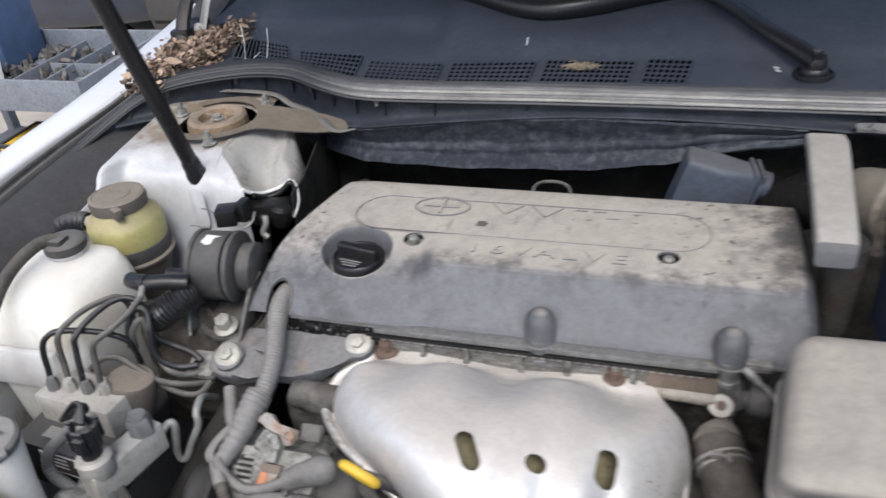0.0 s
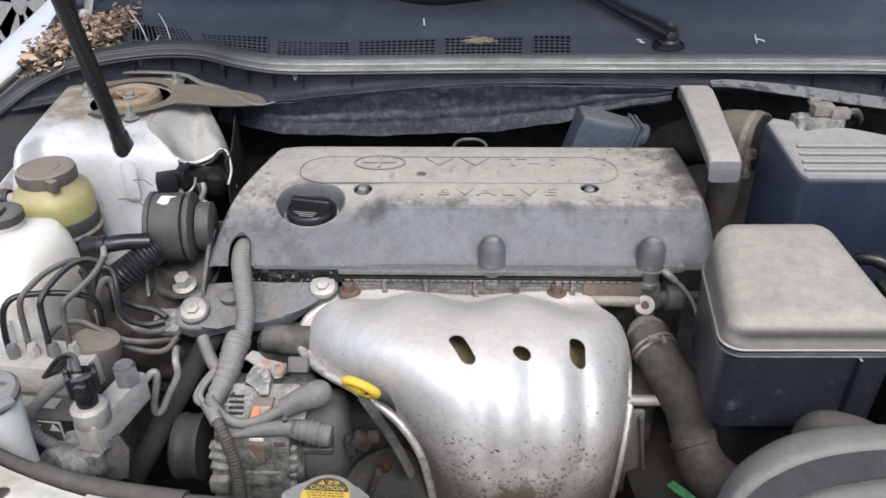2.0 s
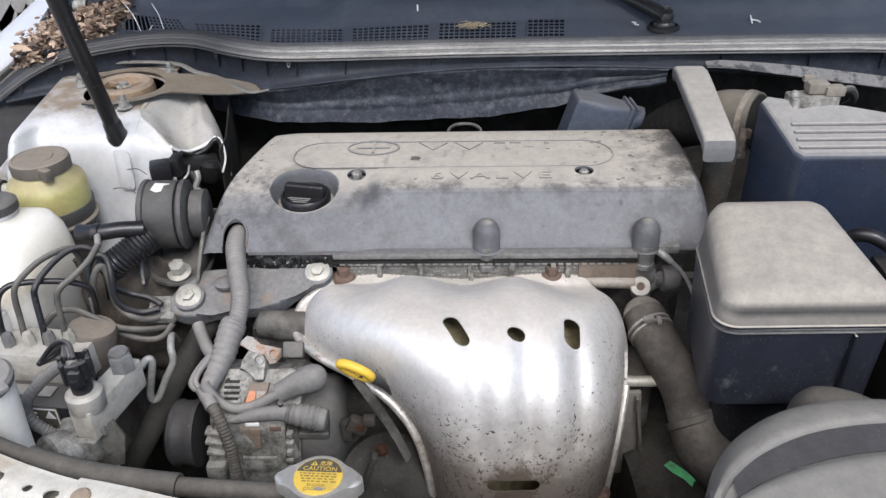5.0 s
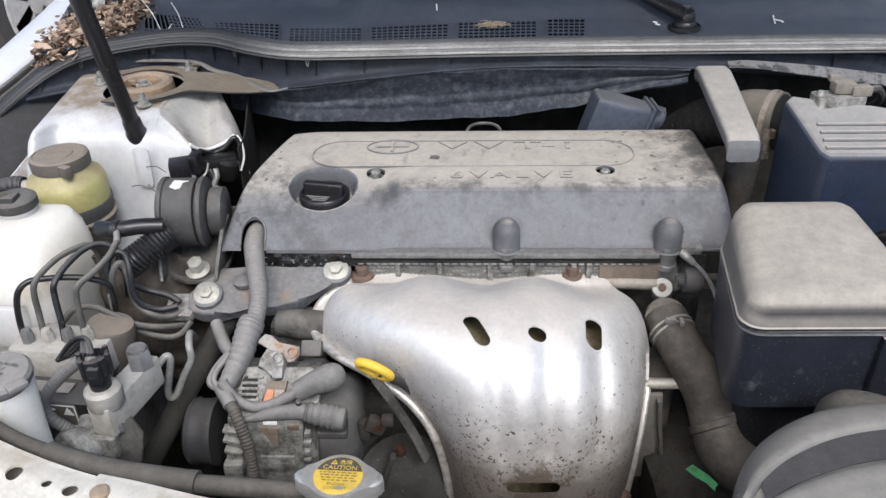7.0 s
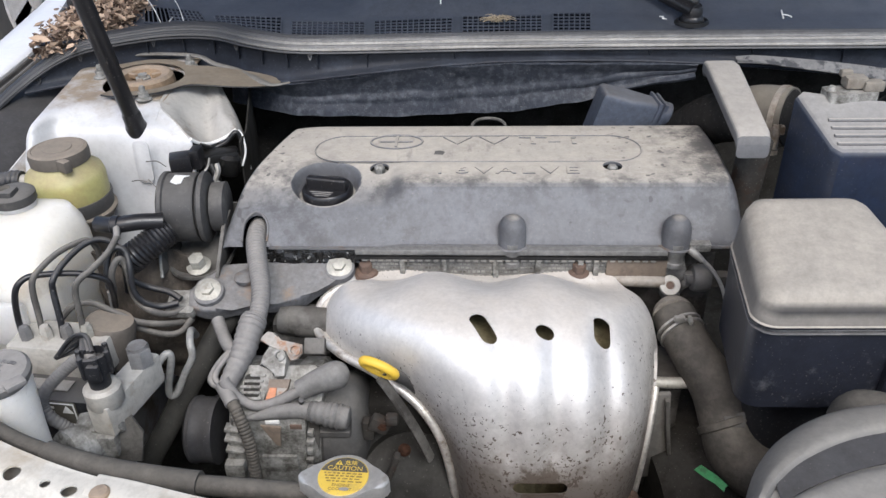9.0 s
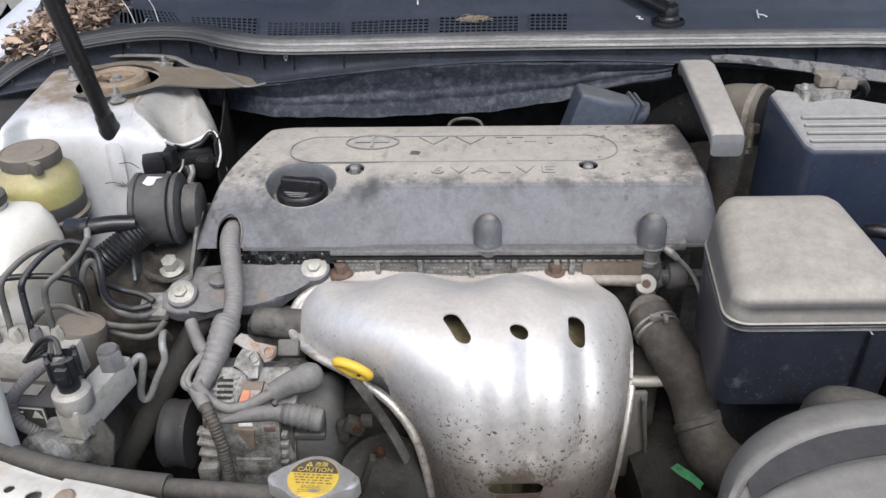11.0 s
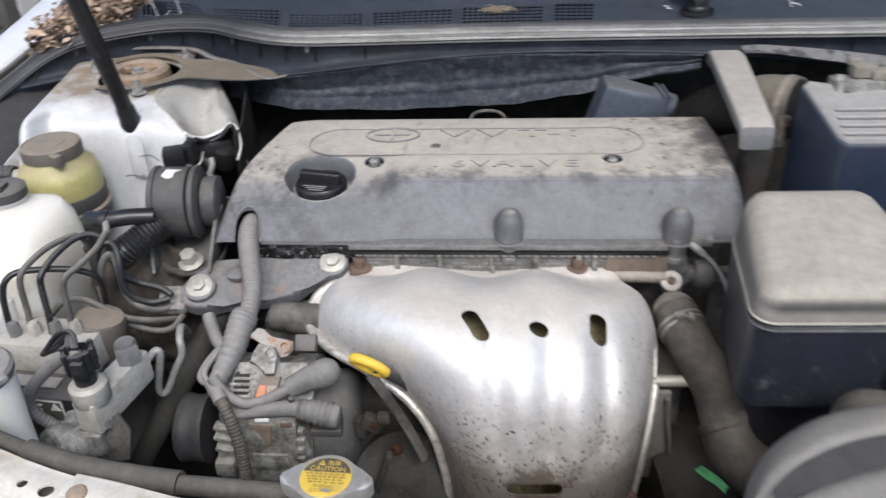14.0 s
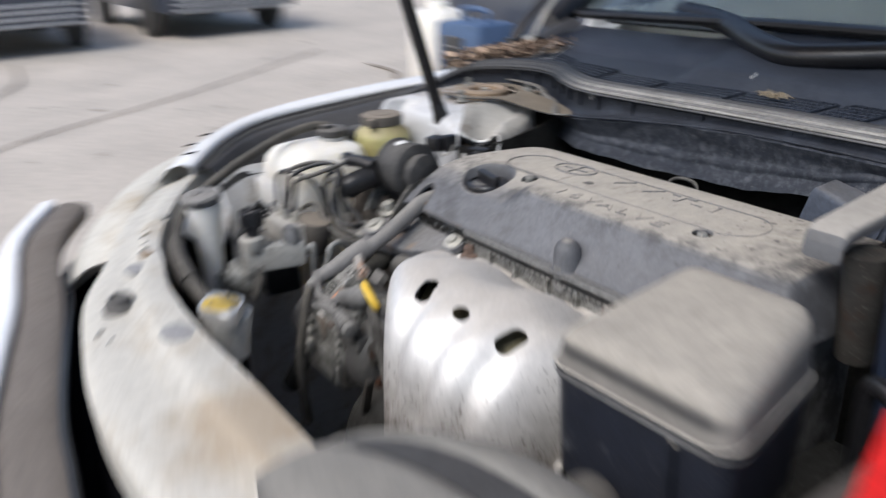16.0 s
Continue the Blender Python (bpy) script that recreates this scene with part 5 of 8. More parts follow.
part("chip", slab([(-0.006, -0.005), (0.004, -0.006), (0.0065, 0.001), (0.001, 0.005), (-0.005, 0.004)], 0, 0.0009, 0.0003, Matrix.Translation((-0.061, 0.376, 0.8848))), "cover_grime", top, "dark chip in the dust")
part("cover_lip", band([(-0.236, 0.2568, 0.8325), (-0.22, 0.2568, 0.8325), (-0.20, 0.2568, 0.8325), (-0.135, 0.2568, 0.8325), (-0.105, 0.2612, 0.8325), (0.0, 0.2618, 0.8325), (0.15, 0.2618, 0.8325), (0.250, 0.2618, 0.8325)], 0.0030, h=0.0025, res=8), "lip_grey", top, "thin grey lower edge of the cover")
part("lifting_loop", tube([(-0.026, 0.468, 0.862), (-0.025, 0.476, 0.876), (-0.014, 0.480, 0.8815), (0.004, 0.480, 0.8815), (0.015, 0.476, 0.876), (0.016, 0.468, 0.862)], 0.0020, 8), "alloy_dark", engine, "grey wire lifting loop")

# oil filler cap
cap = part("oil_filler_cap", lathe([(0.0275, -0.012), (0.0280, 0.001), (0.0275, 0.0035), (0.0262, 0.0050), (0.0245, 0.0052), (0.0235, 0.0035), (0.004, 0.0035)], (-0.181, 0.3205, 0.866), n=36), "black_clean", engine, "black oil filler cap with a raised grip")
part("grip", box((-0.181, 0.321, 0.8745), (0.046, 0.009, 0.015), 0.003, Matrix.Rotation(radians(-12), 4, "Z"), 3), "black_clean", cap)
for k in range(3):
    part("print_bar", box((-0.186 + 0.001 * k, 0.3105 - 0.0042 * k, 0.8698), (0.026 - 0.005 * k, 0.0018, 0.0004), 0, Matrix.Rotation(radians(-8), 4, "Z")), "loom", cap)

# cylinder head, front rail and ribs
part("cylinder_head", box((-0.015, 0.365, 0.74), (0.50, 0.18, 0.17), 0.008), "alloy_dark", engine, "grimy cast aluminium cylinder head")
# block colour carries bay shade on top of the oil
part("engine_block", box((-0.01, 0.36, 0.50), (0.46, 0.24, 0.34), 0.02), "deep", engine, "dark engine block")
part("head_rail", box((0.0165, 0.2635, 0.8295), (0.323, 0.022, 0.007), 0.002), "panel_grey", engine)
part("rail_gasket", box((0.0165, 0.259, 0.8235), (0.323, 0.016, 0.0032), 0.0008), "gasket", engine, "black gasket line")
for k in range(37):
    part("gasket_tab", box((-0.135 + 0.0083 * k, 0.2535, 0.8205), (0.0052, 0.004, 0.0022), 0.0004), "steel", engine)
part("ribbed_panel", box((0.0195, 0.264, 0.806), (0.325, 0.012, 0.040), 0.002), "panel_grey", engine)
for k, x in enumerate((-0.096, -0.052, 0.002, 0.046, 0.090, 0.106)):
    part("panel_rib", box((x, 0.2565, 0.808), (0.0055, 0.009, 0.034), 0.0012), "alloy", engine)
nubs = None
for j in range(6):
    for k in range(62):
        b = box((-0.136 + 0.0048 * k + 0.0024 * (j % 2), 0.2576, 0.7935 + 0.0048 * j), (0.0033, 0.0014, 0.0022), 0)
        nubs = merge(nubs, b) if nubs else b
tagged(part("panel_emboss", nubs, "alloy", engine, "rows of small embossed bars"), kind="stuff")
part("oily_edge", surf(lambda u, v: (-0.25 + 0.11 * u, 0.2645 - 0.006 * v + 0.003 * noise.noise((u * 30, v * 9, 2)), 0.834 - 0.020 * v), 40, 6, 0.004), "oily", engine, "oil-wet black edge under the cover")
FX = V(0.184, 0.2525, 0.790)
FD = V(-0.06, -0.77, 0.63).normalized()
part("head_fitting", merge(tube([(0.100, 0.256, 0.7925), (0.135, 0.256, 0.7940), (0.178, 0.256, 0.7930)], [0.0062, 0.0068, 0.0072], 14), lathe([(0.0090, -0.016), (0.0098, -0.008), (0.0098, 0.0)], FX, FD, n=24)), "tan_metal", engine, "stained water pipe with a round bolt eye")
part("fitting_plate", merge(slab([(0.178, 0.770), (0.197, 0.770), (0.2035, 0.783), (0.2035, 0.800), (0.197, 0.812), (0.197, 0.822), (0.181, 0.822), (0.179, 0.80)], -0.004, 0.004, 0.0015, Matrix.Translation((0, 0.264, 0)) @ Matrix.Rotation(radians(90), 4, "X")), tube([(0.197, 0.260, 0.784), (0.203, 0.257, 0.792), (0.203, 0.257, 0.803)], 0.0045, 10)), "panel_grey", engine, "grey cast plate behind the bolt eye")
part("eye_bolt", lathe([(0.0098, -0.001), (0.0109, 0.0), (0.0109, 0.004), (0.0100, 0.0055), (0.0052, 0.0055), (0.0042, 0.0045), (0.0042, 0.0015)], FX, FD, n=28), "pale_grey", engine, "pale round bolt eye")
part("eye_hole", lathe([(0.0041, 0.002), (0.0041, 0.0045), (0.0030, 0.0047)], FX, FD, n=18), "rust", engine)
part("rust_smear", box((0.148, 0.2562, 0.8075), (0.062, 0.003, 0.025), 0.001), "brown_film", engine, "rust-stained end of the panel")
sensor = part("sensor", lathe([(0.0075, -0.006), (0.0085, 0.0), (0.0135, 0.001), (0.0148, 0.004), (0.0148, 0.015), (0.0125, 0.019), (0.0070, 0.020)], (0.206, 0.259, 0.796), (1, 0.05, -0.03), n=26), "cover_grime", engine, "dark grey sensor barrel")
part("sensor_plug", merge(box((0.235, 0.258, 0.7955), (0.020, 0.013, 0.013), 0.002), box((0.229, 0.256, 0.803), (0.008, 0.006, 0.004), 0.001)), "hose", sensor)
part("sensor_wire", tube([(0.202, 0.256, 0.830), (0.211, 0.252, 0.8245), (0.224, 0.250, 0.812), (0.236, 0.248, 0.793), (0.243, 0.243, 0.770), (0.245, 0.238, 0.74)], 0.0021, 8), "pipe_grey", sensor, "thin grey wire")
part("wire_plug", tube([(0.199, 0.257, 0.833), (0.206, 0.254, 0.828), (0.213, 0.251, 0.8225)], [0.0040, 0.0042, 0.0030], 10), "steel", sensor, "pale crimped plug")
part("sensor_bracket", box((0.2105, 0.262, 0.8335), (0.022, 0.010, 0.009), 0.0015), "alloy", engine, "pale end of the head rail")
part("head_end", box((0.236, 0.270, 0.830), (0.030, 0.014, 0.010), 0.002), "alloy_dark", engine)
part("outlet_neck", box((0.188, 0.257, 0.768), (0.017, 0.014, 0.026), 0.004), "panel_grey", engine)
part("outlet_housing", tube([(0.188, 0.258, 0.768), (0.188, 0.247, 0.7695), (0.186, 0.234, 0.7725), (0.184, 0.222, 0.7755), (0.183, 0.214, 0.777)], [0.0065, 0.0100, 0.0165, 0.0210, 0.0215], 24), "outlet", engine, "dusty tan water outlet")
part("casing_panel", box((0.165, 0.20, 0.60), (0.05, 0.06, 0.26), 0.006), "alloy_dark", engine, "pale gearbox casing")
part("cross_rod", tube([(0.11, 0.165, 0.739), (0.17, 0.16, 0.738), (0.215, 0.165, 0.736)], 0.0058, 12), "bolt", engine, "bright steel rod")
part("gearbox", merge(box((0.24, 0.30, 0.52), (0.20, 0.30, 0.3), 0.03), lathe([(0.10, 0), (0.12, 0.03), (0.12, 0.10), (0.08, 0.13)], (0.16, 0.16, 0.55), (1, 0.2, 0), n=28)), "deep", engine, "dark gearbox casing")

part("block_plate", box((0.1635, 0.150, 0.676), (0.027, 0.006, 0.115), 0.002, Matrix.Rotation(radians(-4), 4, "Y")), "plate_grey", engine, "pale cast plate on the block")
part("block_rib", box((0.176, 0.146, 0.676), (0.004, 0.010, 0.11), 0.001, Matrix.Rotation(radians(-8), 4, "Y")), "alloy_dark", engine)

# heat shield over the exhaust manifold
shield = thing("heat_shield", (0.05, 0.12, 0.58), "shiny pressed-metal exhaust heat shield with dirt speckles", "heat shield")
SL = [(-0.146, 0.262, 0.798), (-0.152, 0.247, 0.796), (-0.177, 0.225, 0.788), (-0.179, 0.192, 0.776), (-0.152, 0.158, 0.774), (-0.112, 0.132, 0.770), (-0.076, 0.115, 0.752), (-0.052, 0.102, 0.720), (-0.040, 0.094, 0.670), (-0.035, 0.090, 0.610), (-0.033, 0.090, 0.545)]
SC = [(0, 0.262, 0.800), (0, 0.244, 0.802), (0, 0.222, 0.817), (0, 0.175, 0.838), (0, 0.135, 0.8445), (0, 0.102, 0.840), (0, 0.074, 0.823), (0, 0.056, 0.79), (0, 0.046, 0.735), (0, 0.042, 0.66), (0, 0.045, 0.56)]
SR = [(0.124, 0.262, 0.798), (0.130, 0.247, 0.796), (0.152, 0.225, 0.785), (0.160, 0.20, 0.772), (0.160, 0.172, 0.760), (0.157, 0.150, 0.742), (0.152, 0.132, 0.718), (0.146, 0.116, 0.69), (0.139, 0.104, 0.65), (0.132, 0.098, 0.60), (0.128, 0.095, 0.545)]
sl_, sc_, sr_ = spline(SL, 10), spline(SC, 10), spline(SR, 10)


def shield_fn(u, v):
    i = min(len(sl_) - 1, round(v * (len(sl_) - 1)))
    L, C, R = sl_[i], sc_[i], sr_[i]
    w = 2 * u - 1
    k = min(1.0, abs(w) / (1.0 - 0.045 * min(1, max(0, (v - 0.30) / 0.15)) if w > 0 else 0.94))
    h = max(0.0, 1 - k ** 3.2) ** 0.60
    x = L.x + (R.x - L.x) * u
    y = L.y + (R.y - L.y) * u + (C.y - (L.y + R.y) / 2) * h
    z = L.z + (R.z - L.z) * u + (C.z - (L.z + R.z) / 2) * h
    low = min(1, max(0, (v - 0.34) / 0.2))
    fl = 0.0075 * low * sum(math.exp(-((x - c) / 0.0125) ** 2) for c in (-0.012 + 0.03 * v, 0.052, 0.098))
    fl *= min(1, max(0, (z - 0.732) / 0.03))
    y += fl
    z -= fl * 0.6
    # horn over the first port: a ridge that runs out to the alternator side
    horn = math.exp(-((v - 0.20) / 0.075) ** 2) * max(0, 1 - max(0, u - 0.10) / 0.32) * min(1, u / 0.10)
    z += 0.007 * horn
    y -= 0.003 * horn
    z += 0.0045 * math.cos((x + 0.10) * 2 * math.pi / 0.19) * max(0, 1 - v / 0.12)
    # pressed lobes along the back
    if v < 0.35:
        k = math.sin(min(1, max(0, v - 0.08) / 0.14) * math.pi * 0.5) * (1 - max(0, (v - 0.2) / 0.15))
        z += 0.0075 * k * h * math.cos((x + 0.058) * 2 * math.pi / 0.105)
    return (x, y, z)


body = part("shield_panel", surf(shield_fn, 84, 90, 0.0012), "shield", shield, angle=60)


def slot(center, length, r, ang, axis=(0, -0.25, 0.97)):
    out = []
    for k in range(17):
        a = math.pi * k / 16 - math.pi / 2
        out.append((length / 2 + r * math.cos(a), r * math.sin(a)))
    out += [(-x, -y) for x, y in out]
    bm = slab(out, -0.03, 0.03, 0)
    bm.transform(axis_matrix(center, axis) @ Matrix.Rotation(radians(ang), 4, "Z"))
    return bm


cut(body, slot((-0.011, 0.110, 0.842), 0.020, 0.0075, 118), slot((0.043, 0.110, 0.842), 0.001, 0.0078, 0), slot((0.0955, 0.1235, 0.8405), 0.017, 0.0078, 86), slot((0.040, 0.045, 0.716), 0.036, 0.0062, 0, (0, -1, 0.25)))
for line, er in ((sl_, 0.0046), (sr_[len(sr_) // 2:], 0.0036)):
    part("rolled_edge", tube([tuple(p) for p in line[::4]], er, 12, 3), "edge_dirty", shield, "rolled bright edge")
back = []
for k in range(25):
    x = -0.150 + 0.278 * k / 24
    back.append((x, 0.2625 + 0.0015 * math.sin(k * 0.9), 0.7995 + 0.0045 * math.cos((x + 0.10) * 2 * math.pi / 0.19)))
part("rolled_edge", tube(back, 0.0024, 10, 3), "edge_dirty", shield)
for p in ((-0.135, 0.256, 0.803), (0.089, 0.257, 0.803)):
    part("shield_bolt", merge(hexbolt(p, (0, -0.2, 0.98), 0.012, 0.011, 0.011), lathe([(0.013, -0.004), (0.013, 0.0)], p, (0, -0.2, 0.98), n=20)), "rust", shield, "rusty shield bolt")
part("shield_bolt", hexbolt((0.128, 0.085, 0.655), (0.3, -0.95, 0.1), 0.014, 0.008, 0.012), "rust", shield, "rusty shield bolt")
# added sheet near the slots, in place of the lit manifold below
inner = surf(lambda u, v: tuple(V(*shield_fn(0.28 + 0.6 * u, 0.30 + 0.22 * v)) + V(0, 0.018, -0.025)), 16, 12, 0.002)
part("manifold_stand_in", inner, "manifold", shield, "olive-brown sheet added under the slots for the lit manifold")
part("manifold", merge(*[tube([(x, 0.262, 0.77), (x * 0.8 + 0.01, 0.20, 0.775), (x * 0.5 + 0.025, 0.13, 0.75), (0.045, 0.11, 0.62)], 0.02, 12) for x in (-0.12, -0.04, 0.05, 0.12)]), "manifold", shield, "exhaust manifold under the shield")

# dipstick
dip = thing("oil_dipstick", (-0.107, 0.10, 0.62), "yellow-handled engine oil dipstick", "dipstick")
lp = [tuple(V(-0.1035, 0.098, 0.8062) + 0.0152 * math.cos(a) * V(0.86, -0.06, -0.51) + 0.0090 * math.sin(a) * V(0.565, -0.538, 0.628)) for a in (2 * math.pi * k / 20 for k in range(21))]
part("handle", tube(lp, 0.0045, 10, 3), "yellow", dip, "yellow plastic loop handle")
part("handle_tab", box((-0.098, 0.099, 0.801), (0.012, 0.006, 0.008), 0.002, Matrix.Rotation(radians(25), 4, "Y")), "yellow", dip)
part("dipstick_tube", tube([(-0.10, 0.10, 0.803), (-0.075, 0.115, 0.77), (-0.055, 0.14, 0.70), (-0.05, 0.16, 0.60)], 0.0055, 10), "rubber", dip)

# engine mount and its bracket
mount = thing("engine_mount", (-0.32, 0.27, 0.80), "black round hydraulic engine mount on a cast bracket", "engine mount")
part("mount_body", lathe([(0.020, -0.0245), (0.0365, -0.0245), (0.0388, -0.0225), (0.0388, -0.0190), (0.0368, -0.0175), (0.0370, -0.010), (0.0370, 0.0115), (0.0360, 0.0130), (0.0300, 0.0135), (0.0300, 0.0155), (0.0370, 0.0160), (0.0385, 0.0175), (0.0380, 0.0215), (0.034, 0.0235), (0.02, 0.025)], (-0.327, 0.291, 0.862), (1, 0.10, -0.03), n=40), "drum", mount, "black rubber mount drum")
part("mount_neck", lathe([(0.026, 0.022), (0.027, 0.036), (0.022, 0.038)], (-0.322, 0.291, 0.862), (1, 0.10, -0.03), n=30), "drum", mount)
part("white_mark", slab([(-0.009, -0.004), (-0.002, -0.0075), (0.003, -0.006), (0.0035, 0.004), (0.009, 0.0065), (-0.007, 0.0075)], 0, 0.0008, 0, Matrix.Translation((-0.327, 0.284, 0.8981)) @ Matrix.Rotation(radians(11), 4, "X")), "print_white", mount, "small white paint mark")
def cheek(x, lean):
    """One upright side of the cradle, narrowing towards the drum."""
    edge = [(0.236, 0.808), (0.244, 0.822), (0.256, 0.838), (0.268, 0.852), (0.292, 0.858), (0.300, 0.830), (0.298, 0.806)]
    bm = slab([(y, z) for y, z in edge], -0.0018, 0.0018, 0.0006)
    bm.transform(Matrix(((0, 0, 1, x), (1, 0, 0, 0), (0, 1, 0, 0), (0, 0, 0, 1))))
    for v in bm.verts:
        v.co.x += lean * (v.co.z - 0.806)
    return bm


part("cradle_cheek", cheek(-0.348, -0.10), "alloy_dark", mount, "dusty grey side of the cradle")
part("cradle_cheek", cheek(-0.290, 0.12), "alloy_dark", mount, "dusty grey side of the cradle")
part("cradle_edge", tube([(-0.3475, 0.2355, 0.808), (-0.3495, 0.2435, 0.822), (-0.351, 0.2555, 0.838), (-0.3525, 0.268, 0.853)], 0.0017, 8), "alloy", mount, "bare bright edge")
part("cradle_floor", loft([[(-0.350, 0.262, 0.812), (-0.335, 0.243, 0.807), (-0.31, 0.238, 0.807), (-0.288, 0.252, 0.811)], [(-0.350, 0.285, 0.806), (-0.335, 0.27, 0.803), (-0.31, 0.27, 0.803), (-0.286, 0.28, 0.806)], [(-0.350, 0.318, 0.82), (-0.335, 0.318, 0.822), (-0.31, 0.318, 0.822), (-0.284, 0.318, 0.82)], [(-0.352, 0.322, 0.85), (-0.335, 0.322, 0.85), (-0.31, 0.322, 0.85), (-0.282, 0.322, 0.85)]], 4, 0.003), "alloy_dark", mount)
part("mount_bolt", hexbolt((-0.313, 0.252, 0.812), (0, -0.3, 0.95), 0.015, 0.012, 0.013), "bolt", mount, "bright zinc bolt")
out = [(-0.318, 0.223), (-0.306, 0.232), (-0.297, 0.246), (-0.287, 0.264), (-0.262, 0.264), (-0.205, 0.268), (-0.180, 0.283), (-0.158, 0.282), (-0.150, 0.262), (-0.155, 0.243), (-0.172, 0.236), (-0.186, 0.224), (-0.197, 0.209), (-0.222, 0.202), (-0.246, 0.199), (-0.268, 0.196), (-0.284, 0.189), (-0.300, 0.191), (-0.314, 0.197)]
tilt = Matrix.Translation((0, 0.230, 0.803)) @ Matrix.Rotation(radians(22), 4, "X") @ Matrix.Translation((0, -0.230, -0.803))
bracket = part("mount_bracket", slab([(x, 0.230 + 0.80 * (y - 0.230)) for x, y in out], 0.787, 0.8035, 0.004, tilt, 3), "bracket", mount, "flat grey cast bracket")
part("bracket_lug", lathe([(0.012, 0), (0.013, 0.004), (0.010, 0.006)], (-0.258, 0.236, 0.8065), n=24), "bracket", mount)
part("bracket_pad", slab(rounded(-0.337, 0.196, -0.308, 0.224, 0.003, 3), 0.793, 0.8025, 0.0012, tilt), "alloy", mount, "pale square lug with a hole")
# black disc in place of the shade in the lug's hole
part("lug_hole", lathe([(0.0036, -0.001), (0.0036, 0.0008)], tilt @ V(-0.329, 0.208, 0.8025), (0, -0.375, 0.927), n=16), "hole", mount)
for p in ((-0.294, 0.217, 0.805), (-0.162, 0.250, 0.8135)):
    part("bolt_boss", lathe([(0.016, -0.008), (0.0158, -0.001), (0.014, 0.0)], p, (0, -0.375, 0.927), n=24), "bracket", mount)
    part("bracket_bolt", hexbolt(p, (0, -0.5, 0.87), 0.0125, 0.005, 0.0135), "bolt", mount, "pale zinc flange bolt")
part("stud_cover", merge(tube([(-0.40, 0.292, 0.842), (-0.37, 0.292, 0.842), (-0.345, 0.29, 0.842)], [0.007, 0.008, 0.007], 12)), "black_clean", mount, "black sleeve to the mount")
vac = thing("vacuum_valve", (-0.335, 0.39, 0.82), "black plastic solenoid valve under the tower edge", "valve")
part("valve_body", merge(box((-0.330, 0.412, 0.858), (0.050, 0.022, 0.026), 0.004, Matrix.Rotation(radians(20), 4, "Z")), lathe([(0.010, 0), (0.013, 0.004), (0.013, 0.022), (0.008, 0.026)], (-0.318, 0.408, 0.842), (0.2, 0.1, 1), n=20), tube([(-0.335, 0.40, 0.858), (-0.328, 0.392, 0.846), (-0.328, 0.384, 0.82)], 0.005, 10)), "gasket", vac)
part("plug", merge(box((-0.355, 0.362, 0.880), (0.024, 0.024, 0.020), 0.003, Matrix.Rotation(radians(18), 4, "Z")), box((-0.340, 0.374, 0.881), (0.012, 0.020, 0.024), 0.003)), "black_clean", vac, "black plug with a clip")
part("clip_wire", tube([(-0.345, 0.362, 0.869), (-0.335, 0.360, 0.866), (-0.327, 0.366, 0.872), (-0.324, 0.370, 0.882)], 0.0014, 8), "steel", vac, "bent bright wire clip")
part("spring_clip", tube([(-0.324, 0.388, 0.866), (-0.322, 0.384, 0.858), (-0.326, 0.380, 0.848), (-0.321, 0.380, 0.842)], 0.0034, 8), "steel", vac, "bright crumpled metal clip")

# conduit from the cover
loom = thing("wiring_conduit", (-0.25, 0.2, 0.70), "grey corrugated wiring conduit coming out of the cover", "conduit")
part("conduit", tube([(-0.2525, 0.298, 0.836), (-0.2520, 0.280, 0.8385), (-0.2500, 0.260, 0.8355), (-0.243, 0.234, 0.8265), (-0.234, 0.204, 0.8165), (-0.232, 0.178, 0.806), (-0.236, 0.152, 0.796)], [0.0108, 0.0108, 0.0105, 0.0100, 0.0094, 0.0088, 0.0088], 18, 10, ridge=0.035, pitch=0.0030), "loom", loom)
part("taped_end", tube([(-0.2345, 0.172, 0.8035), (-0.236, 0.164, 0.801), (-0.2375, 0.150, 0.796), (-0.239, 0.138, 0.790), (-0.243, 0.126, 0.783), (-0.248, 0.112, 0.776), (-0.252, 0.104, 0.771)], [0.0126, 0.0130, 0.0122, 0.0118, 0.0102, 0.0085, 0.0072], 16, 8, ridge=0.045, pitch=0.0085), "loom", loom, "grey tape wrap")
part("branch", tube([(-0.246, 0.152, 0.790), (-0.258, 0.136, 0.784), (-0.2655, 0.125, 0.777), (-0.267, 0.117, 0.7725), (-0.261, 0.113, 0.770), (-0.253, 0.119, 0.771), (-0.246, 0.127, 0.778), (-0.241, 0.133, 0.784)], 0.0036, 10), "loom", loom, "looped wire")
part("branch", tube([(-0.244, 0.148, 0.793), (-0.254, 0.134, 0.787), (-0.2615, 0.123, 0.780), (-0.262, 0.115, 0.775), (-0.254, 0.109, 0.772)], 0.0030, 10), "loom", loom, "looped wire")
part("branch", tube([(-0.277, 0.185, 0.792), (-0.270, 0.172, 0.787), (-0.258, 0.152, 0.786), (-0.246, 0.140, 0.785)], 0.0065, 10, ridge=0.03, pitch=0.006), "loom", loom)
part("thin_conduit_cuff", tube([(-0.254, 0.109, 0.7725), (-0.246, 0.098, 0.771), (-0.240, 0.090, 0.768)], 0.0070, 12, 6), "loom", loom, "tape cuff")
part("thin_conduit", tube([(-0.242, 0.093, 0.769), (-0.237, 0.0865, 0.765), (-0.231, 0.0795, 0.755), (-0.225, 0.072, 0.738), (-0.222, 0.066, 0.718), (-0.221, 0.062, 0.700), (-0.221, 0.060, 0.66), (-0.221, 0.062, 0.60)], 0.0057, 12, 8, ridge=0.06, pitch=0.0027), "hose", loom, "thin dark corrugated conduit")

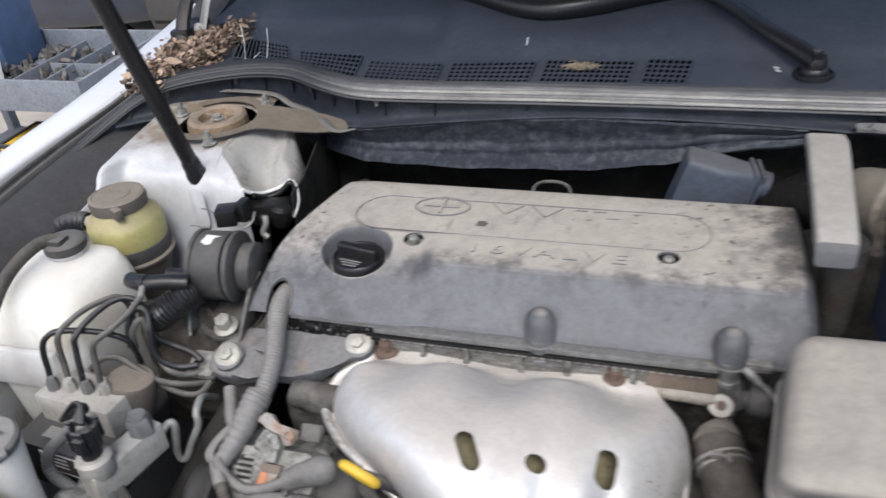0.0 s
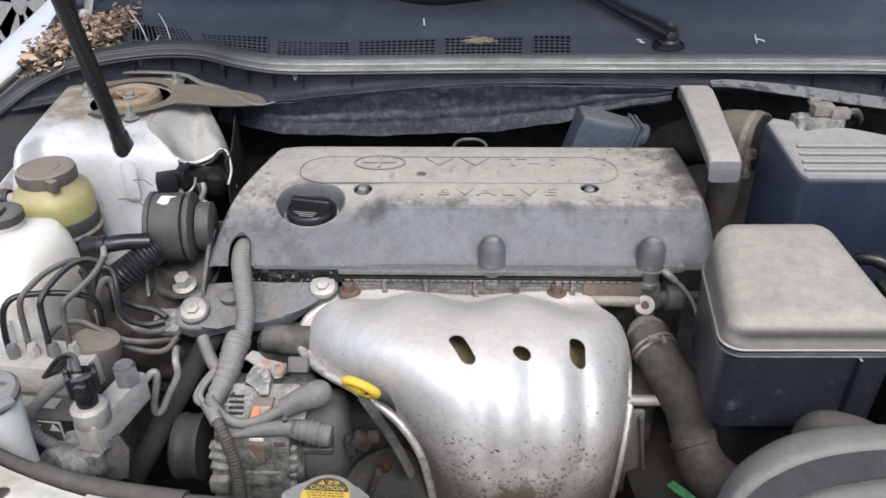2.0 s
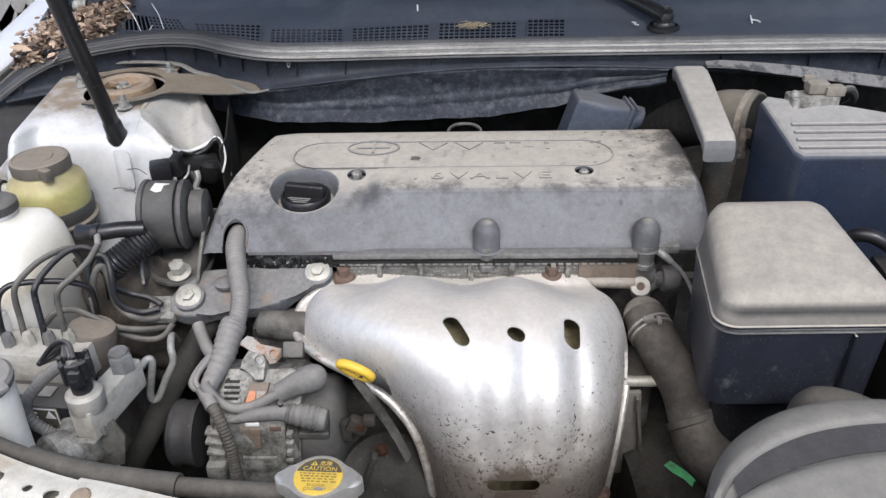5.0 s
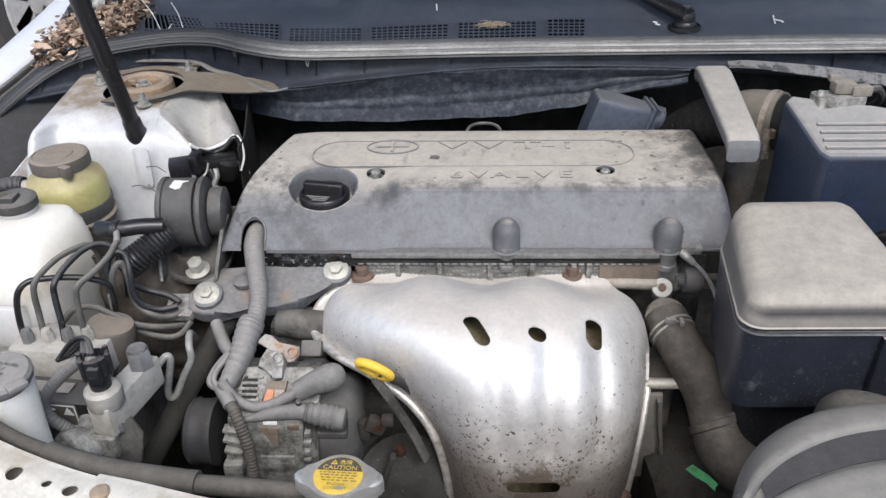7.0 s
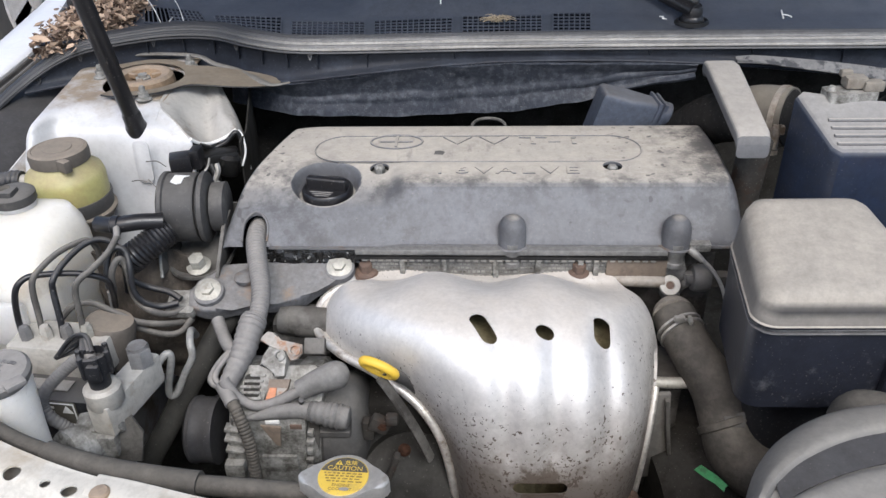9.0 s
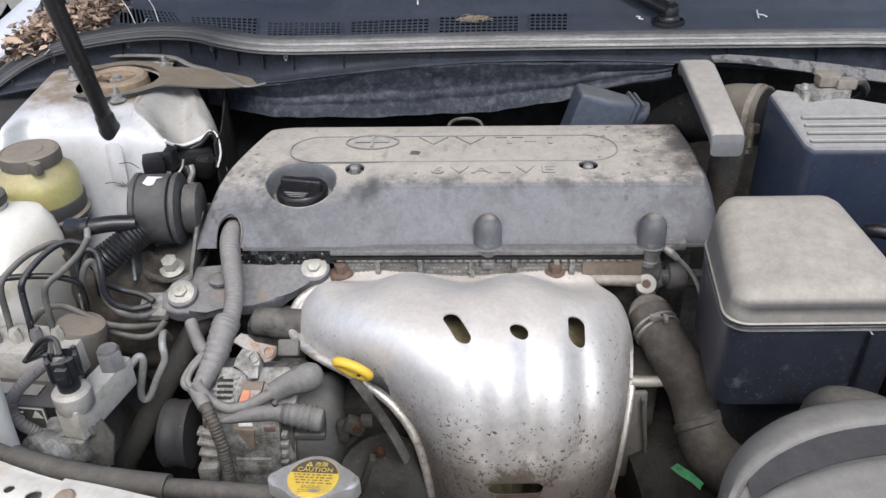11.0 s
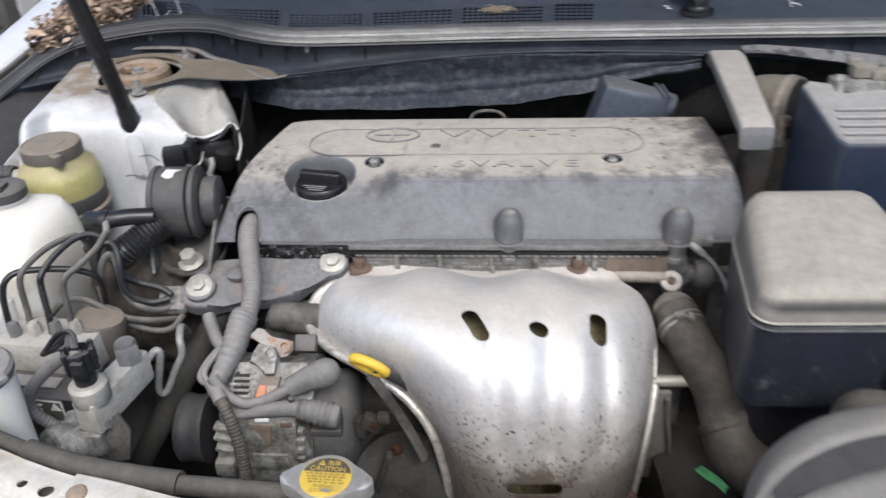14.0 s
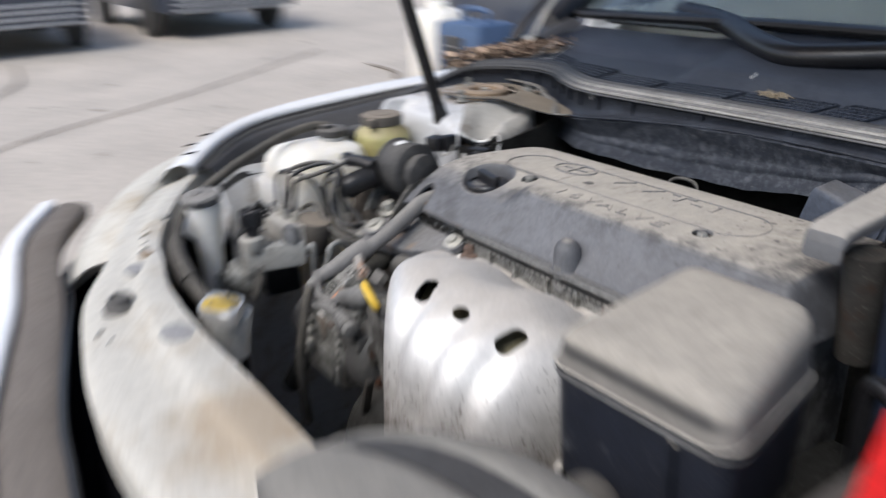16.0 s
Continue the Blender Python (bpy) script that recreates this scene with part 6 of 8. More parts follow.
# alternator
alt = thing("alternator", (-0.20, 0.13, 0.60), "grimy aluminium alternator with rubber-booted cables", "alternator")
AF = Matrix.Translation((-0.21, 0.106, 0.755)) @ Matrix.Rotation(radians(45), 4, "X")


def on_face(u, v, w):
    """A point on the sloping top face of the alternator."""
    return tuple(AF @ V(u, v, w))


part("housing", lathe([(0.03, -0.050), (0.050, -0.048), (0.056, -0.042), (0.056, -0.01), (0.053, -0.006), (0.053, 0.012), (0.056, 0.016), (0.056, 0.036), (0.05, 0.042), (0.02, 0.044)], (-0.205, 0.146, 0.706), (1, 0, 0), n=40), "alloy", alt, "cast aluminium housing")
part("face_plate", slab([(-0.0373, -0.0162), (-0.0325, 0.0073), (-0.0252, 0.0349), (0.040, 0.0362), (0.046, 0.032), (0.0501, 0.0136), (0.0448, -0.0159)], -0.020, 0.0, 0.003, AF), "alloy", alt, "sloping top face of the casting")
raised = part("raised_face", slab([(-0.023, 0.0346), (0.0126, 0.0367), (0.0108, 0.0224), (-0.0016, 0.0222), (-0.0051, 0.0008), (-0.0270, -0.0011), (-0.0284, 0.0125)], -0.002, 0.004, 0.0012, AF), "alloy", alt, "pale raised web")
# raised dark patch standing for the shade in the slots
part("slot_shade", slab(rounded(-0.0255, 0.0035, -0.0105, 0.0265, 0.005), 0.0, 0.0044, 0.0002, AF), "deep", alt, "dark patch for the shade in slots between webs")
for k, (du, w) in enumerate(((0.0, 0.017), (-0.001, 0.019), (-0.001, 0.019), (0.001, 0.017), (0.003, 0.014))):
    part("cooling_fin", slab(rounded(-0.009 - w + du, 0.0022 + 0.0054 * k, -0.008 + du, 0.0049 + 0.0054 * k, 0.0013, 3), 0.003, 0.0066, 0.0006, AF), "alloy", alt)
part("pocket", slab([(-0.0018, 0.0216), (0.018, 0.0219), (0.0164, 0.013), (0.0101, 0.0014), (-0.0048, 0.0012)], 0.0, 0.0046, 0.0004, AF), "brown_film", alt, "brown glue patch")
part("sticker", slab([(-0.0006, 0.0138), (0.0059, 0.0138), (0.0048, 0.0045), (0.0018, 0.0013), (-0.0046, 0.0012)], 0.0046, 0.0054, 0.0002, AF), "orange", alt, "torn orange sticker")
part("sticker", slab([(0.0064, 0.0138), (0.0161, 0.0134), (0.011, 0.0082), (0.0064, 0.0045)], 0.0046, 0.0052, 0.0002, AF), "rusty_zinc", alt, "faded half of the sticker")
part("lug", slab([(-0.0104, 0.0338), (-0.0083, 0.0428), (-0.0025, 0.0524), (0.0052, 0.0498), (0.0129, 0.0478), (0.0148, 0.0431), (0.0147, 0.0346), (0.0122, 0.0236), (0.0036, 0.0235), (-0.0001, 0.0324)], -0.004, 0.010, 0.0018, AF), "alloy", alt, "cast lug")
part("lug_boss", merge(lathe([(0.0058, 0.006), (0.0056, 0.0125), (0.0035, 0.013), (0.003, 0.011)], on_face(0.0085, 0.0435, 0), AF.to_3x3() @ V(0, 0, 1), n=18), box((0, 0, 0), (0.006, 0.012, 0.006), 0.001, AF @ Matrix.Translation((0.0115, 0.030, 0.010)))), "alloy", alt)
part("rusty_bracket", slab([(-0.0125, 0.057), (-0.0117, 0.0613), (-0.0061, 0.0667), (0.0011, 0.0652), (0.0081, 0.0572), (0.0201, 0.0562), (0.0277, 0.0547), (0.0282, 0.0467), (0.0231, 0.0403), (0.0167, 0.0392), (0.0147, 0.0466), (0.0054, 0.0476), (-0.0025, 0.0539)], 0.001, 0.006, 0.0012, AF), "rusty_zinc", alt, "rust-stained cast bracket")
part("bracket_eye", lathe([(0.006, 0.0), (0.0058, 0.010), (0.0035, 0.0105), (0.0032, 0.008)], on_face(0.0215, 0.049, 0.0), AF.to_3x3() @ V(0, 0, 1), n=18), "rusty_zinc", alt)
part("bracket_arm", box((0, 0, 0), (0.020, 0.016, 0.010), 0.002, AF @ Matrix.Translation((0.038, 0.054, -0.006))), "alloy_dark", alt)
# front of the casting, with its webs and the strip beside the rear cover
part("front_plate", slab([(-0.244, 0.752), (-0.174, 0.752), (-0.182, 0.66), (-0.258, 0.66), (-0.259, 0.690), (-0.252, 0.702)], -0.012, 0.016, 0.003, Matrix.Translation((0, 0.104, 0)) @ Matrix.Rotation(radians(90), 4, "X")), "alloy", alt, "flat front of the housing")
for x0, z0, w in ((-0.244, 0.740, 0.014), (-0.244, 0.727, 0.018), (-0.245, 0.713, 0.018)):
    part("web", box((x0, 0.087, z0), (w, 0.010, 0.004), 0.0012, Matrix.Rotation(radians(12), 4, "Y")), "alloy", alt)
part("web", box((-0.248, 0.085, 0.690), (0.020, 0.012, 0.018), 0.004), "alloy", alt)
part("web", box((-0.204, 0.0868, 0.686), (0.034, 0.004, 0.040), 0.0015), "alloy", alt)
part("side_strip", slab([(-0.173, 0.744), (-0.163, 0.744), (-0.170, 0.66), (-0.181, 0.66)], 0, 0.018, 0.002, Matrix.Translation((0, 0.110, 0)) @ Matrix.Rotation(radians(90), 4, "X")), "alloy_dark", alt)
for k in range(5):
    part("strip_lug", box((-0.1715 - 0.0014 * k, 0.090, 0.734 - 0.012 * k), (0.006 + 0.002 * (k % 2), 0.008, 0.006), 0.0014), "alloy", alt)
part("brown_tab", slab([(-0.217, 0.745), (-0.198, 0.743), (-0.201, 0.718), (-0.205, 0.721)], 0, 0.0022, 0.0005, Matrix.Translation((0, 0.0878, 0)) @ Matrix.Rotation(radians(90), 4, "X")), "brown_film", alt, "brown triangular film")
part("paper_edge", box((-0.205, 0.0866, 0.7495), (0.013, 0.002, 0.0035), 0.0004), "print_white", alt, "pale paper scrap")
part("code_label", box((-0.184, 0.0874, 0.743), (0.011, 0.002, 0.005), 0.0003), "rust", alt, "small dark label")
part("rear_cover", merge(lathe([(0.046, 0.0), (0.050, 0.004), (0.050, 0.026), (0.047, 0.034), (0.038, 0.041), (0.02, 0.044)], (-0.166, 0.140, 0.700), (1, 0, 0), n=36), box((-0.150, 0.110, 0.715), (0.030, 0.030, 0.05), 0.006), box((-0.152, 0.103, 0.726), (0.034, 0.020, 0.008), 0.003)), "cover_grime", alt, "dark rear cover")
part("pulley", lathe([(0.012, -0.014), (0.020, -0.0135), (0.029, -0.011), (0.033, -0.008), (0.034, -0.004), (0.0325, -0.002), (0.0325, 0.010), (0.034, 0.012), (0.034, 0.018), (0.02, 0.020)], (-0.288, 0.120, 0.705), (1, 0, 0), n=40), "panel_black", alt, "dark pulley")
part("cable_boot", tube([on_face(0.0735, 0.0290, 0.014), on_face(0.0715, 0.0283, 0.015), on_face(0.0663, 0.0265, 0.016), on_face(0.0585, 0.0240, 0.016), on_face(0.0456, 0.0190, 0.016), on_face(0.0353, 0.0137, 0.0155), on_face(0.0300, 0.0110, 0.015)], [0.004, 0.0098, 0.0130, 0.0134, 0.0112, 0.0100, 0.0098], 20), "boot", alt, "smooth grey rubber cable boot")
part("cable_sleeve", tube([on_face(0.0324, 0.0118, 0.014), on_face(0.019, 0.0055, 0.012), on_face(0.0035, -0.0009, 0.010), on_face(-0.0122, -0.0032, 0.010), on_face(-0.0259, 0.0028, 0.012), on_face(-0.0356, 0.012, 0.016), on_face(-0.041, 0.020, 0.018)], [0.0052, 0.0052, 0.0048, 0.0046, 0.0046, 0.0055, 0.006], 14), "loom", alt, "taped cable")
part("cable_boot", tube([on_face(-0.0230, -0.0160, 0.012), on_face(-0.0167, -0.0145, 0.012), on_face(-0.0063, -0.0123, 0.012), on_face(0.0051, -0.0096, 0.012), on_face(0.0172, -0.0079, 0.012), on_face(0.0302, -0.0067, 0.012), on_face(0.0400, -0.0072, 0.012)], [0.0024, 0.0026, 0.0045, 0.0064, 0.0072, 0.0076, 0.0082], 16), "boot", alt, "tapering grey rubber boot")
part("ribbed_boot", tube([on_face(0.0385, -0.0072, 0.012), on_face(0.0435, -0.0080, 0.012), on_face(0.0567, -0.0099, 0.012), on_face(0.0680, -0.0120, 0.011)], [0.0088, 0.0096, 0.0112, 0.0116], 20, 8, ridge=0.075, pitch=0.0066), "boot", alt, "ribbed grey cable boot")
part("boot_end", lathe([(0.0112, 0.0), (0.0115, 0.005), (0.0100, 0.0088), (0.006, 0.0105)], on_face(0.0670, -0.0120, 0.011), AF.to_3x3() @ V(1, -0.16, -0.06), n=20), "boot", alt)
part("boot_pin", lathe([(0.0028, 0), (0.0026, 0.005), (0.001, 0.0055)], on_face(0.0330, 0.0005, 0.018), AF.to_3x3() @ V(0.2, 0.4, 1), n=10), "black_plastic", alt)
part("side_casting", surf(lambda u, v: (-0.43 + 0.115 * u, 0.262 - 0.030 * math.sin(math.pi * u) * math.sin(math.pi * v) + 0.010 * noise.noise((u * 6, v * 6, 4)), 0.825 - 0.17 * v), 24, 24, 0.004), "casting_brown", engine, "brown grimy side of the engine")
ten = thing("belt_tensioner", (-0.19, 0.21, 0.70), "grimy aluminium tensioner under the mount bracket", "tensioner")
part("body", merge(lathe([(0.014, -0.03), (0.016, -0.01), (0.016, 0.022), (0.013, 0.026)], (-0.190, 0.205, 0.775), (1, -0.1, 0), n=24), lathe([(0.010, 0), (0.011, 0.004), (0.008, 0.010)], (-0.160, 0.200, 0.772), (1, -0.1, 0), n=20), box((-0.20, 0.22, 0.75), (0.06, 0.04, 0.05), 0.008)), "alloy_dark", ten)
part("stud", hexbolt((-0.158, 0.190, 0.765), (0.5, -0.8, 0.2), 0.010, 0.006, 0.007), "alloy", ten)
comp = thing("compressor", (-0.10, 0.15, 0.50), "dark grimy round compressor with rusty bolts", "compressor")
part("casing", merge(lathe([(0.03, 0.03), (0.05, 0.025), (0.054, 0.015), (0.062, 0.012), (0.064, 0.0), (0.066, -0.06)], (-0.085, 0.11, 0.645), (0.15, -0.6, 0.6), n=32), box((-0.10, 0.17, 0.67), (0.09, 0.08, 0.12), 0.012)), "deep", comp)
for p in ((-0.085, 0.092, 0.71), (-0.105, 0.10, 0.735)):
    part("casing_bolt", hexbolt(p, (0.3, -0.5, 0.8), 0.0072, 0.003, 0.0062), "rust_dark", comp, "rusty bolt")
part("casing_lug", merge(box((-0.108, 0.102, 0.734), (0.020, 0.012, 0.016), 0.004, Matrix.Rotation(radians(25), 4, "Y")), box((-0.095, 0.096, 0.746), (0.012, 0.010, 0.010), 0.003), box((-0.120, 0.108, 0.722), (0.012, 0.012, 0.024), 0.004)), "deep_grime", comp, "grimy lug")
part("casing_web", box((-0.098, 0.082, 0.690), (0.006, 0.010, 0.050), 0.002, Matrix.Rotation(radians(18), 4, "Y")), "deep_grime", comp)
part("strap", tube([(-0.104, 0.099, 0.795), (-0.090, 0.095, 0.772), (-0.072, 0.092, 0.735), (-0.060, 0.092, 0.70)], 0.006, 8, flat=0.5), "alloy_dark", comp)


# ---- beside the wing: reservoirs, brake unit ----
ps = thing("power_steering_reservoir", (-0.487, 0.35, 0.78), "yellowed power steering reservoir with a dusty dark cap", "reservoir")
part("body", lathe([(0.030, 0.0), (0.040, 0.004), (0.0428, 0.010), (0.0432, 0.028), (0.0434, 0.047), (0.0412, 0.055), (0.034, 0.061), (0.029, 0.070)], (-0.487, 0.35, 0.822), n=40), "fluid", ps, "translucent yellow body")
part("clamp_band", lathe([(0.0430, 0.0), (0.0440, 0.002), (0.0450, 0.016), (0.0445, 0.018), (0.0430, 0.018)], (-0.487, 0.35, 0.829), n=40), "cover_grime", ps, "dark clamp band")
part("band_lip", lathe([(0.0430, 0.0), (0.0468, 0.001), (0.0472, 0.004), (0.0440, 0.006)], (-0.487, 0.35, 0.824), n=40), "cap_dusty", ps, "dusty brown lower edge of the band")
part("lower_body", lathe([(0.028, -0.05), (0.036, -0.02), (0.043, 0.0), (0.045, 0.006), (0.042, 0.010)], (-0.487, 0.35, 0.822), n=36), "cap_dusty", ps)
pcap = part("cap", lathe([(0.029, 0.0), (0.0322, 0.002), (0.0326, 0.011), (0.0315, 0.0155), (0.028, 0.017), (0.027, 0.0162), (0.016, 0.0162), (0.015, 0.0172), (0.003, 0.0174)], (-0.487, 0.35, 0.888), n=40), "cap_dusty", ps, "round dusty screw cap")
part("cap_tab", box((-0.468, 0.321, 0.896), (0.016, 0.010, 0.014), 0.003, Matrix.Rotation(radians(-30), 4, "Z")), "cap_dusty", pcap)
part("nipple", lathe([(0.007, -0.006), (0.007, 0.006), (0.0055, 0.007)], (-0.531, 0.345, 0.866), (-1, 0, 0), n=18), "pale_grey", ps, "pale hose nipple")
part("outlet_hose", tube([(-0.536, 0.345, 0.866), (-0.545, 0.345, 0.866), (-0.556, 0.344, 0.865), (-0.575, 0.342, 0.858), (-0.585, 0.338, 0.84)], [0.011, 0.0115, 0.0110, 0.0105, 0.0105], 18, 6, ridge=0.06, pitch=0.007), "black_plastic", ps, "black ribbed return hose")

tank = thing("coolant_reservoir", (-0.505, 0.24, 0.70), "white translucent coolant overflow tank with a hose", "reservoir")


def tank_body():
    rows = []
    for z, g, yo in ((0.66, -0.012, 0.0), (0.72, -0.006, 0.0), (0.77, -0.002, 0.0), (0.785, 0.0, 0.0), (0.80, 0.0, 0.0), (0.835, -0.002, 0.002), (0.855, -0.006, 0.004), (0.868, -0.014, 0.008), (0.874, -0.030, 0.010), (0.8755, -0.05, 0.012)):
        o = rounded(-0.566 - g, 0.164 - g, -0.436 + g, 0.305 + g + yo * 0, max(0.004, 0.03 + g * 0.5), 5)
        rows.append([(x, y + yo, z + 0.012 * (-(x + 0.50)) * (1 if z > 0.83 else 0)) for x, y in o] )
    bm = bmesh.new()
    g = [[bm.verts.new(p) for p in r] for r in rows]
    for a, b in zip(g, g[1:]):
        for k in range(len(a)):
            bm.faces.new((a[k], a[(k + 1) % len(a)], b[(k + 1) % len(a)], b[k]))
    bm.faces.new(g[0])
    bm.faces.new(g[-1])
    return bm


part("tank_body", tank_body(), "white_tank", tank, "white plastic tank body")
part("tank_recess", box((-0.508, 0.166, 0.80), (0.10, 0.012, 0.05), 0.005), "white_tank", tank)
part("neck", lathe([(0.020, 0.0), (0.021, 0.012), (0.019, 0.014)], (-0.502, 0.270, 0.868), n=28), "white_tank", tank)
part("tank_cap", merge(lathe([(0.021, 0.0), (0.0225, 0.002), (0.0225, 0.010), (0.019, 0.013), (0.010, 0.014)], (-0.502, 0.270, 0.880), n=28), box((-0.506, 0.262, 0.894), (0.026, 0.018, 0.010), 0.004)), "rubber", tank, "dark rubber cap")
hose = thing("overflow_hose", (-0.40, 0.0, 0.80), "grey rubber overflow hose running to the radiator cap", "hose")
part("thin_hose", tube([(-0.502, 0.268, 0.894), (-0.518, 0.248, 0.896), (-0.518, 0.198, 0.888), (-0.486, 0.123, 0.874), (-0.459, 0.072, 0.862), (-0.437, 0.029, 0.848), (-0.412, 0.002, 0.838), (-0.373, -0.018, 0.832), (-0.330, -0.034, 0.830)], 0.0068, 12, 8), "hose", hose)
part("sleeve", tube([(-0.338, -0.031, 0.830), (-0.32, -0.0375, 0.830), (-0.285, -0.0465, 0.829), (-0.245, -0.0525, 0.828), (-0.215, -0.0555, 0.827)], 0.0098, 18, 8), "hose", hose, "thick grey foam sleeve")
part("front_hose", tube([(-0.22, -0.0555, 0.827), (-0.18, -0.0575, 0.826), (-0.145, -0.0585, 0.824), (-0.118, -0.0585, 0.823)], 0.0074, 16, 8), "hose", hose)

wash = thing("washer_filler", (-0.392, 0.022, 0.70), "white washer bottle neck with a grey cap", "washer bottle")
part("neck", lathe([(0.013, -0.17), (0.014, -0.10), (0.017, -0.06), (0.0205, -0.030), (0.0225, -0.012), (0.0215, -0.006)], (-0.398, 0.026, 0.860), (-0.05, 0.0, 1), n=32), "white_tank", wash, "white plastic filler neck")
wcap = part("cap", lathe([(0.0225, -0.010), (0.0248, -0.006), (0.0252, -0.001), (0.0228, 0.002), (0.012, 0.0035), (0.003, 0.004)], (-0.397, 0.024, 0.862), (0.04, -0.10, 1), n=36), "loom", wash, "grey press-on cap")
part("cap_tab", box((-0.378, 0.013, 0.8605), (0.016, 0.016, 0.005), 0.002, Matrix.Rotation(radians(-40), 4, "Z")), "loom", wcap)
wm = Matrix.Translation((-0.399, 0.026, 0.8668)) @ Matrix.Scale(0.86, 4) @ Euler((radians(5), radians(2), radians(-8))).to_matrix().to_4x4()
part("letters", text_mesh("WASHER FLUID", 0.0055, wm @ Matrix.Translation((0, 0.006, 0)), 0.0003), "loom_plain", wcap)
part("letters", text_mesh("ONLY", 0.005, wm @ Matrix.Translation((0.002, 0.0, 0)), 0.0003), "loom_plain", wcap)
part("screen_sign", slab([(-0.010, -0.012), (0.008, -0.012), (0.011, -0.005), (-0.007, -0.005)], -0.0002, 0.0003, 0, wm), "rubber", wcap)

abs_u = thing("brake_unit", (-0.42, 0.14, 0.66), "grey brake hydraulic unit with four black pipes", "brake unit")
part("valve_block", box((-0.418, 0.148, 0.782), (0.095, 0.045, 0.036), 0.004, Matrix.Rotation(radians(-6), 4, "Z")), "pale_grey", abs_u, "dusty pale metal block")
part("motor", merge(lathe([(0.023, -0.02), (0.0245, 0.0), (0.0245, 0.022), (0.022, 0.026), (0.012, 0.0275)], (-0.385, 0.168, 0.776), (0.22, 0.12, 1), n=30), box((-0.390, 0.148, 0.788), (0.026, 0.018, 0.022), 0.003, Matrix.Rotation(radians(-6), 4, "Z"))), "cap_dusty", abs_u, "dusty round pump motor")
part("control_box", box((-0.425, 0.118, 0.738), (0.11, 0.05, 0.06), 0.006, Matrix.Rotation(radians(-6), 4, "Z")), "black_plastic", abs_u, "black control box")
LBX = Matrix.Translation((-0.418, 0.0915, 0.754)) @ Matrix.Rotation(radians(-6), 4, "Z") @ Matrix.Rotation(radians(90), 4, "X")
part("box_label", slab(rounded(-0.026, -0.014, 0.030, 0.014, 0.002, 3), 0.0, 0.0012, 0.0002, LBX), "band_grime", abs_u, "dark warning label")
part("label_frame", merge(*[box((0, 0, 0), (w, h, 0.0006), 0, LBX @ Matrix.Translation((x, y, 0.0015))) for x, y, w, h in ((0.002, 0.0125, 0.054, 0.0012), (0.002, -0.0125, 0.054, 0.0012), (-0.0245, 0, 0.0012, 0.025), (0.0285, 0, 0.0012, 0.025))]), "print_white", abs_u)
part("warning_triangle", slab([(0.0155, 0.0015), (0.0265, 0.0015), (0.021, 0.0105)], 0.0012, 0.0018, 0, LBX), "print_white", abs_u)
for k in range(3):
    part("label_bar", box((0, 0, 0), (0.028 - 0.003 * k, 0.0022, 0.0006), 0, LBX @ Matrix.Translation((-0.006 + 0.001 * k, 0.007 - 0.0055 * k, 0.0015))), "print_white", abs_u)
part("silver_label", box((-0.425, 0.112, 0.7695), (0.05, 0.014, 0.001), 0.0003, Matrix.Rotation(radians(-6), 4, "Z")), "steel", abs_u)
for k in range(4):
    x, y = -0.450 + 0.0195 * k, 0.143 + 0.0015 * k
    part("pipe_nut", lathe([(0.006, 0), (0.006, 0.010), (0.0042, 0.014)], (x, y, 0.80), n=6), ("loom_plain", "pale_grey", "loom_plain", "bolt")[k], abs_u)
part("brake_pipe", tube([(-0.455, 0.145, 0.8), (-0.459, 0.152, 0.815), (-0.455, 0.152, 0.838), (-0.45, 0.154, 0.852), (-0.443, 0.16, 0.858), (-0.432, 0.166, 0.858), (-0.41, 0.172, 0.856), (-0.39, 0.176, 0.852), (-0.377, 0.181, 0.842), (-0.377, 0.186, 0.825), (-0.384, 0.195, 0.8)], 0.0031, 10, 7), "black_clean", abs_u, "bent black brake pipe")
part("brake_pipe", tube([(-0.438, 0.15, 0.8), (-0.439, 0.155, 0.82), (-0.438, 0.157, 0.845), (-0.436, 0.161, 0.857), (-0.43, 0.172, 0.864), (-0.422, 0.19, 0.868), (-0.411, 0.208, 0.868), (-0.404, 0.218, 0.864), (-0.402, 0.224, 0.85), (-0.405, 0.227, 0.83)], 0.0031, 10, 7), "pipe_dusty", abs_u, "bent black brake pipe")
part("brake_pipe", tube([(-0.415, 0.145, 0.8), (-0.415, 0.149, 0.82), (-0.418, 0.157, 0.845), (-0.416, 0.16, 0.857), (-0.411, 0.176, 0.865), (-0.402, 0.199, 0.87), (-0.391, 0.211, 0.87), (-0.38, 0.215, 0.864), (-0.372, 0.215, 0.85), (-0.372, 0.21, 0.83), (-0.382, 0.222, 0.8)], 0.0031, 10, 7), "black_plastic", abs_u, "bent black brake pipe")
part("brake_pipe", tube([(-0.394, 0.145, 0.8), (-0.395, 0.15, 0.82), (-0.395, 0.154, 0.845), (-0.391, 0.157, 0.857), (-0.382, 0.171, 0.862), (-0.373, 0.19, 0.868), (-0.372, 0.212, 0.872)], 0.0031, 10, 7), "pipe_dusty", abs_u, "bent black brake pipe")
part("thin_clip", tube([(-0.371, 0.211, 0.872), (-0.376, 0.224, 0.876), (-0.379, 0.23, 0.878), (-0.388, 0.24, 0.876)], 0.0034, 10, 7), "loom", abs_u, "grey pipe end in a clip")
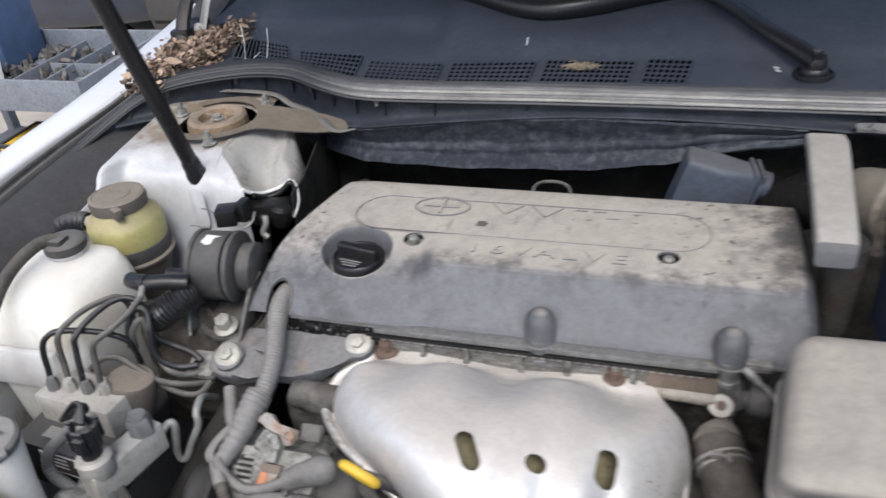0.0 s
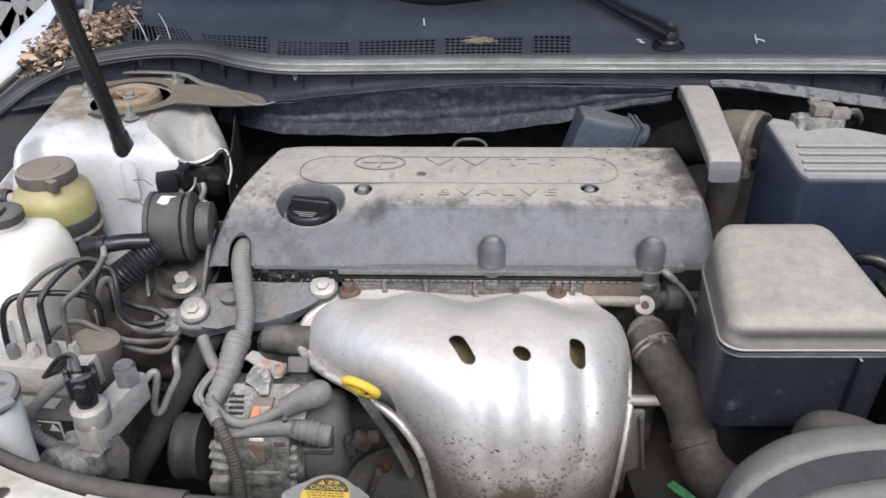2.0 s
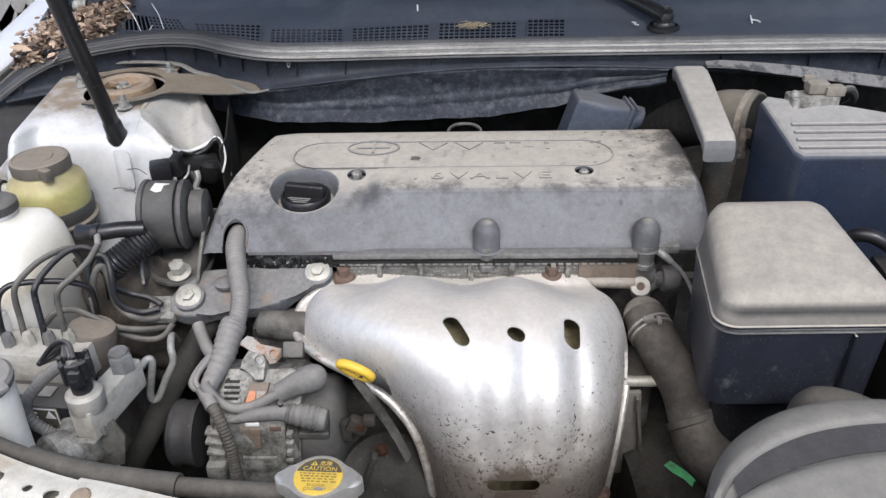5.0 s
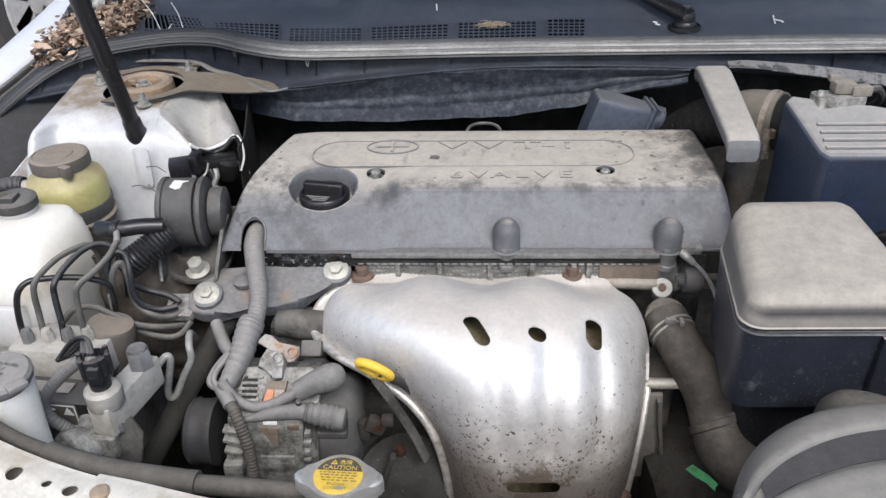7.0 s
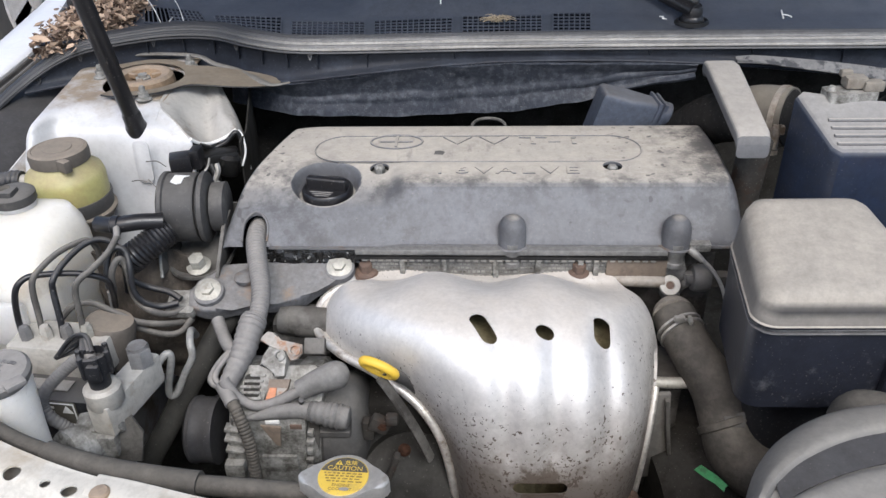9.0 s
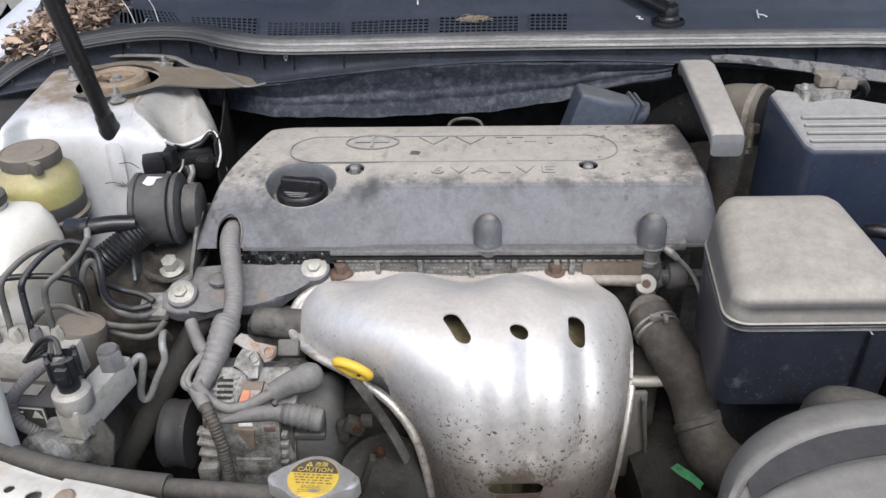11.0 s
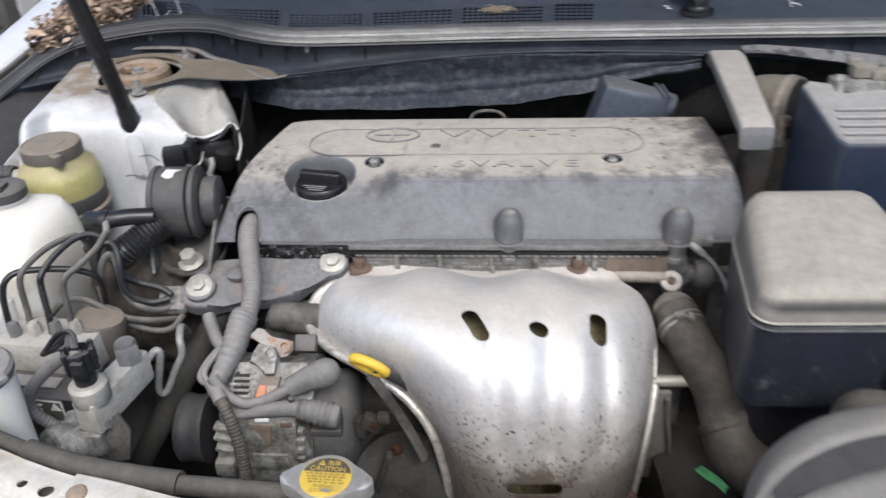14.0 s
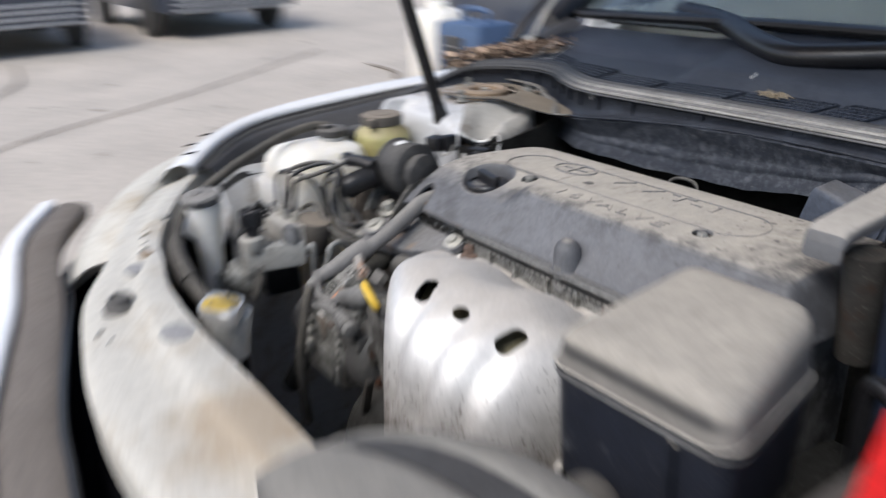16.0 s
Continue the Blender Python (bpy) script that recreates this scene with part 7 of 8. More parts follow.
part("bundle_pipe", tube([(-0.379, 0.185, 0.83), (-0.379, 0.191, 0.85), (-0.376, 0.198, 0.862), (-0.369, 0.203, 0.866), (-0.362, 0.203, 0.86), (-0.358, 0.195, 0.845), (-0.358, 0.19, 0.825), (-0.351, 0.19, 0.81), (-0.338, 0.196, 0.8), (-0.321, 0.202, 0.8)], 0.0033, 10, 7), "black_plastic", abs_u, "dusty pipe in the bundle")
part("bundle_pipe", tube([(-0.377, 0.188, 0.825), (-0.374, 0.188, 0.845), (-0.369, 0.195, 0.856), (-0.364, 0.198, 0.853), (-0.362, 0.196, 0.835), (-0.363, 0.198, 0.81), (-0.346, 0.189, 0.8), (-0.331, 0.197, 0.79), (-0.315, 0.209, 0.79)], 0.0033, 10, 7), "pipe_dusty", abs_u, "dusty pipe in the bundle")
part("bundle_pipe", tube([(-0.371, 0.21, 0.83), (-0.364, 0.21, 0.82), (-0.353, 0.215, 0.81), (-0.334, 0.214, 0.805), (-0.321, 0.209, 0.8)], 0.0033, 10, 7), "black_plastic", abs_u, "dusty pipe in the bundle")
part("bundle_pipe", tube([(-0.431, 0.175, 0.8), (-0.419, 0.182, 0.81), (-0.402, 0.187, 0.81), (-0.379, 0.184, 0.8), (-0.358, 0.183, 0.79), (-0.336, 0.193, 0.78), (-0.319, 0.211, 0.77)], 0.0033, 10, 7), "pipe_dusty", abs_u, "dusty pipe in the bundle")
part("bundle_pipe", tube([(-0.384, 0.189, 0.79), (-0.366, 0.188, 0.78), (-0.34, 0.189, 0.77), (-0.322, 0.193, 0.77), (-0.311, 0.203, 0.78)], 0.0033, 10, 7), "pipe_dusty", abs_u, "dusty pipe in the bundle")
part("bundle_pipe", tube([(-0.384, 0.193, 0.82), (-0.386, 0.195, 0.8), (-0.388, 0.199, 0.78), (-0.397, 0.199, 0.77)], 0.003, 10, 7), "loom", abs_u, "dusty pipe in the bundle")

duct2 = thing("convoluted_hose", (-0.35, 0.25, 0.76), "black corrugated hose behind the brake pipes", "hose")
part("hose_body", tube([(-0.375, 0.224, 0.835), (-0.361, 0.226, 0.845), (-0.347, 0.236, 0.853), (-0.335, 0.250, 0.858)], 0.0150, 20, 10, ridge=0.05, pitch=0.0030), "black_clean", duct2)
vac_hose = thing("vacuum_hose", (-0.36, 0.26, 0.85), "black rubber hose running to the engine mount", "hose")
part("hose_body", tube([(-0.401, 0.238, 0.872), (-0.379, 0.231, 0.875), (-0.358, 0.237, 0.875), (-0.336, 0.244, 0.872)], 0.0085, 10, 7), "black_clean", vac_hose)
part("hose_band", lathe([(0.0088, -0.004), (0.0098, -0.003), (0.0098, 0.003), (0.0088, 0.004)], (-0.379, 0.231, 0.875), (1, 0, 0), n=18), "black_clean", vac_hose)

bv = thing("brake_valve", (-0.335, 0.085, 0.68), "pale grey cast valve block with plugs and a pipe", "valve")
part("valve_body", box((-0.334, 0.088, 0.783), (0.078, 0.022, 0.032), 0.0018, Matrix.Rotation(radians(76), 4, "Z")), "pale_grey", bv, "pale cast metal block")
part("boss", lathe([(0.0145, 0), (0.016, 0.002), (0.016, 0.018), (0.013, 0.021)], (-0.341, 0.064, 0.793), n=24), "pale_grey", bv)
con = part("connector", lathe([(0.009, 0.0), (0.0095, 0.014), (0.0125, 0.016), (0.0125, 0.034), (0.010, 0.035), (0.009, 0.028)], (-0.341, 0.064, 0.812), (-0.02, 0.08, 1), n=16), "black_plastic", bv, "black electrical connector")
for a in range(6):
    part("connector_rib", box((-0.341 + 0.0125 * math.cos(a * 1.05), 0.066 + 0.0125 * math.sin(a * 1.05), 0.838), (0.004, 0.004, 0.022), 0.0008, Matrix.Rotation(a * 1.05, 4, "Z")), "black_plastic", con)
part("connector_tab", box((-0.336, 0.052, 0.836), (0.010, 0.005, 0.016), 0.001), "black_plastic", con)
part("plug_nut", merge(lathe([(0.0115, 0), (0.0115, 0.016), (0.010, 0.018)], (-0.3255, 0.110, 0.799), n=6), lathe([(0.009, 0.016), (0.0085, 0.021)], (-0.3255, 0.110, 0.799), n=16)), "loom_plain", bv, "grey hexagon plug")
part("valve_pipe", tube([(-0.325, 0.120, 0.776), (-0.316, 0.127, 0.788), (-0.3095, 0.130, 0.7935), (-0.3075, 0.131, 0.787), (-0.314, 0.133, 0.765), (-0.3205, 0.136, 0.745), (-0.3215, 0.138, 0.733), (-0.3150, 0.1395, 0.735), (-0.304, 0.142, 0.757), (-0.2935, 0.145, 0.777), (-0.2945, 0.150, 0.791), (-0.300, 0.170, 0.79), (-0.31, 0.20, 0.76)], 0.0036, 12, 8), "pipe_grey", bv, "bent pale grey pipe")
part("wire", tube([(-0.343, 0.066, 0.838), (-0.352, 0.075, 0.838), (-0.368, 0.078, 0.826), (-0.385, 0.076, 0.812), (-0.397, 0.070, 0.800), (-0.402, 0.066, 0.787), (-0.396, 0.062, 0.775), (-0.385, 0.064, 0.760), (-0.37, 0.06, 0.745)], 0.0055, 12, 8, ridge=0.05, pitch=0.0032), "loom", bv, "grey corrugated wire sheath")
for k in range(4):
    part("loose_wire", tube([(-0.342 - 0.003 * k, 0.068, 0.846), (-0.352 - 0.004 * k, 0.082 + 0.004 * k, 0.852 - 0.004 * k), (-0.372, 0.092 + 0.003 * k, 0.842 - 0.006 * k), (-0.39, 0.088, 0.822)], 0.0022, 8, 6), ("black_plastic", "rubber")[k % 2], bv, "dusty black wire")
part("clamp", merge(lathe([(0.012, 0.020), (0.019, 0.019), (0.021, 0.015), (0.021, -0.016), (0.018, -0.018)], (-0.368, 0.052, 0.750), (-0.45, -0.75, 0.35), n=28), box((-0.352, 0.064, 0.768), (0.046, 0.022, 0.012), 0.003, Matrix.Rotation(radians(-14), 4, "Y") @ Matrix.Rotation(radians(20), 4, "X")), box((-0.350, 0.060, 0.752), (0.030, 0.026, 0.026), 0.006)), "alloy", bv, "grimy cast clamp")
part("clamp_plate", slab([(-0.022, -0.018), (0.012, -0.022), (0.022, 0.004), (0.016, 0.022), (-0.010, 0.012)], 0, 0.003, 0.001, Matrix.Translation((-0.334, 0.058, 0.752)) @ Matrix.Rotation(radians(70), 4, "X") @ Matrix.Rotation(radians(15), 4, "Z")), "alloy_dark", bv, "dark torn plate")
part("clamp_bolt", tube([(-0.379, 0.030, 0.760), (-0.381, 0.027, 0.748), (-0.381, 0.026, 0.732)], [0.006, 0.0055, 0.005], 12), "bolt", bv, "bright bolt end")

lowh = thing("lower_hose", (-0.28, 0.15, 0.55), "thick dark hose slanting down into the engine bay", "hose")
part("hose_body", tube([(-0.272, 0.238, 0.78), (-0.286, 0.225, 0.76), (-0.326, 0.183, 0.70), (-0.350, 0.163, 0.66), (-0.374, 0.145, 0.62), (-0.41, 0.12, 0.54)], 0.0125, 18, 6), "rubber_dark", lowh)

# radiator cap
rc = thing("radiator_filler", (-0.108, -0.057, 0.79), "metal radiator filler neck and cap with a yellow caution label", "radiator filler")
ol = []
for k in range(48):
    a = 2 * math.pi * k / 48
    c, s = math.cos(a), math.sin(a)
    r = 0.0212 + 0.0115 * abs(c) ** 14
    ol.append((r * c, r * s))
tip = Matrix.Translation((-0.108, -0.061, 0.838)) @ Matrix.Rotation(radians(-3), 4, "X") @ Matrix.Rotation(radians(-3), 4, "Z")
part("cap", merge(slab(ol, -0.006, 0.006, 0.003, tip, 3), slab([(0.9 * x, 0.9 * y) for x, y in ol], -0.010, -0.006, 0, tip)), "chrome", rc, "bright metal cap with two ears")
lb = part("label", slab([(0.0178 * math.cos(2 * math.pi * k / 36), 0.0178 * math.sin(2 * math.pi * k / 36)) for k in range(36)], 0.006, 0.0068, 0.0003, tip), "label_yellow", rc, "round yellow caution label")
dark_band = [(0.0171 * math.cos(a), 0.0171 * math.sin(a)) for a in (radians(14 + 152 * k / 24) for k in range(25))]
part("dark_band", slab(dark_band, 0.0066, 0.0070, 0, tip), "band_grime", lb, "dirty dark band on the label")
part("letters", merge(text_mesh("CAUTION", 0.0056, tip @ Matrix.Translation((0, 0.0068, 0.0071)), 0.0001), text_mesh("\u5371\u967a", 0.0046, tip @ Matrix.Translation((0.0035, 0.0120, 0.0071)), 0.0001)), "label_yellow", lb)
part("letters", merge(text_mesh("ENGINE", 0.0036, tip @ Matrix.Translation((0, -0.0090, 0.0069)), 0.0001), text_mesh("COOLANT", 0.0034, tip @ Matrix.Translation((0, -0.0126, 0.0069)), 0.0001)), "print_faded", lb)
tri_ = [(-0.0076, 0.0100), (-0.0024, 0.0100), (-0.005, 0.0146)]
part("warning_triangle", slab(tri_, 0.0070, 0.0072, 0, tip), "label_yellow", lb)
part("warning_mark", slab([(-0.0053, 0.0108), (-0.0047, 0.0108), (-0.0047, 0.0130), (-0.0053, 0.0130)], 0.0072, 0.0073, 0, tip), "print_black", lb)
rng = random.Random(31)
for k in range(4):
    u = -0.0140 + 0.001 * k
    while u < 0.0135 - 0.0012 * k:
        w = rng.uniform(0.0015, 0.0042)
        part("print_bar", slab([(u, -0.0006), (u + w, -0.0006), (u + w, 0.0006), (u, 0.0006)], 0.0067, 0.0069, 0, tip @ Matrix.Translation((0, 0.0022 - 0.0025 * k, 0))), "print_faded", lb)
        u += w + rng.uniform(0.0008, 0.0016)
part("worn_spot", slab([(0.0035 * math.cos(a) + 0.003, 0.0016 * math.sin(a) - 0.0125) for a in (2 * math.pi * k / 12 for k in range(12))], 0.0071, 0.0073, 0, tip), "loom", lb, "worn grey spot")
part("filler_neck", lathe([(0.019, -0.05), (0.020, -0.03), (0.0235, -0.012), (0.0235, -0.006)], (-0.108, -0.056, 0.838), (0, 0.05, 1), n=28), "pale_grey", rc, "pale metal filler neck")
part("overflow_spout", tube([(-0.125, -0.057, 0.822), (-0.112, -0.057, 0.822)], 0.006, 10), "pale_grey", rc)

# bonnet prop
prop = thing("bonnet_prop", (-0.423, 0.422, 0.89), "black bonnet prop rod in a rubber socket", "prop rod")
d = V(-0.002, -0.292, 0.957)
foot = V(-0.423, 0.420, 0.893)
part("rod", tube([foot + d * 0.02, foot + d * 0.14, foot + d * 0.30, foot + d * 0.70], 0.0095, 16, 4), "black_clean", prop, "black steel rod")
part("grip", tube([foot + d * 0.10, foot + d * 0.25, foot + d * 0.40], 0.0098, 16, 4), "black_clean", prop)
part("socket", lathe([(0.0115, -0.005), (0.0130, -0.001), (0.0128, 0.008), (0.0112, 0.013), (0.0108, 0.026), (0.0092, 0.030)], foot, d, n=24), "black_clean", prop, "black rubber socket")

# ---- the other side: fuse box, intake, hoses ----
fuse = thing("fuse_box", (0.28, 0.115, 0.66), "dusty dark fuse box with a domed lid", "fuse box")
FM = Matrix.Translation((0.272, 0.136, -0.001)) @ Matrix.Rotation(radians(1.0), 4, "Z")


def splay(x, y):
    """The box widens towards the front of the car."""
    return x + (0.07 - y) * (0.19 * min(1, max(0, x / 0.02)) - 0.13 * min(1, max(0, -x / 0.02)))


def lid():
    bm = bmesh.new()
    g = []
    for z, gx, r in ((0.876, 0.0010, 0.02), (0.8775, 0.0018, 0.02), (0.8795, 0.0018, 0.02), (0.8805, 0.0004, 0.02), (0.8835, -0.0003, 0.019), (0.889, -0.001, 0.019), (0.900, -0.0022, 0.019), (0.909, -0.0042, 0.018), (0.9150, -0.0080, 0.016), (0.9182, -0.0135, 0.014), (0.9200, -0.022, 0.012), (0.9207, -0.042, 0.006)):
        o = rounded(-0.0515 - gx, -0.066 - gx * (1.0 if gx > -0.004 else 0.45), 0.060 + gx, 0.070 + gx, max(0.003, r + gx * 0.3), 6)
        g.append([bm.verts.new((splay(x, y), y, z + 0.22 * max(0, z - 0.883) + (0.19 * (y - 0.07) + 0.0042) * min(1, max(0, (z - 0.883) / 0.03)))) for x, y in o])
    for a, b in zip(g, g[1:]):
        for k in range(len(a)):
            bm.faces.new((a[k], a[(k + 1) % len(a)], b[(k + 1) % len(a)], b[k]))
    bm.faces.new(g[0])
    bm.faces.new(g[-1])
    bm.transform(FM)
    return bm


part("lid", lid(), "fuse", fuse, "dust-covered black lid")
def splayed(x0, y0, x1, y1, r):
    return [(splay(x, y), y) for x, y in rounded(x0, y0, x1, y1, r, 6)]


part("box_body", slab(splayed(-0.050, -0.062, 0.057, 0.067, 0.02), 0.790, 0.877, 0.0, FM, taper=-0.04), "fuse_side", fuse, "black box below the lid with pale dust splashes")
for z0 in (0.8725, 0.8765):
    part("seam_line", slab(splayed(-0.0530, -0.0678, 0.0614, 0.0718, 0.021), z0, z0 + 0.0012, 0.0, FM), "seal_grey", fuse)
part("lower_body", slab(rounded(-0.036, -0.033, 0.044, 0.062, 0.02), 0.66, 0.793, 0.0, FM, taper=-0.15), "black_plastic", fuse)
part("body_rib", slab([(0.045, -0.0695), (0.047, -0.0695), (0.047, -0.063), (0.045, -0.063)], 0.80, 0.87, 0.0, FM), "fuse", fuse)
bat = thing("battery", (0.44, 0.13, 0.62), "car battery with a red terminal cover", "battery")
part("case", box((0.465, 0.10, 0.75), (0.15, 0.22, 0.22), 0.008), "black_plastic", bat, "black battery case")
part("terminal_cover", slab(rounded(-0.022, -0.065, 0.035, 0.075, 0.012), 0, 0.030, 0.008, Matrix.Translation((0.440, 0.105, 0.868)) @ Matrix.Rotation(radians(18), 4, "Z"), 3), "red", bat, "red plastic terminal cover")
part("cable", tube([(0.41, 0.19, 0.87), (0.38, 0.20, 0.885), (0.365, 0.21, 0.87), (0.36, 0.22, 0.80)], 0.007, 10), "black_clean", bat, "black battery cable")
part("cable", tube([(0.43, 0.05, 0.868), (0.40, 0.02, 0.872), (0.385, 0.01, 0.84)], 0.006, 10), "black_clean", bat)

air = thing("air_cleaner", (0.44, 0.31, 0.72), "dusty black air cleaner box with ribs on its lid", "air cleaner")
ao = [(0.330, 0.288), (0.338, 0.281), (0.61, 0.281), (0.62, 0.29), (0.62, 0.338), (0.56, 0.336), (0.50, 0.334), (0.44, 0.334), (0.395, 0.338), (0.350, 0.356), (0.320, 0.362), (0.311, 0.354)]
slope = Matrix(((1, 0, 0, 0), (0, 1, 0, 0), (0, 0.42, 1, -0.42 * 0.282), (0, 0, 0, 1)))
part("lid", slab(ao, 0.800, 0.930, 0.007, slope, 4), "air_lid", air, "dusty sloping lid")
for k in range(4):
    y = 0.320 - 0.0098 * k
    part("lid_rib", tube([(x, y, 0.9308 + 0.42 * (y - 0.282)) for x in (0.3365 + 0.001 * k, 0.345, 0.45, 0.56, 0.60)], [0.0012, 0.0021, 0.0022, 0.0022, 0.002], 8), "dusty_smooth", air)
part("box_body", slab([(0.345, 0.290), (0.61, 0.290), (0.61, 0.36), (0.335, 0.358)], 0.66, 0.806, 0, None, taper=-0.02), "black_plastic", air, "black lower box")
maf = thing("airflow_sensor", (0.366, 0.357, 0.949), "dusty airflow sensor on the air cleaner", "sensor")
MC = V(0.366, 0.357, 0.961)
part("flange", slab(rounded(-0.026, -0.013, 0.026, 0.013, 0.005, 4), -0.012, 0.004, 0.0015, Matrix.Translation(MC) @ Matrix.Rotation(radians(8), 4, "Z")), "alloy", maf, "dusty pale flange")
for dx in (-0.020, 0.020):
    part("screw", hexbolt(MC + V(dx, 0.14 * dx, 0.004), (0, 0, 1), 0.006, 0.003, 0.0045), "steel", maf)
part("plug", merge(box(MC + V(0.004, 0.004, 0.011), (0.022, 0.018, 0.012), 0.003), box(MC + V(0.020, -0.002, 0.009), (0.020, 0.014, 0.010), 0.002), box(MC + V(-0.004, 0.010, 0.018), (0.012, 0.008, 0.007), 0.002)), "outlet", maf, "grey dusty plug")
part("wire", tube([MC + V(0.028, -0.002, 0.009), MC + V(0.040, 0.002, 0.008), MC + V(0.052, 0.016, -0.008), MC + V(0.060, 0.05, -0.03)], 0.004, 8), "rubber", maf)

tube_in = thing("intake_hose", (0.27, 0.42, 0.85), "dusty rubber intake hose with a steel clamp", "hose")
# near-black colour holds the shade on the hose behind the resonator
part("hose_body", tube([(0.232, 0.53, 0.80), (0.246, 0.515, 0.845), (0.268, 0.48, 0.880), (0.298, 0.444, 0.901), (0.335, 0.412, 0.910)], [0.026, 0.028, 0.030, 0.031, 0.031], 24, 8, ridge=0.03, pitch=0.012), "dark", tube_in)
part("cuff", tube([(0.299, 0.443, 0.9018), (0.307, 0.436, 0.9045), (0.316, 0.428, 0.907), (0.334, 0.413, 0.910)], [0.0325, 0.0338, 0.0340, 0.0340], 24, 6), "cuff_tan", tube_in, "dusty tan end of the hose")
cl_ = part("clamp", lathe([(0.0338, -0.0035), (0.0352, -0.003), (0.0352, 0.003), (0.0338, 0.0035)], (0.326, 0.4195, 0.909), (0.8, -0.65, 0.1), n=36), "tan_metal", tube_in, "steel band clamp")
part("clamp_screw", merge(tube([(0.313, 0.391, 0.912), (0.312, 0.388, 0.884)], 0.0048, 10), box((0.3145, 0.3905, 0.905), (0.014, 0.008, 0.010), 0.0015), lathe([(0.0062, 0), (0.0062, 0.005), (0.004, 0.006)], (0.3125, 0.389, 0.882), (0, -0.1, -1), n=8)), "tan_metal", cl_, "rusty tan clamp screw")
res = thing("resonator", (0.265, 0.40, 0.86), "dusty grey plastic intake resonator box", "resonator")


def reson():
    rows = []
    for y, zt, x0, x1 in ((0.488, 0.946, 0.250, 0.284), (0.485, 0.952, 0.248, 0.286), (0.470, 0.953, 0.248, 0.287), (0.44, 0.9495, 0.2475, 0.286), (0.38, 0.943, 0.2465, 0.283), (0.335, 0.938, 0.2455, 0.281), (0.322, 0.9365, 0.2455, 0.2805), (0.314, 0.932, 0.246, 0.280), (0.311, 0.924, 0.2465, 0.2795)):
        sec = rounded(x0, zt - 0.015, x1, zt, 0.005, 4)
        rows.append([(x, y, z) for x, z in sec])
    bm = bmesh.new()
    g = [[bm.verts.new(p) for p in r] for r in rows]
    for a, b in zip(g, g[1:]):
        for k in range(len(a)):
            bm.faces.new((a[k], a[(k + 1) % len(a)], b[(k + 1) % len(a)], b[k]))
    bm.faces.new(g[0])
    bm.faces.new(g[-1])
    return bm


part("resonator_box", reson(), "dusty_smooth", res, "long slanting box")
part("resonator_neck", lathe([(0.0165, -0.10), (0.0170, -0.05), (0.0174, 0.0)], (0.2795, 0.352, 0.91), (0, -0.1, 1), n=24), "deep_grime", res, "brown-grey neck")
tb = thing("vacuum_canister", (0.17, 0.53, 0.84), "blue-grey plastic canister behind the engine cover", "canister")
part("canister_body", slab([(-0.036, -0.02), (0.0, -0.026), (0.05, -0.016), (0.05, 0.016), (0.0, 0.024), (-0.032, 0.022)], -0.07, 0.020, 0.008, Matrix.Translation((0.166, 0.53, 0.875)) @ Matrix.Rotation(radians(17), 4, "Y") @ Matrix.Rotation(radians(8), 4, "Z"), 3), "canister", tb)
part("canister_collar", merge(*[slab([(-0.002 + dx, -0.021), (0.002 + dx, -0.021), (0.002 + dx, 0.021), (-0.002 + dx, 0.021)], -0.06, 0.0235, 0.001, Matrix.Translation((0.166, 0.53, 0.875)) @ Matrix.Rotation(radians(17), 4, "Y") @ Matrix.Rotation(radians(8), 4, "Z")) for dx in (0.040, 0.048)]), "canister", tb, "double collar")
part("canister_neck", lathe([(0.014, 0), (0.016, 0.003), (0.016, 0.012), (0.013, 0.014)], (0.214, 0.53, 0.868), (1, 0, -0.3), n=20), "canister", tb)

rh = thing("radiator_hose", (0.22, 0.1, 0.62), "dusty thick rubber radiator hose", "hose")
part("hose_body", tube([(0.183, 0.218, 0.778), (0.186, 0.205, 0.774), (0.197, 0.180, 0.760), (0.214, 0.152, 0.740), (0.222, 0.128, 0.718), (0.229, 0.112, 0.700), (0.246, 0.098, 0.686), (0.275, 0.086, 0.680), (0.33, 0.08, 0.680)], [0.0215, 0.022, 0.0225, 0.0235, 0.0245, 0.027, 0.028, 0.027, 0.026], 24, 8), "hose", rh)
for d in (-0.0035, 0.0035):
    part("hose_clamp", lathe([(0.0222, -0.0016), (0.0236, -0.0012), (0.0240, 0.0), (0.0236, 0.0012), (0.0222, 0.0016)], (0.187 + 0.3 * d, 0.200 - 0.8 * d, 0.772 - 0.25 * d), (0.3, -0.8, -0.25), n=28), "steel", rh, "bright wire spring clamp")
part("clamp_ears", merge(box((0.180, 0.186, 0.797), (0.010, 0.005, 0.006), 0.001), box((0.190, 0.184, 0.797), (0.004, 0.010, 0.005), 0.001)), "steel", rh)
part("worn_print", merge(box((0.2235, 0.1105, 0.7350), (0.019, 0.010, 0.0018), 0.0006, Matrix.Rotation(radians(40), 4, "X")), box((0.2310, 0.1150, 0.7385), (0.010, 0.006, 0.0018), 0.0006, Matrix.Rotation(radians(40), 4, "X") @ Matrix.Rotation(radians(20), 4, "Z"))), "rubber", rh, "worn dark printed patch")
part("hose_clamp", lathe([(0.0255, -0.004), (0.0272, -0.003), (0.0272, 0.003), (0.0255, 0.004)], (0.222, 0.127, 0.717), (0.30, -0.72, -0.66), n=28), "hose", rh)
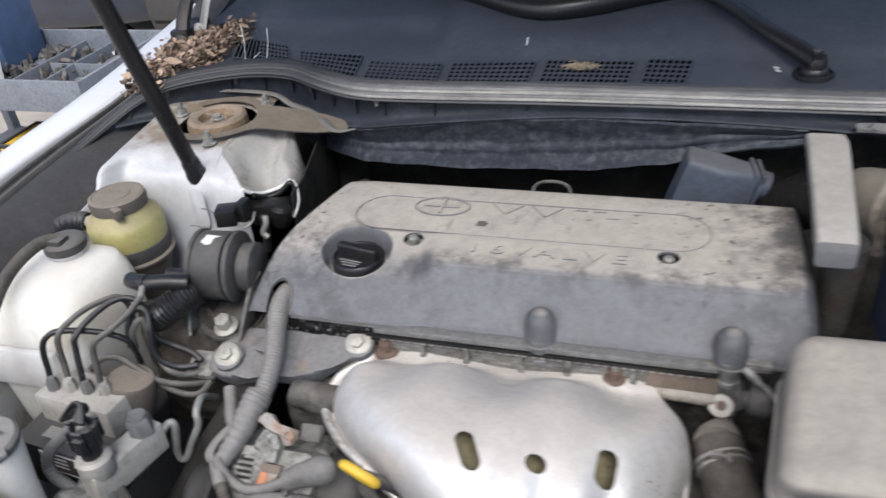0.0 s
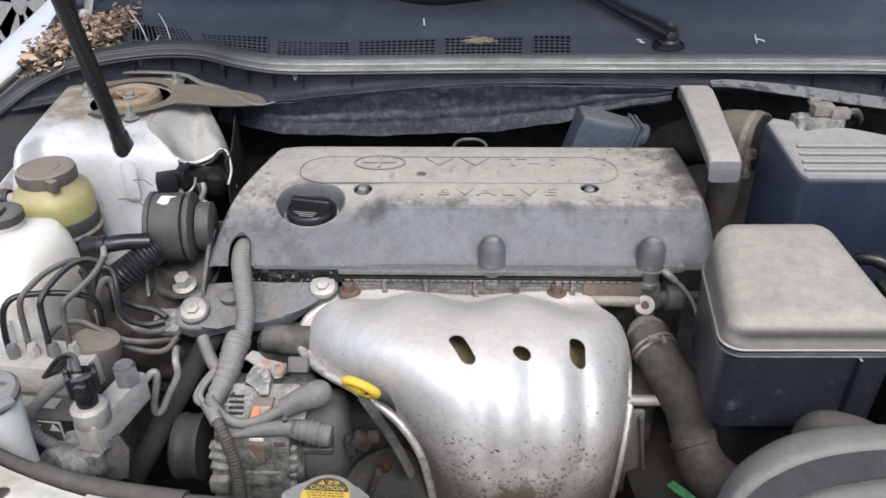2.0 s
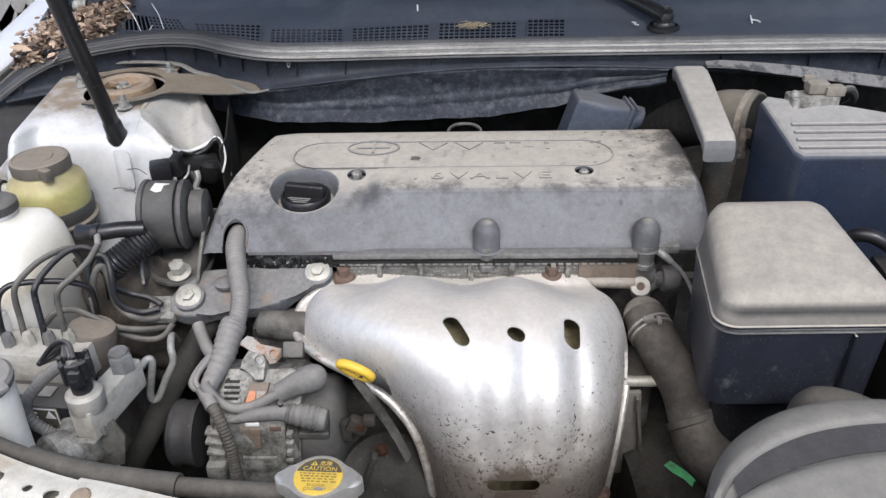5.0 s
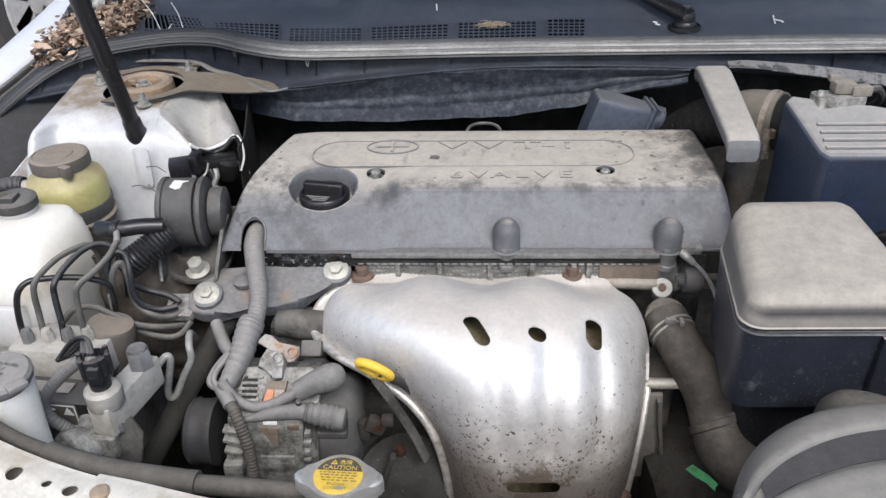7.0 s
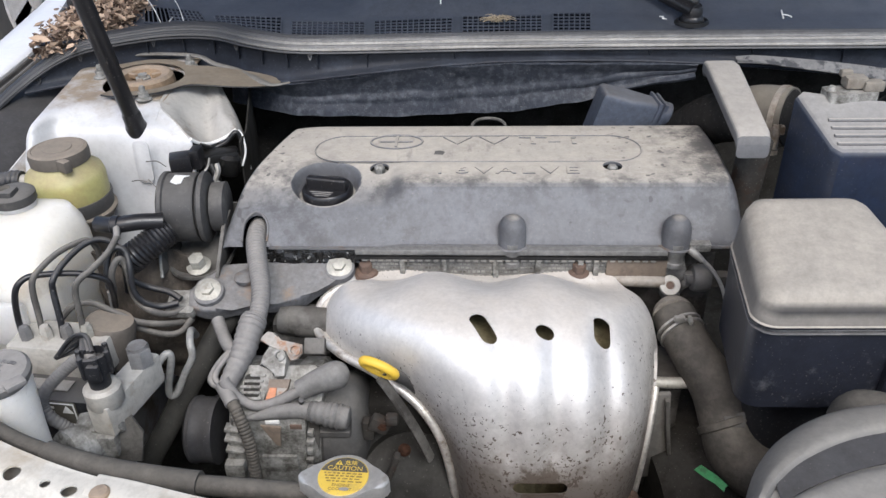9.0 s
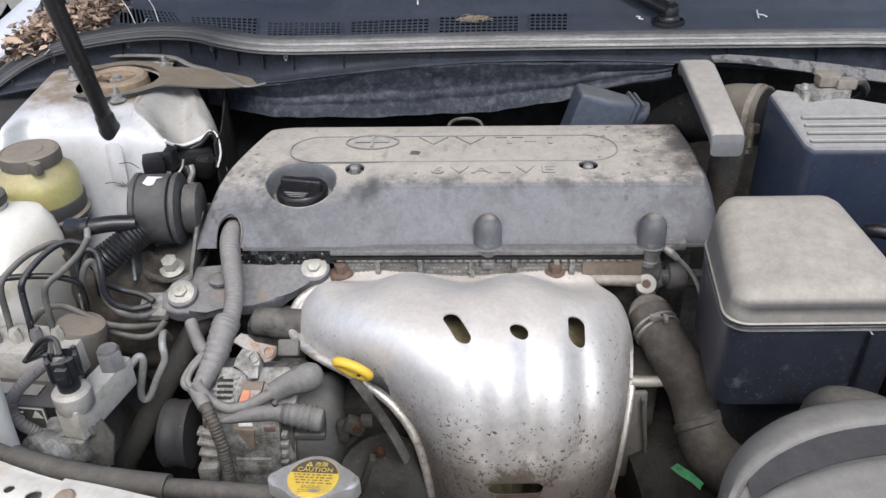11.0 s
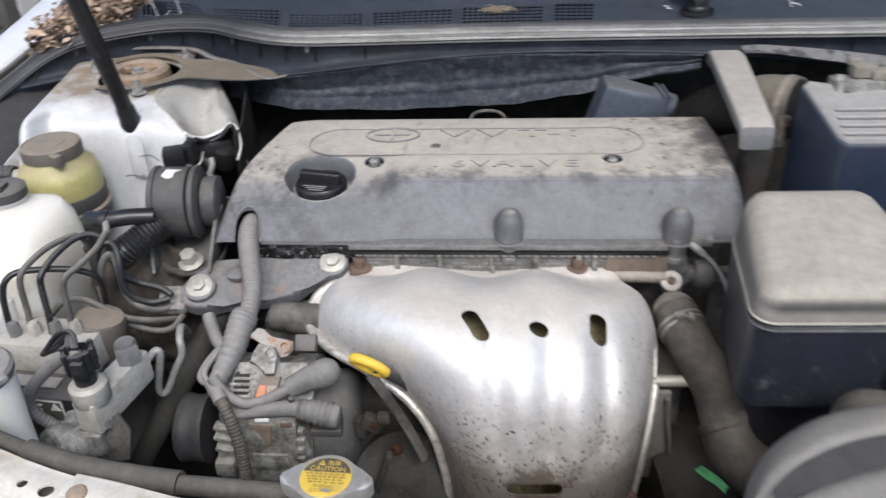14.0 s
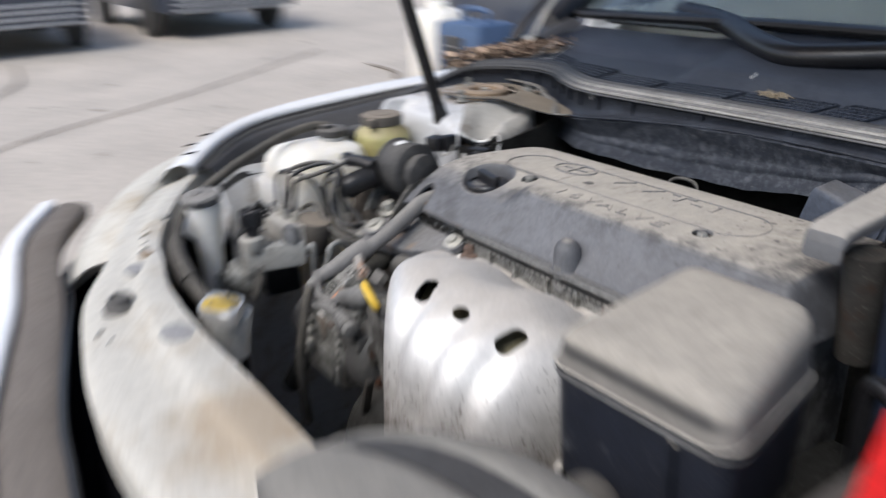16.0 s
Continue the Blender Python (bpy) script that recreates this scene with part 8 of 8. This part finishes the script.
tape = solid("green_tape", slab([(-0.017, -0.004), (-0.006, -0.0045), (0.006, -0.003), (0.017, -0.0045), (0.015, 0.000), (0.016, 0.003), (0.004, 0.0045), (-0.015, 0.004)], 0, 0.001, 0.0002, Matrix.Translation((0.203, 0.083, 0.690)) @ Matrix.Rotation(radians(-50), 4, "Z") @ Matrix.Rotation(radians(24), 4, "X")), "green", (0.205, 0.088, 0.673), "torn strip of green tape by the hose", "tape")

snork = thing("intake_duct", (0.27, -0.03, 0.70), "large dusty grey plastic intake duct", "air duct")


DUCT = [((0.160, -0.138), (0.170, -0.070), 0.850, 0.050), ((0.178, -0.142), (0.184, -0.042), 0.857, 0.060), ((0.205, -0.145), (0.208, -0.016), 0.862, 0.070), ((0.25, -0.14), (0.248, 0.008), 0.864, 0.085), ((0.31, -0.13), (0.302, 0.020), 0.862, 0.09), ((0.38, -0.12), (0.37, 0.022), 0.853, 0.09), ((0.46, -0.10), (0.45, 0.015), 0.84, 0.085)]


def duct():
    rows = []
    for (xa, ya), (xb, yb), z, h in DUCT:
        a, b = V(xa, ya, z), V(xb, yb, z)
        rows.append([a + V(0, 0, -h), a + V(0, 0, -h * 0.35), a + (b - a) * 0.10 + V(0, 0, -0.006), a + (b - a) * 0.40, a + (b - a) * 0.48, a + (b - a) * 0.54 + V(0, 0, -0.004), a + (b - a) * 0.69 + V(0, 0, -0.004), a + (b - a) * 0.75 + V(0, 0, 0.001), a + (b - a) * 0.92 + V(0, 0, -0.010), b + V(0, 0, -h * 0.4), b + V(0, 0, -h)])
    return loft(rows, 5, 0.003)


part("duct_shell", duct(), "duct", snork)
def duct_panel():
    rows = []
    for (xa, ya), (xb, yb), z, h in DUCT[1:]:
        a, b = V(xa, ya, z), V(xb, yb, z)
        rows.append([a + (b - a) * t + V(0, 0, 0.0004) for t in (0.53, 0.58, 0.64, 0.70)])
    return loft(rows, 5, 0.0008)


part("duct_panel", duct_panel(), "panel_black", snork, "dark smooth recessed panel")
part("duct_mouth", tube([(0.157, -0.143, 0.80), (0.159, -0.138, 0.838), (0.164, -0.105, 0.848), (0.171, -0.074, 0.842), (0.173, -0.068, 0.79)], 0.004, 10), "duct", snork, "thick rim of the duct mouth")
part("duct_knob", tube([(0.330, -0.01, 0.825), (0.305, 0.018, 0.826), (0.285, 0.034, 0.820), (0.275, 0.040, 0.805)], [0.022, 0.021, 0.019, 0.012], 18), "hose", snork, "brown-grey pipe joint")


# ---- dry leaves and straw ----
def leaf_pile():
    rnd = random.Random(4)
    bm = bmesh.new()
    for k in range(3200):
        u = rnd.random()
        w = rnd.random()
        cx = -0.600 - 0.020 * w + 0.092 * u + rnd.gauss(0, 0.007)
        cy = 0.555 + 0.070 * u + 0.16 * w + rnd.gauss(0, 0.010)
        cz = 0.938 + 0.026 * rnd.random() ** 2 + 0.012 * u
        s = rnd.uniform(0.003, 0.0075) if k % 9 else rnd.uniform(0.008, 0.013)
        m = Matrix.Translation((cx, cy, cz)) @ Euler((rnd.gauss(0, 0.55), rnd.gauss(0, 0.55), rnd.uniform(0, 6.28))).to_matrix().to_4x4()
        c = rnd.uniform(0.0, 0.9)
        j = lambda: rnd.uniform(0.55, 1.35)
        pts = [(-s * j(), 0, c * s * 0.3), (-0.4 * s, 0.42 * s * j(), c * s * 0.4 * j()), (0.4 * s, 0.36 * s * j(), c * s * 0.5 * j()), (s * j(), 0, 0.2 * s * j()), (0.4 * s, -0.40 * s * j(), c * s * 0.4 * j()), (-0.4 * s, -0.34 * s * j(), c * s * 0.5)]
        v = [bm.verts.new(m @ V(*p)) for p in pts]
        mid = bm.verts.new(m @ V(0, 0, 0))
        for i in range(6):
            bm.faces.new((v[i], v[(i + 1) % 6], mid))
    return bm


bm_l = leaf_pile()
me_l = bpy.data.meshes.new("dry_leaves")
bm_l.to_mesh(me_l)
bm_l.free()
lm = surface("dry leaf litter", (0.27, 0.16, 0.085), 0.85, var=0.3)
nt_ = lm.node_tree
gi = nt_.nodes.new("ShaderNodeNewGeometry")
cr = nt_.nodes.new("ShaderNodeValToRGB")
cr.color_ramp.elements[0].color, cr.color_ramp.elements[1].color = (0.045, 0.022, 0.014, 1), (0.56, 0.42, 0.31, 1)
nt_.links.new(gi.outputs["Random Per Island"], cr.inputs[0])
nt_.links.new(cr.outputs[0], nt_.nodes["Principled BSDF"].inputs["Base Color"])
me_l.materials.append(lm)
tagged(new("dry_leaves", me_l), "heap of curled dry brown leaves by the cowl", "leaves", kind="stuff")
solid("leaf_bed", box((-0.572, 0.685, 0.920), (0.08, 0.17, 0.03), 0.010, Matrix.Rotation(radians(-12), 4, "Z")), "leaf", (-0.60, 0.62, 0.90), "packed leaf dirt beneath the dry leaves", "leaves", kind="stuff")


def straw(name, seed, c, n, spread):
    rnd = random.Random(seed)
    bms = None
    for k in range(n):
        a = rnd.uniform(0, 6.28)
        p = V(c[0] + rnd.gauss(0, spread * 0.3), c[1] + rnd.gauss(0, spread * 0.12), c[2] + 0.001 * k % 0.005)
        q = p + V(math.cos(a) * spread, math.sin(a) * spread * 0.5, 0.002)
        b = tube([p, (p + q) / 2 + V(0, 0, 0.003), q], 0.00035, 5, 3)
        bms = merge(bms, b) if bms else b
    return bms


solid("straw_tuft", straw("s", 3, (0.007, 0.622, 0.960), 60, 0.017), "straw", (0.007, 0.622, 0.962), "pale tuft of dry straw on the cowl grille", "straw", kind="stuff")
for p, q in (((-0.519, 0.742, 0.972), (-0.455, 0.632, 0.960)), ((-0.474, 0.738, 0.970), (-0.426, 0.640, 0.960)), ((-0.452, 0.668, 0.958), (-0.448, 0.636, 0.958))):
    solid("grass_blade", tube([p, (V(*p) + V(*q)) / 2 + V(0.002, 0, 0.002), q], 0.0006, 6), "print_white", q, "dry pale grass blade on the cowl", "straw", group="grass blades on the cowl")
solid("chalk_mark", merge(tube([(0.393, 0.668, 0.9585), (0.389, 0.650, 0.9577), (0.386, 0.636, 0.9573)], 0.0010, 6), tube([(0.389, 0.652, 0.9577), (0.396, 0.646, 0.9577), (0.398, 0.640, 0.9573)], 0.0009, 6)), "print_white", (0.389, 0.65, 0.956), "thin white scrap on the cowl", "scrap")
solid("chalk_mark", tube([(0.226, 0.650, 0.9572), (0.231, 0.647, 0.9572), (0.228, 0.640, 0.9572), (0.233, 0.636, 0.9572)], 0.0009, 6), "print_white", (0.229, 0.643, 0.956), "thin white scrap on the cowl", "scrap")
solid("chalk_mark", tube([(-0.073, 0.70, 0.972), (-0.072, 0.685, 0.968)], 0.0011, 6), "print_white", (-0.073, 0.69, 0.965), "thin white scrap on the cowl", "scrap")


# ---- yard: cart, cone, drum, other vehicles ----
cart = thing("tool_cart", (-1.95, 1.72, 0.0), "grey steel tool cart with a tray of parts", "tool cart")
part("tray_floor", box((-1.98, 1.74, 0.465), (0.80, 0.46, 0.012), 0.003), "cart", cart)
for c, s in (((-1.98, 1.51, 0.50), (0.82, 0.012, 0.10)), ((-1.98, 1.97, 0.50), (0.82, 0.012, 0.10)), ((-1.575, 1.74, 0.50), (0.012, 0.46, 0.10)), ((-2.385, 1.74, 0.50), (0.012, 0.46, 0.10))):
    part("tray_wall", box(c, s, 0.003), "cart", cart)
for x in (-1.78, -1.90):
    part("tray_divider", box((x, 1.74, 0.49), (0.006, 0.44, 0.05), 0.001), "cart", cart)
part("tray_divider", box((-1.73, 1.74, 0.49), (0.28, 0.006, 0.05), 0.001), "cart", cart)
part("shelf", box((-1.98, 1.74, 0.16), (0.78, 0.44, 0.02), 0.004), "cart", cart)
for x in (-1.60, -2.36):
    for y in (1.53, 1.95):
        part("leg", box((x, y, 0.26), (0.035, 0.035, 0.42), 0.004), "cart", cart)
        part("caster", lathe([(0.02, -0.012), (0.045, -0.01), (0.045, 0.01), (0.02, 0.012)], (x, y, 0.047), (1, 0, 0), n=20), "tyre", cart)
rnd = random.Random(7)
for k in range(26):
    x, y = rnd.uniform(-2.1, -1.6), rnd.uniform(1.55, 1.93)
    z = 0.4715
    mt = rnd.choice(("rust", "steel", "alloy_dark", "print_white", "dark"))
    if k % 2:
        solid("bolt", hexbolt((x, y, z + 0.003), (0, 0, 1), 0.02, 0.012, 0.016), mt, (x, y, z), "loose bolt in the cart tray", "bolt", group="parts in the tray")
    else:
        a = rnd.uniform(0, 3.1)
        solid("rod", tube([(x, y, z + 0.008), (x + 0.05 * math.cos(a), y + 0.05 * math.sin(a), z + 0.010)], 0.007, 8), mt, (x, y, z), "loose metal rod in the cart tray", "rod", group="parts in the tray")
def tray_scrap():
    """Heaped bits of scrap: short bars, rings and crumpled rag in one pile."""
    r = random.Random(12)
    out = None
    for k in range(150):
        x, y = r.uniform(-2.1, -1.6), r.uniform(1.53, 1.95)
        s = r.uniform(0.012, 0.04)
        m = Euler((r.uniform(0, 3), r.uniform(0, 3), r.uniform(0, 3))).to_matrix().to_4x4()
        b = box((x, y, 0.474 + r.uniform(0.0, 0.03)), (s, s * r.uniform(0.3, 1), s * r.uniform(0.15, 0.6)), 0.001, m, 1)
        out = merge(out, b) if out else b
    return out


solid("scrap_heap", tray_scrap(), "litter", (-1.85, 1.72, 0.4715), "heap of greasy grey metal scrap in the cart tray", "scrap", kind="stuff")
solid("red_knob", lathe([(0.01, 0), (0.022, 0.004), (0.022, 0.02), (0.012, 0.03)], (-1.80, 1.60, 0.4715), n=20), "red", (-1.80, 1.60, 0.4715), "small red plastic knob in the tray", "knob")
solid("tub", lathe([(0.055, 0), (0.065, 0.08), (0.068, 0.10), (0.06, 0.10), (0.055, 0.02)], (-2.02, 1.60, 0.4715), n=28), "white_tank", (-2.02, 1.60, 0.4715), "white plastic tub on the cart", "tub")
solid("tub", lathe([(0.055, 0), (0.06, 0.11), (0.05, 0.12), (0.045, 0.02)], (-2.14, 1.68, 0.4715), n=28), "white_tank", (-2.14, 1.68, 0.4715), "white plastic tub on the cart", "tub")
pump = thing("pump_box", (-2.20, 1.83, 0.4715), "blue plastic tool box with a grey vented panel", "tool box")
part("case", box((-2.20, 1.84, 0.64), (0.30, 0.20, 0.33), 0.02), "blue_box", pump)
part("panel", box((-2.22, 1.735, 0.64), (0.13, 0.02, 0.22), 0.006), "rubber", pump)
for k in range(6):
    part("vent_slat", box((-2.22, 1.722, 0.57 + 0.028 * k), (0.11, 0.006, 0.008), 0.001), "loom", pump)
part("handle", tube([(-2.28, 1.84, 0.80), (-2.28, 1.84, 0.85), (-2.12, 1.84, 0.85), (-2.12, 1.84, 0.80)], 0.012, 10), "blue_box", pump)
solid("air_hose", tube([(-2.20, 1.66, 0.478), (-2.26, 1.56, 0.50), (-2.30, 1.50, 0.555), (-2.33, 1.485, 0.48), (-2.38, 1.485, 0.42), (-2.45, 1.50, 0.40)], 0.010, 10), "red", (-2.26, 1.55, 0.4715), "red air hose hanging over the cart", "hose")
yb = thing("parts_bin", (-1.85, 1.60, 0.17), "yellow plastic parts bin on the lower shelf", "bin")
part("bin_body", slab(rounded(-0.14, -0.09, 0.14, 0.09, 0.02), 0, 0.14, 0.006, Matrix.Translation((-1.85, 1.62, 0.1705)), taper=-0.06), "yellow", yb)
part("bin_rim", tube([(-1.99, 1.53, 0.31), (-1.71, 1.53, 0.31), (-1.71, 1.71, 0.31), (-1.99, 1.71, 0.31), (-1.99, 1.53, 0.31)], 0.008, 8, straight=True), "black_plastic", yb)

tc = thing("traffic_cone", (-3.06, 1.85, 0.0), "orange plastic traffic cone", "traffic cone")
part("cone", lathe([(0.125, 0.022), (0.12, 0.03), (0.026, 0.40), (0.02, 0.405), (0.015, 0.39)], (-3.06, 1.85, 0.0), n=32), "cone", tc)
part("base", box((-3.06, 1.85, 0.012), (0.30, 0.30, 0.024), 0.006), "cone", tc)
dr = thing("plastic_drum", (-3.35, 2.45, 0.0), "white ribbed plastic drum with a red band", "drum")
part("drum_body", lathe([(0.15, 0.01), (0.17, 0.03), (0.17, 0.10), (0.165, 0.115), (0.172, 0.13), (0.172, 0.36), (0.166, 0.375), (0.172, 0.39), (0.172, 0.70), (0.15, 0.74), (0.06, 0.75), (0.055, 0.79)], (-3.35, 2.45, 0.0), n=36), "white_tank", dr)
part("band", lathe([(0.1735, 0.27), (0.175, 0.272), (0.175, 0.31), (0.1735, 0.312)], (-3.35, 2.45, 0.0), n=36), "red", dr, "red band")


def wheel(name, c, axis, r, parent, spokes=7):
    w = part(name, lathe([(r * 0.66, -0.10), (r * 0.70, -0.11), (r * 0.93, -0.105), (r, -0.075), (r, 0.075), (r * 0.93, 0.105), (r * 0.70, 0.11), (r * 0.66, 0.10)], c, axis, n=40), "dark", parent)
    t = part("tyre", lathe([(r * 0.69, -0.11), (r * 0.95, -0.108), (r * 1.0, -0.08), (r * 1.0, 0.08), (r * 0.95, 0.108), (r * 0.69, 0.11)], c, axis, n=44), "tyre", w, "black tyre")
    m = axis_matrix(c, axis)
    rim_b = lathe([(r * 0.68, 0.118), (r * 0.70, 0.108), (r * 0.63, 0.095), (r * 0.60, 0.11)], c, axis, n=40)
    for k in range(spokes):
        a = 2 * math.pi * k / spokes
        sp = slab([(0.04, -0.025), (r * 0.65, -0.045), (r * 0.65, 0.045), (0.04, 0.025)], 0.085, 0.118, 0.006)
        sp.transform(m @ Matrix.Rotation(a, 4, "Z"))
        rim_b = merge(rim_b, sp)
    rim_b = merge(rim_b, lathe([(0.065, 0.08), (0.065, 0.12), (0.04, 0.128), (0.01, 0.13)], c, axis, n=24))
    part("rim", rim_b, "rim", w, "silver alloy rim with broad spokes")
    return w


suv = thing("suv", (-3.15, 4.2, 0.0), "dark blue sport utility car parked in the yard", "car")


def suv_front():
    rows = []
    for x, y in ((-4.12, 3.25), (-4.0, 2.95), (-3.6, 2.80), (-3.15, 2.77), (-2.7, 2.80), (-2.32, 2.95), (-2.22, 3.2)):
        rows.append([(x, y + 0.12, 0.26), (x, y + 0.04, 0.28), (x, y, 0.36), (x, y - 0.01, 0.48), (x, y + 0.02, 0.56), (x, y + 0.03, 0.62), (x, y + 0.05, 0.85), (x, y + 0.14, 1.0), (x, y + 0.5, 1.06)])
    return loft(rows, 4, 0.01)


part("front_bumper", suv_front(), "suv", suv)
part("trim", tube([(-4.0, 2.92, 0.46), (-3.6, 2.775, 0.46), (-3.15, 2.745, 0.46), (-2.75, 2.775, 0.46)], 0.016, 8), "rim", suv, "silver bumper trim")
part("lower_grille", box((-3.15, 2.765, 0.52), (0.9, 0.03, 0.09), 0.01), "gasket", suv)
part("fog_lamp", lathe([(0.05, 0), (0.055, 0.01), (0.03, 0.02)], (-2.52, 2.84, 0.52), (0.4, -1, 0), n=24), "rim", suv)
part("body_side", surf(lambda u, v: (-2.14 + 0.03 * math.sin(3.1 * v), 3.05 + 4.0 * u, max(0.32 + 0.75 * v, 0.32 + (0.46 * math.cos((u * 4.0 - 0.15) / 0.46 * 1.5708) if abs(u * 4.0 - 0.15) < 0.46 else 0))), 60, 14, 0.01), "suv", suv)
part("bonnet", box((-3.17, 3.7, 1.05), (1.8, 1.3, 0.06), 0.03), "suv", suv)
part("cabin", box((-3.17, 5.7, 1.25), (1.7, 2.8, 0.7), 0.2), "suv", suv)
part("underbody", box((-3.17, 5.0, 0.36), (1.8, 3.6, 0.12), 0.03), "dark", suv)
for y in (3.20, 6.0):
    wheel("wheel", (-2.20, y, 0.35), (1, 0, 0), 0.35, suv)
    wheel("wheel", (-4.0, y, 0.34), (-1, 0, 0), 0.34, suv)
for x in (-3.6, -3.3, -2.9, -2.62):
    part("splash_strut", tube([(x, 2.95, 0.3), (x + 0.05, 3.05, 0.16), (x + 0.12, 3.2, 0.06)], 0.03, 8), "dark", suv)


def far_car(name, x, y, mat, label):
    c = thing(name, (x, y, 0), label, "car", group="cars across the yard")
    part("body", merge(box((x - 2.0, y, 0.62), (4.2, 1.75, 0.66), 0.14), box((x - 2.2, y, 1.15), (2.3, 1.5, 0.55), 0.2)), mat, c)
    for k in range(4):
        part("bumper_slat", box((x + 0.10, y, 0.34 + 0.07 * k), (0.03, 1.5, 0.025), 0.006), "rim", c)
    for dx in (-0.75, -3.2):
        for dy in (-0.8, 0.8):
            part("wheel", lathe([(0.2, -0.1), (0.31, -0.09), (0.31, 0.09), (0.2, 0.1)], (x + dx, y + dy, 0.31), (0, 1, 0), n=24), "tyre", c)
    return c


far_car("parked_car", -9.6, 3.6, "suv", "dark car parked across the yard")
far_car("parked_car", -9.4, 1.0, "suv", "dark car parked across the yard")


# ---- the rest of the white car: flanks, roof, tail and wheels ----
def flank():
    rows = []
    for y, s in ((1.10, 0.0), (1.6, 0.0), (2.4, 0.01), (3.2, 0.0), (3.9, 0.03), (4.25, 0.10)):
        rows.append([(-0.80 + s, y, 0.24), (-0.845 + s, y, 0.34), (-0.86 + s, y, 0.58), (-0.845 + s, y, 0.80), (-0.80 + s, y, 0.96), (-0.755 + s, y, 0.985)])
    return loft(rows, 4, 0.004)


def side_glass():
    return loft([[(-0.755, 1.15, 0.99), (-0.74, 1.17, 1.00)], [(-0.755, 1.9, 0.99), (-0.60, 1.9, 1.44)], [(-0.755, 3.0, 0.99), (-0.60, 2.9, 1.45)], [(-0.74, 3.85, 1.0), (-0.66, 3.6, 1.12)]], 5, 0.004)


for flip in (lambda b: b, mirrored):
    part("body_side", flip(flank()), "white_clean", car, "white painted car flank")
    part("side_window", flip(side_glass()), "gasket", car, "dark side windows")
part("roof", surf(lambda u, v: (-0.60 + 1.32 * u, 1.74 + 1.3 * v, 1.47 + 0.05 * math.sin(math.pi * u) - 0.05 * v * v), 16, 12, 0.02), "white_clean", car, "white roof")
part("rear_window", surf(lambda u, v: (-0.60 + 1.32 * u, 3.04 + 0.75 * v, 1.43 - 0.38 * v + 0.04 * math.sin(math.pi * u)), 12, 8, 0.006), "gasket", car)
part("tail", loft([[(-0.74, 3.75, 1.03), (-0.74, 4.2, 1.0), (-0.74, 4.35, 0.9), (-0.74, 4.38, 0.55), (-0.74, 4.3, 0.26)], [(0.06, 3.75, 1.08), (0.06, 4.3, 1.04), (0.06, 4.46, 0.92), (0.06, 4.5, 0.55), (0.06, 4.42, 0.26)], [(0.86, 3.75, 1.03), (0.86, 4.2, 1.0), (0.86, 4.35, 0.9), (0.86, 4.38, 0.55), (0.86, 4.3, 0.26)]], 5, 0.006), "white_clean", car, "white boot lid and rear bumper")
part("cabin_floor", box((0.06, 2.5, 0.30), (1.5, 3.4, 0.06), 0.02), "dark", car)
part("rear_seat_back", box((0.06, 3.1, 0.75), (1.25, 0.18, 0.6), 0.05), "rubber", car)
for y in (0.36, 3.28):
    wheel("wheel", (-0.755, y, 0.315), (-1, 0, 0), 0.315, car)
    wheel("wheel", (0.875, y, 0.315), (1, 0, 0), 0.315, car)
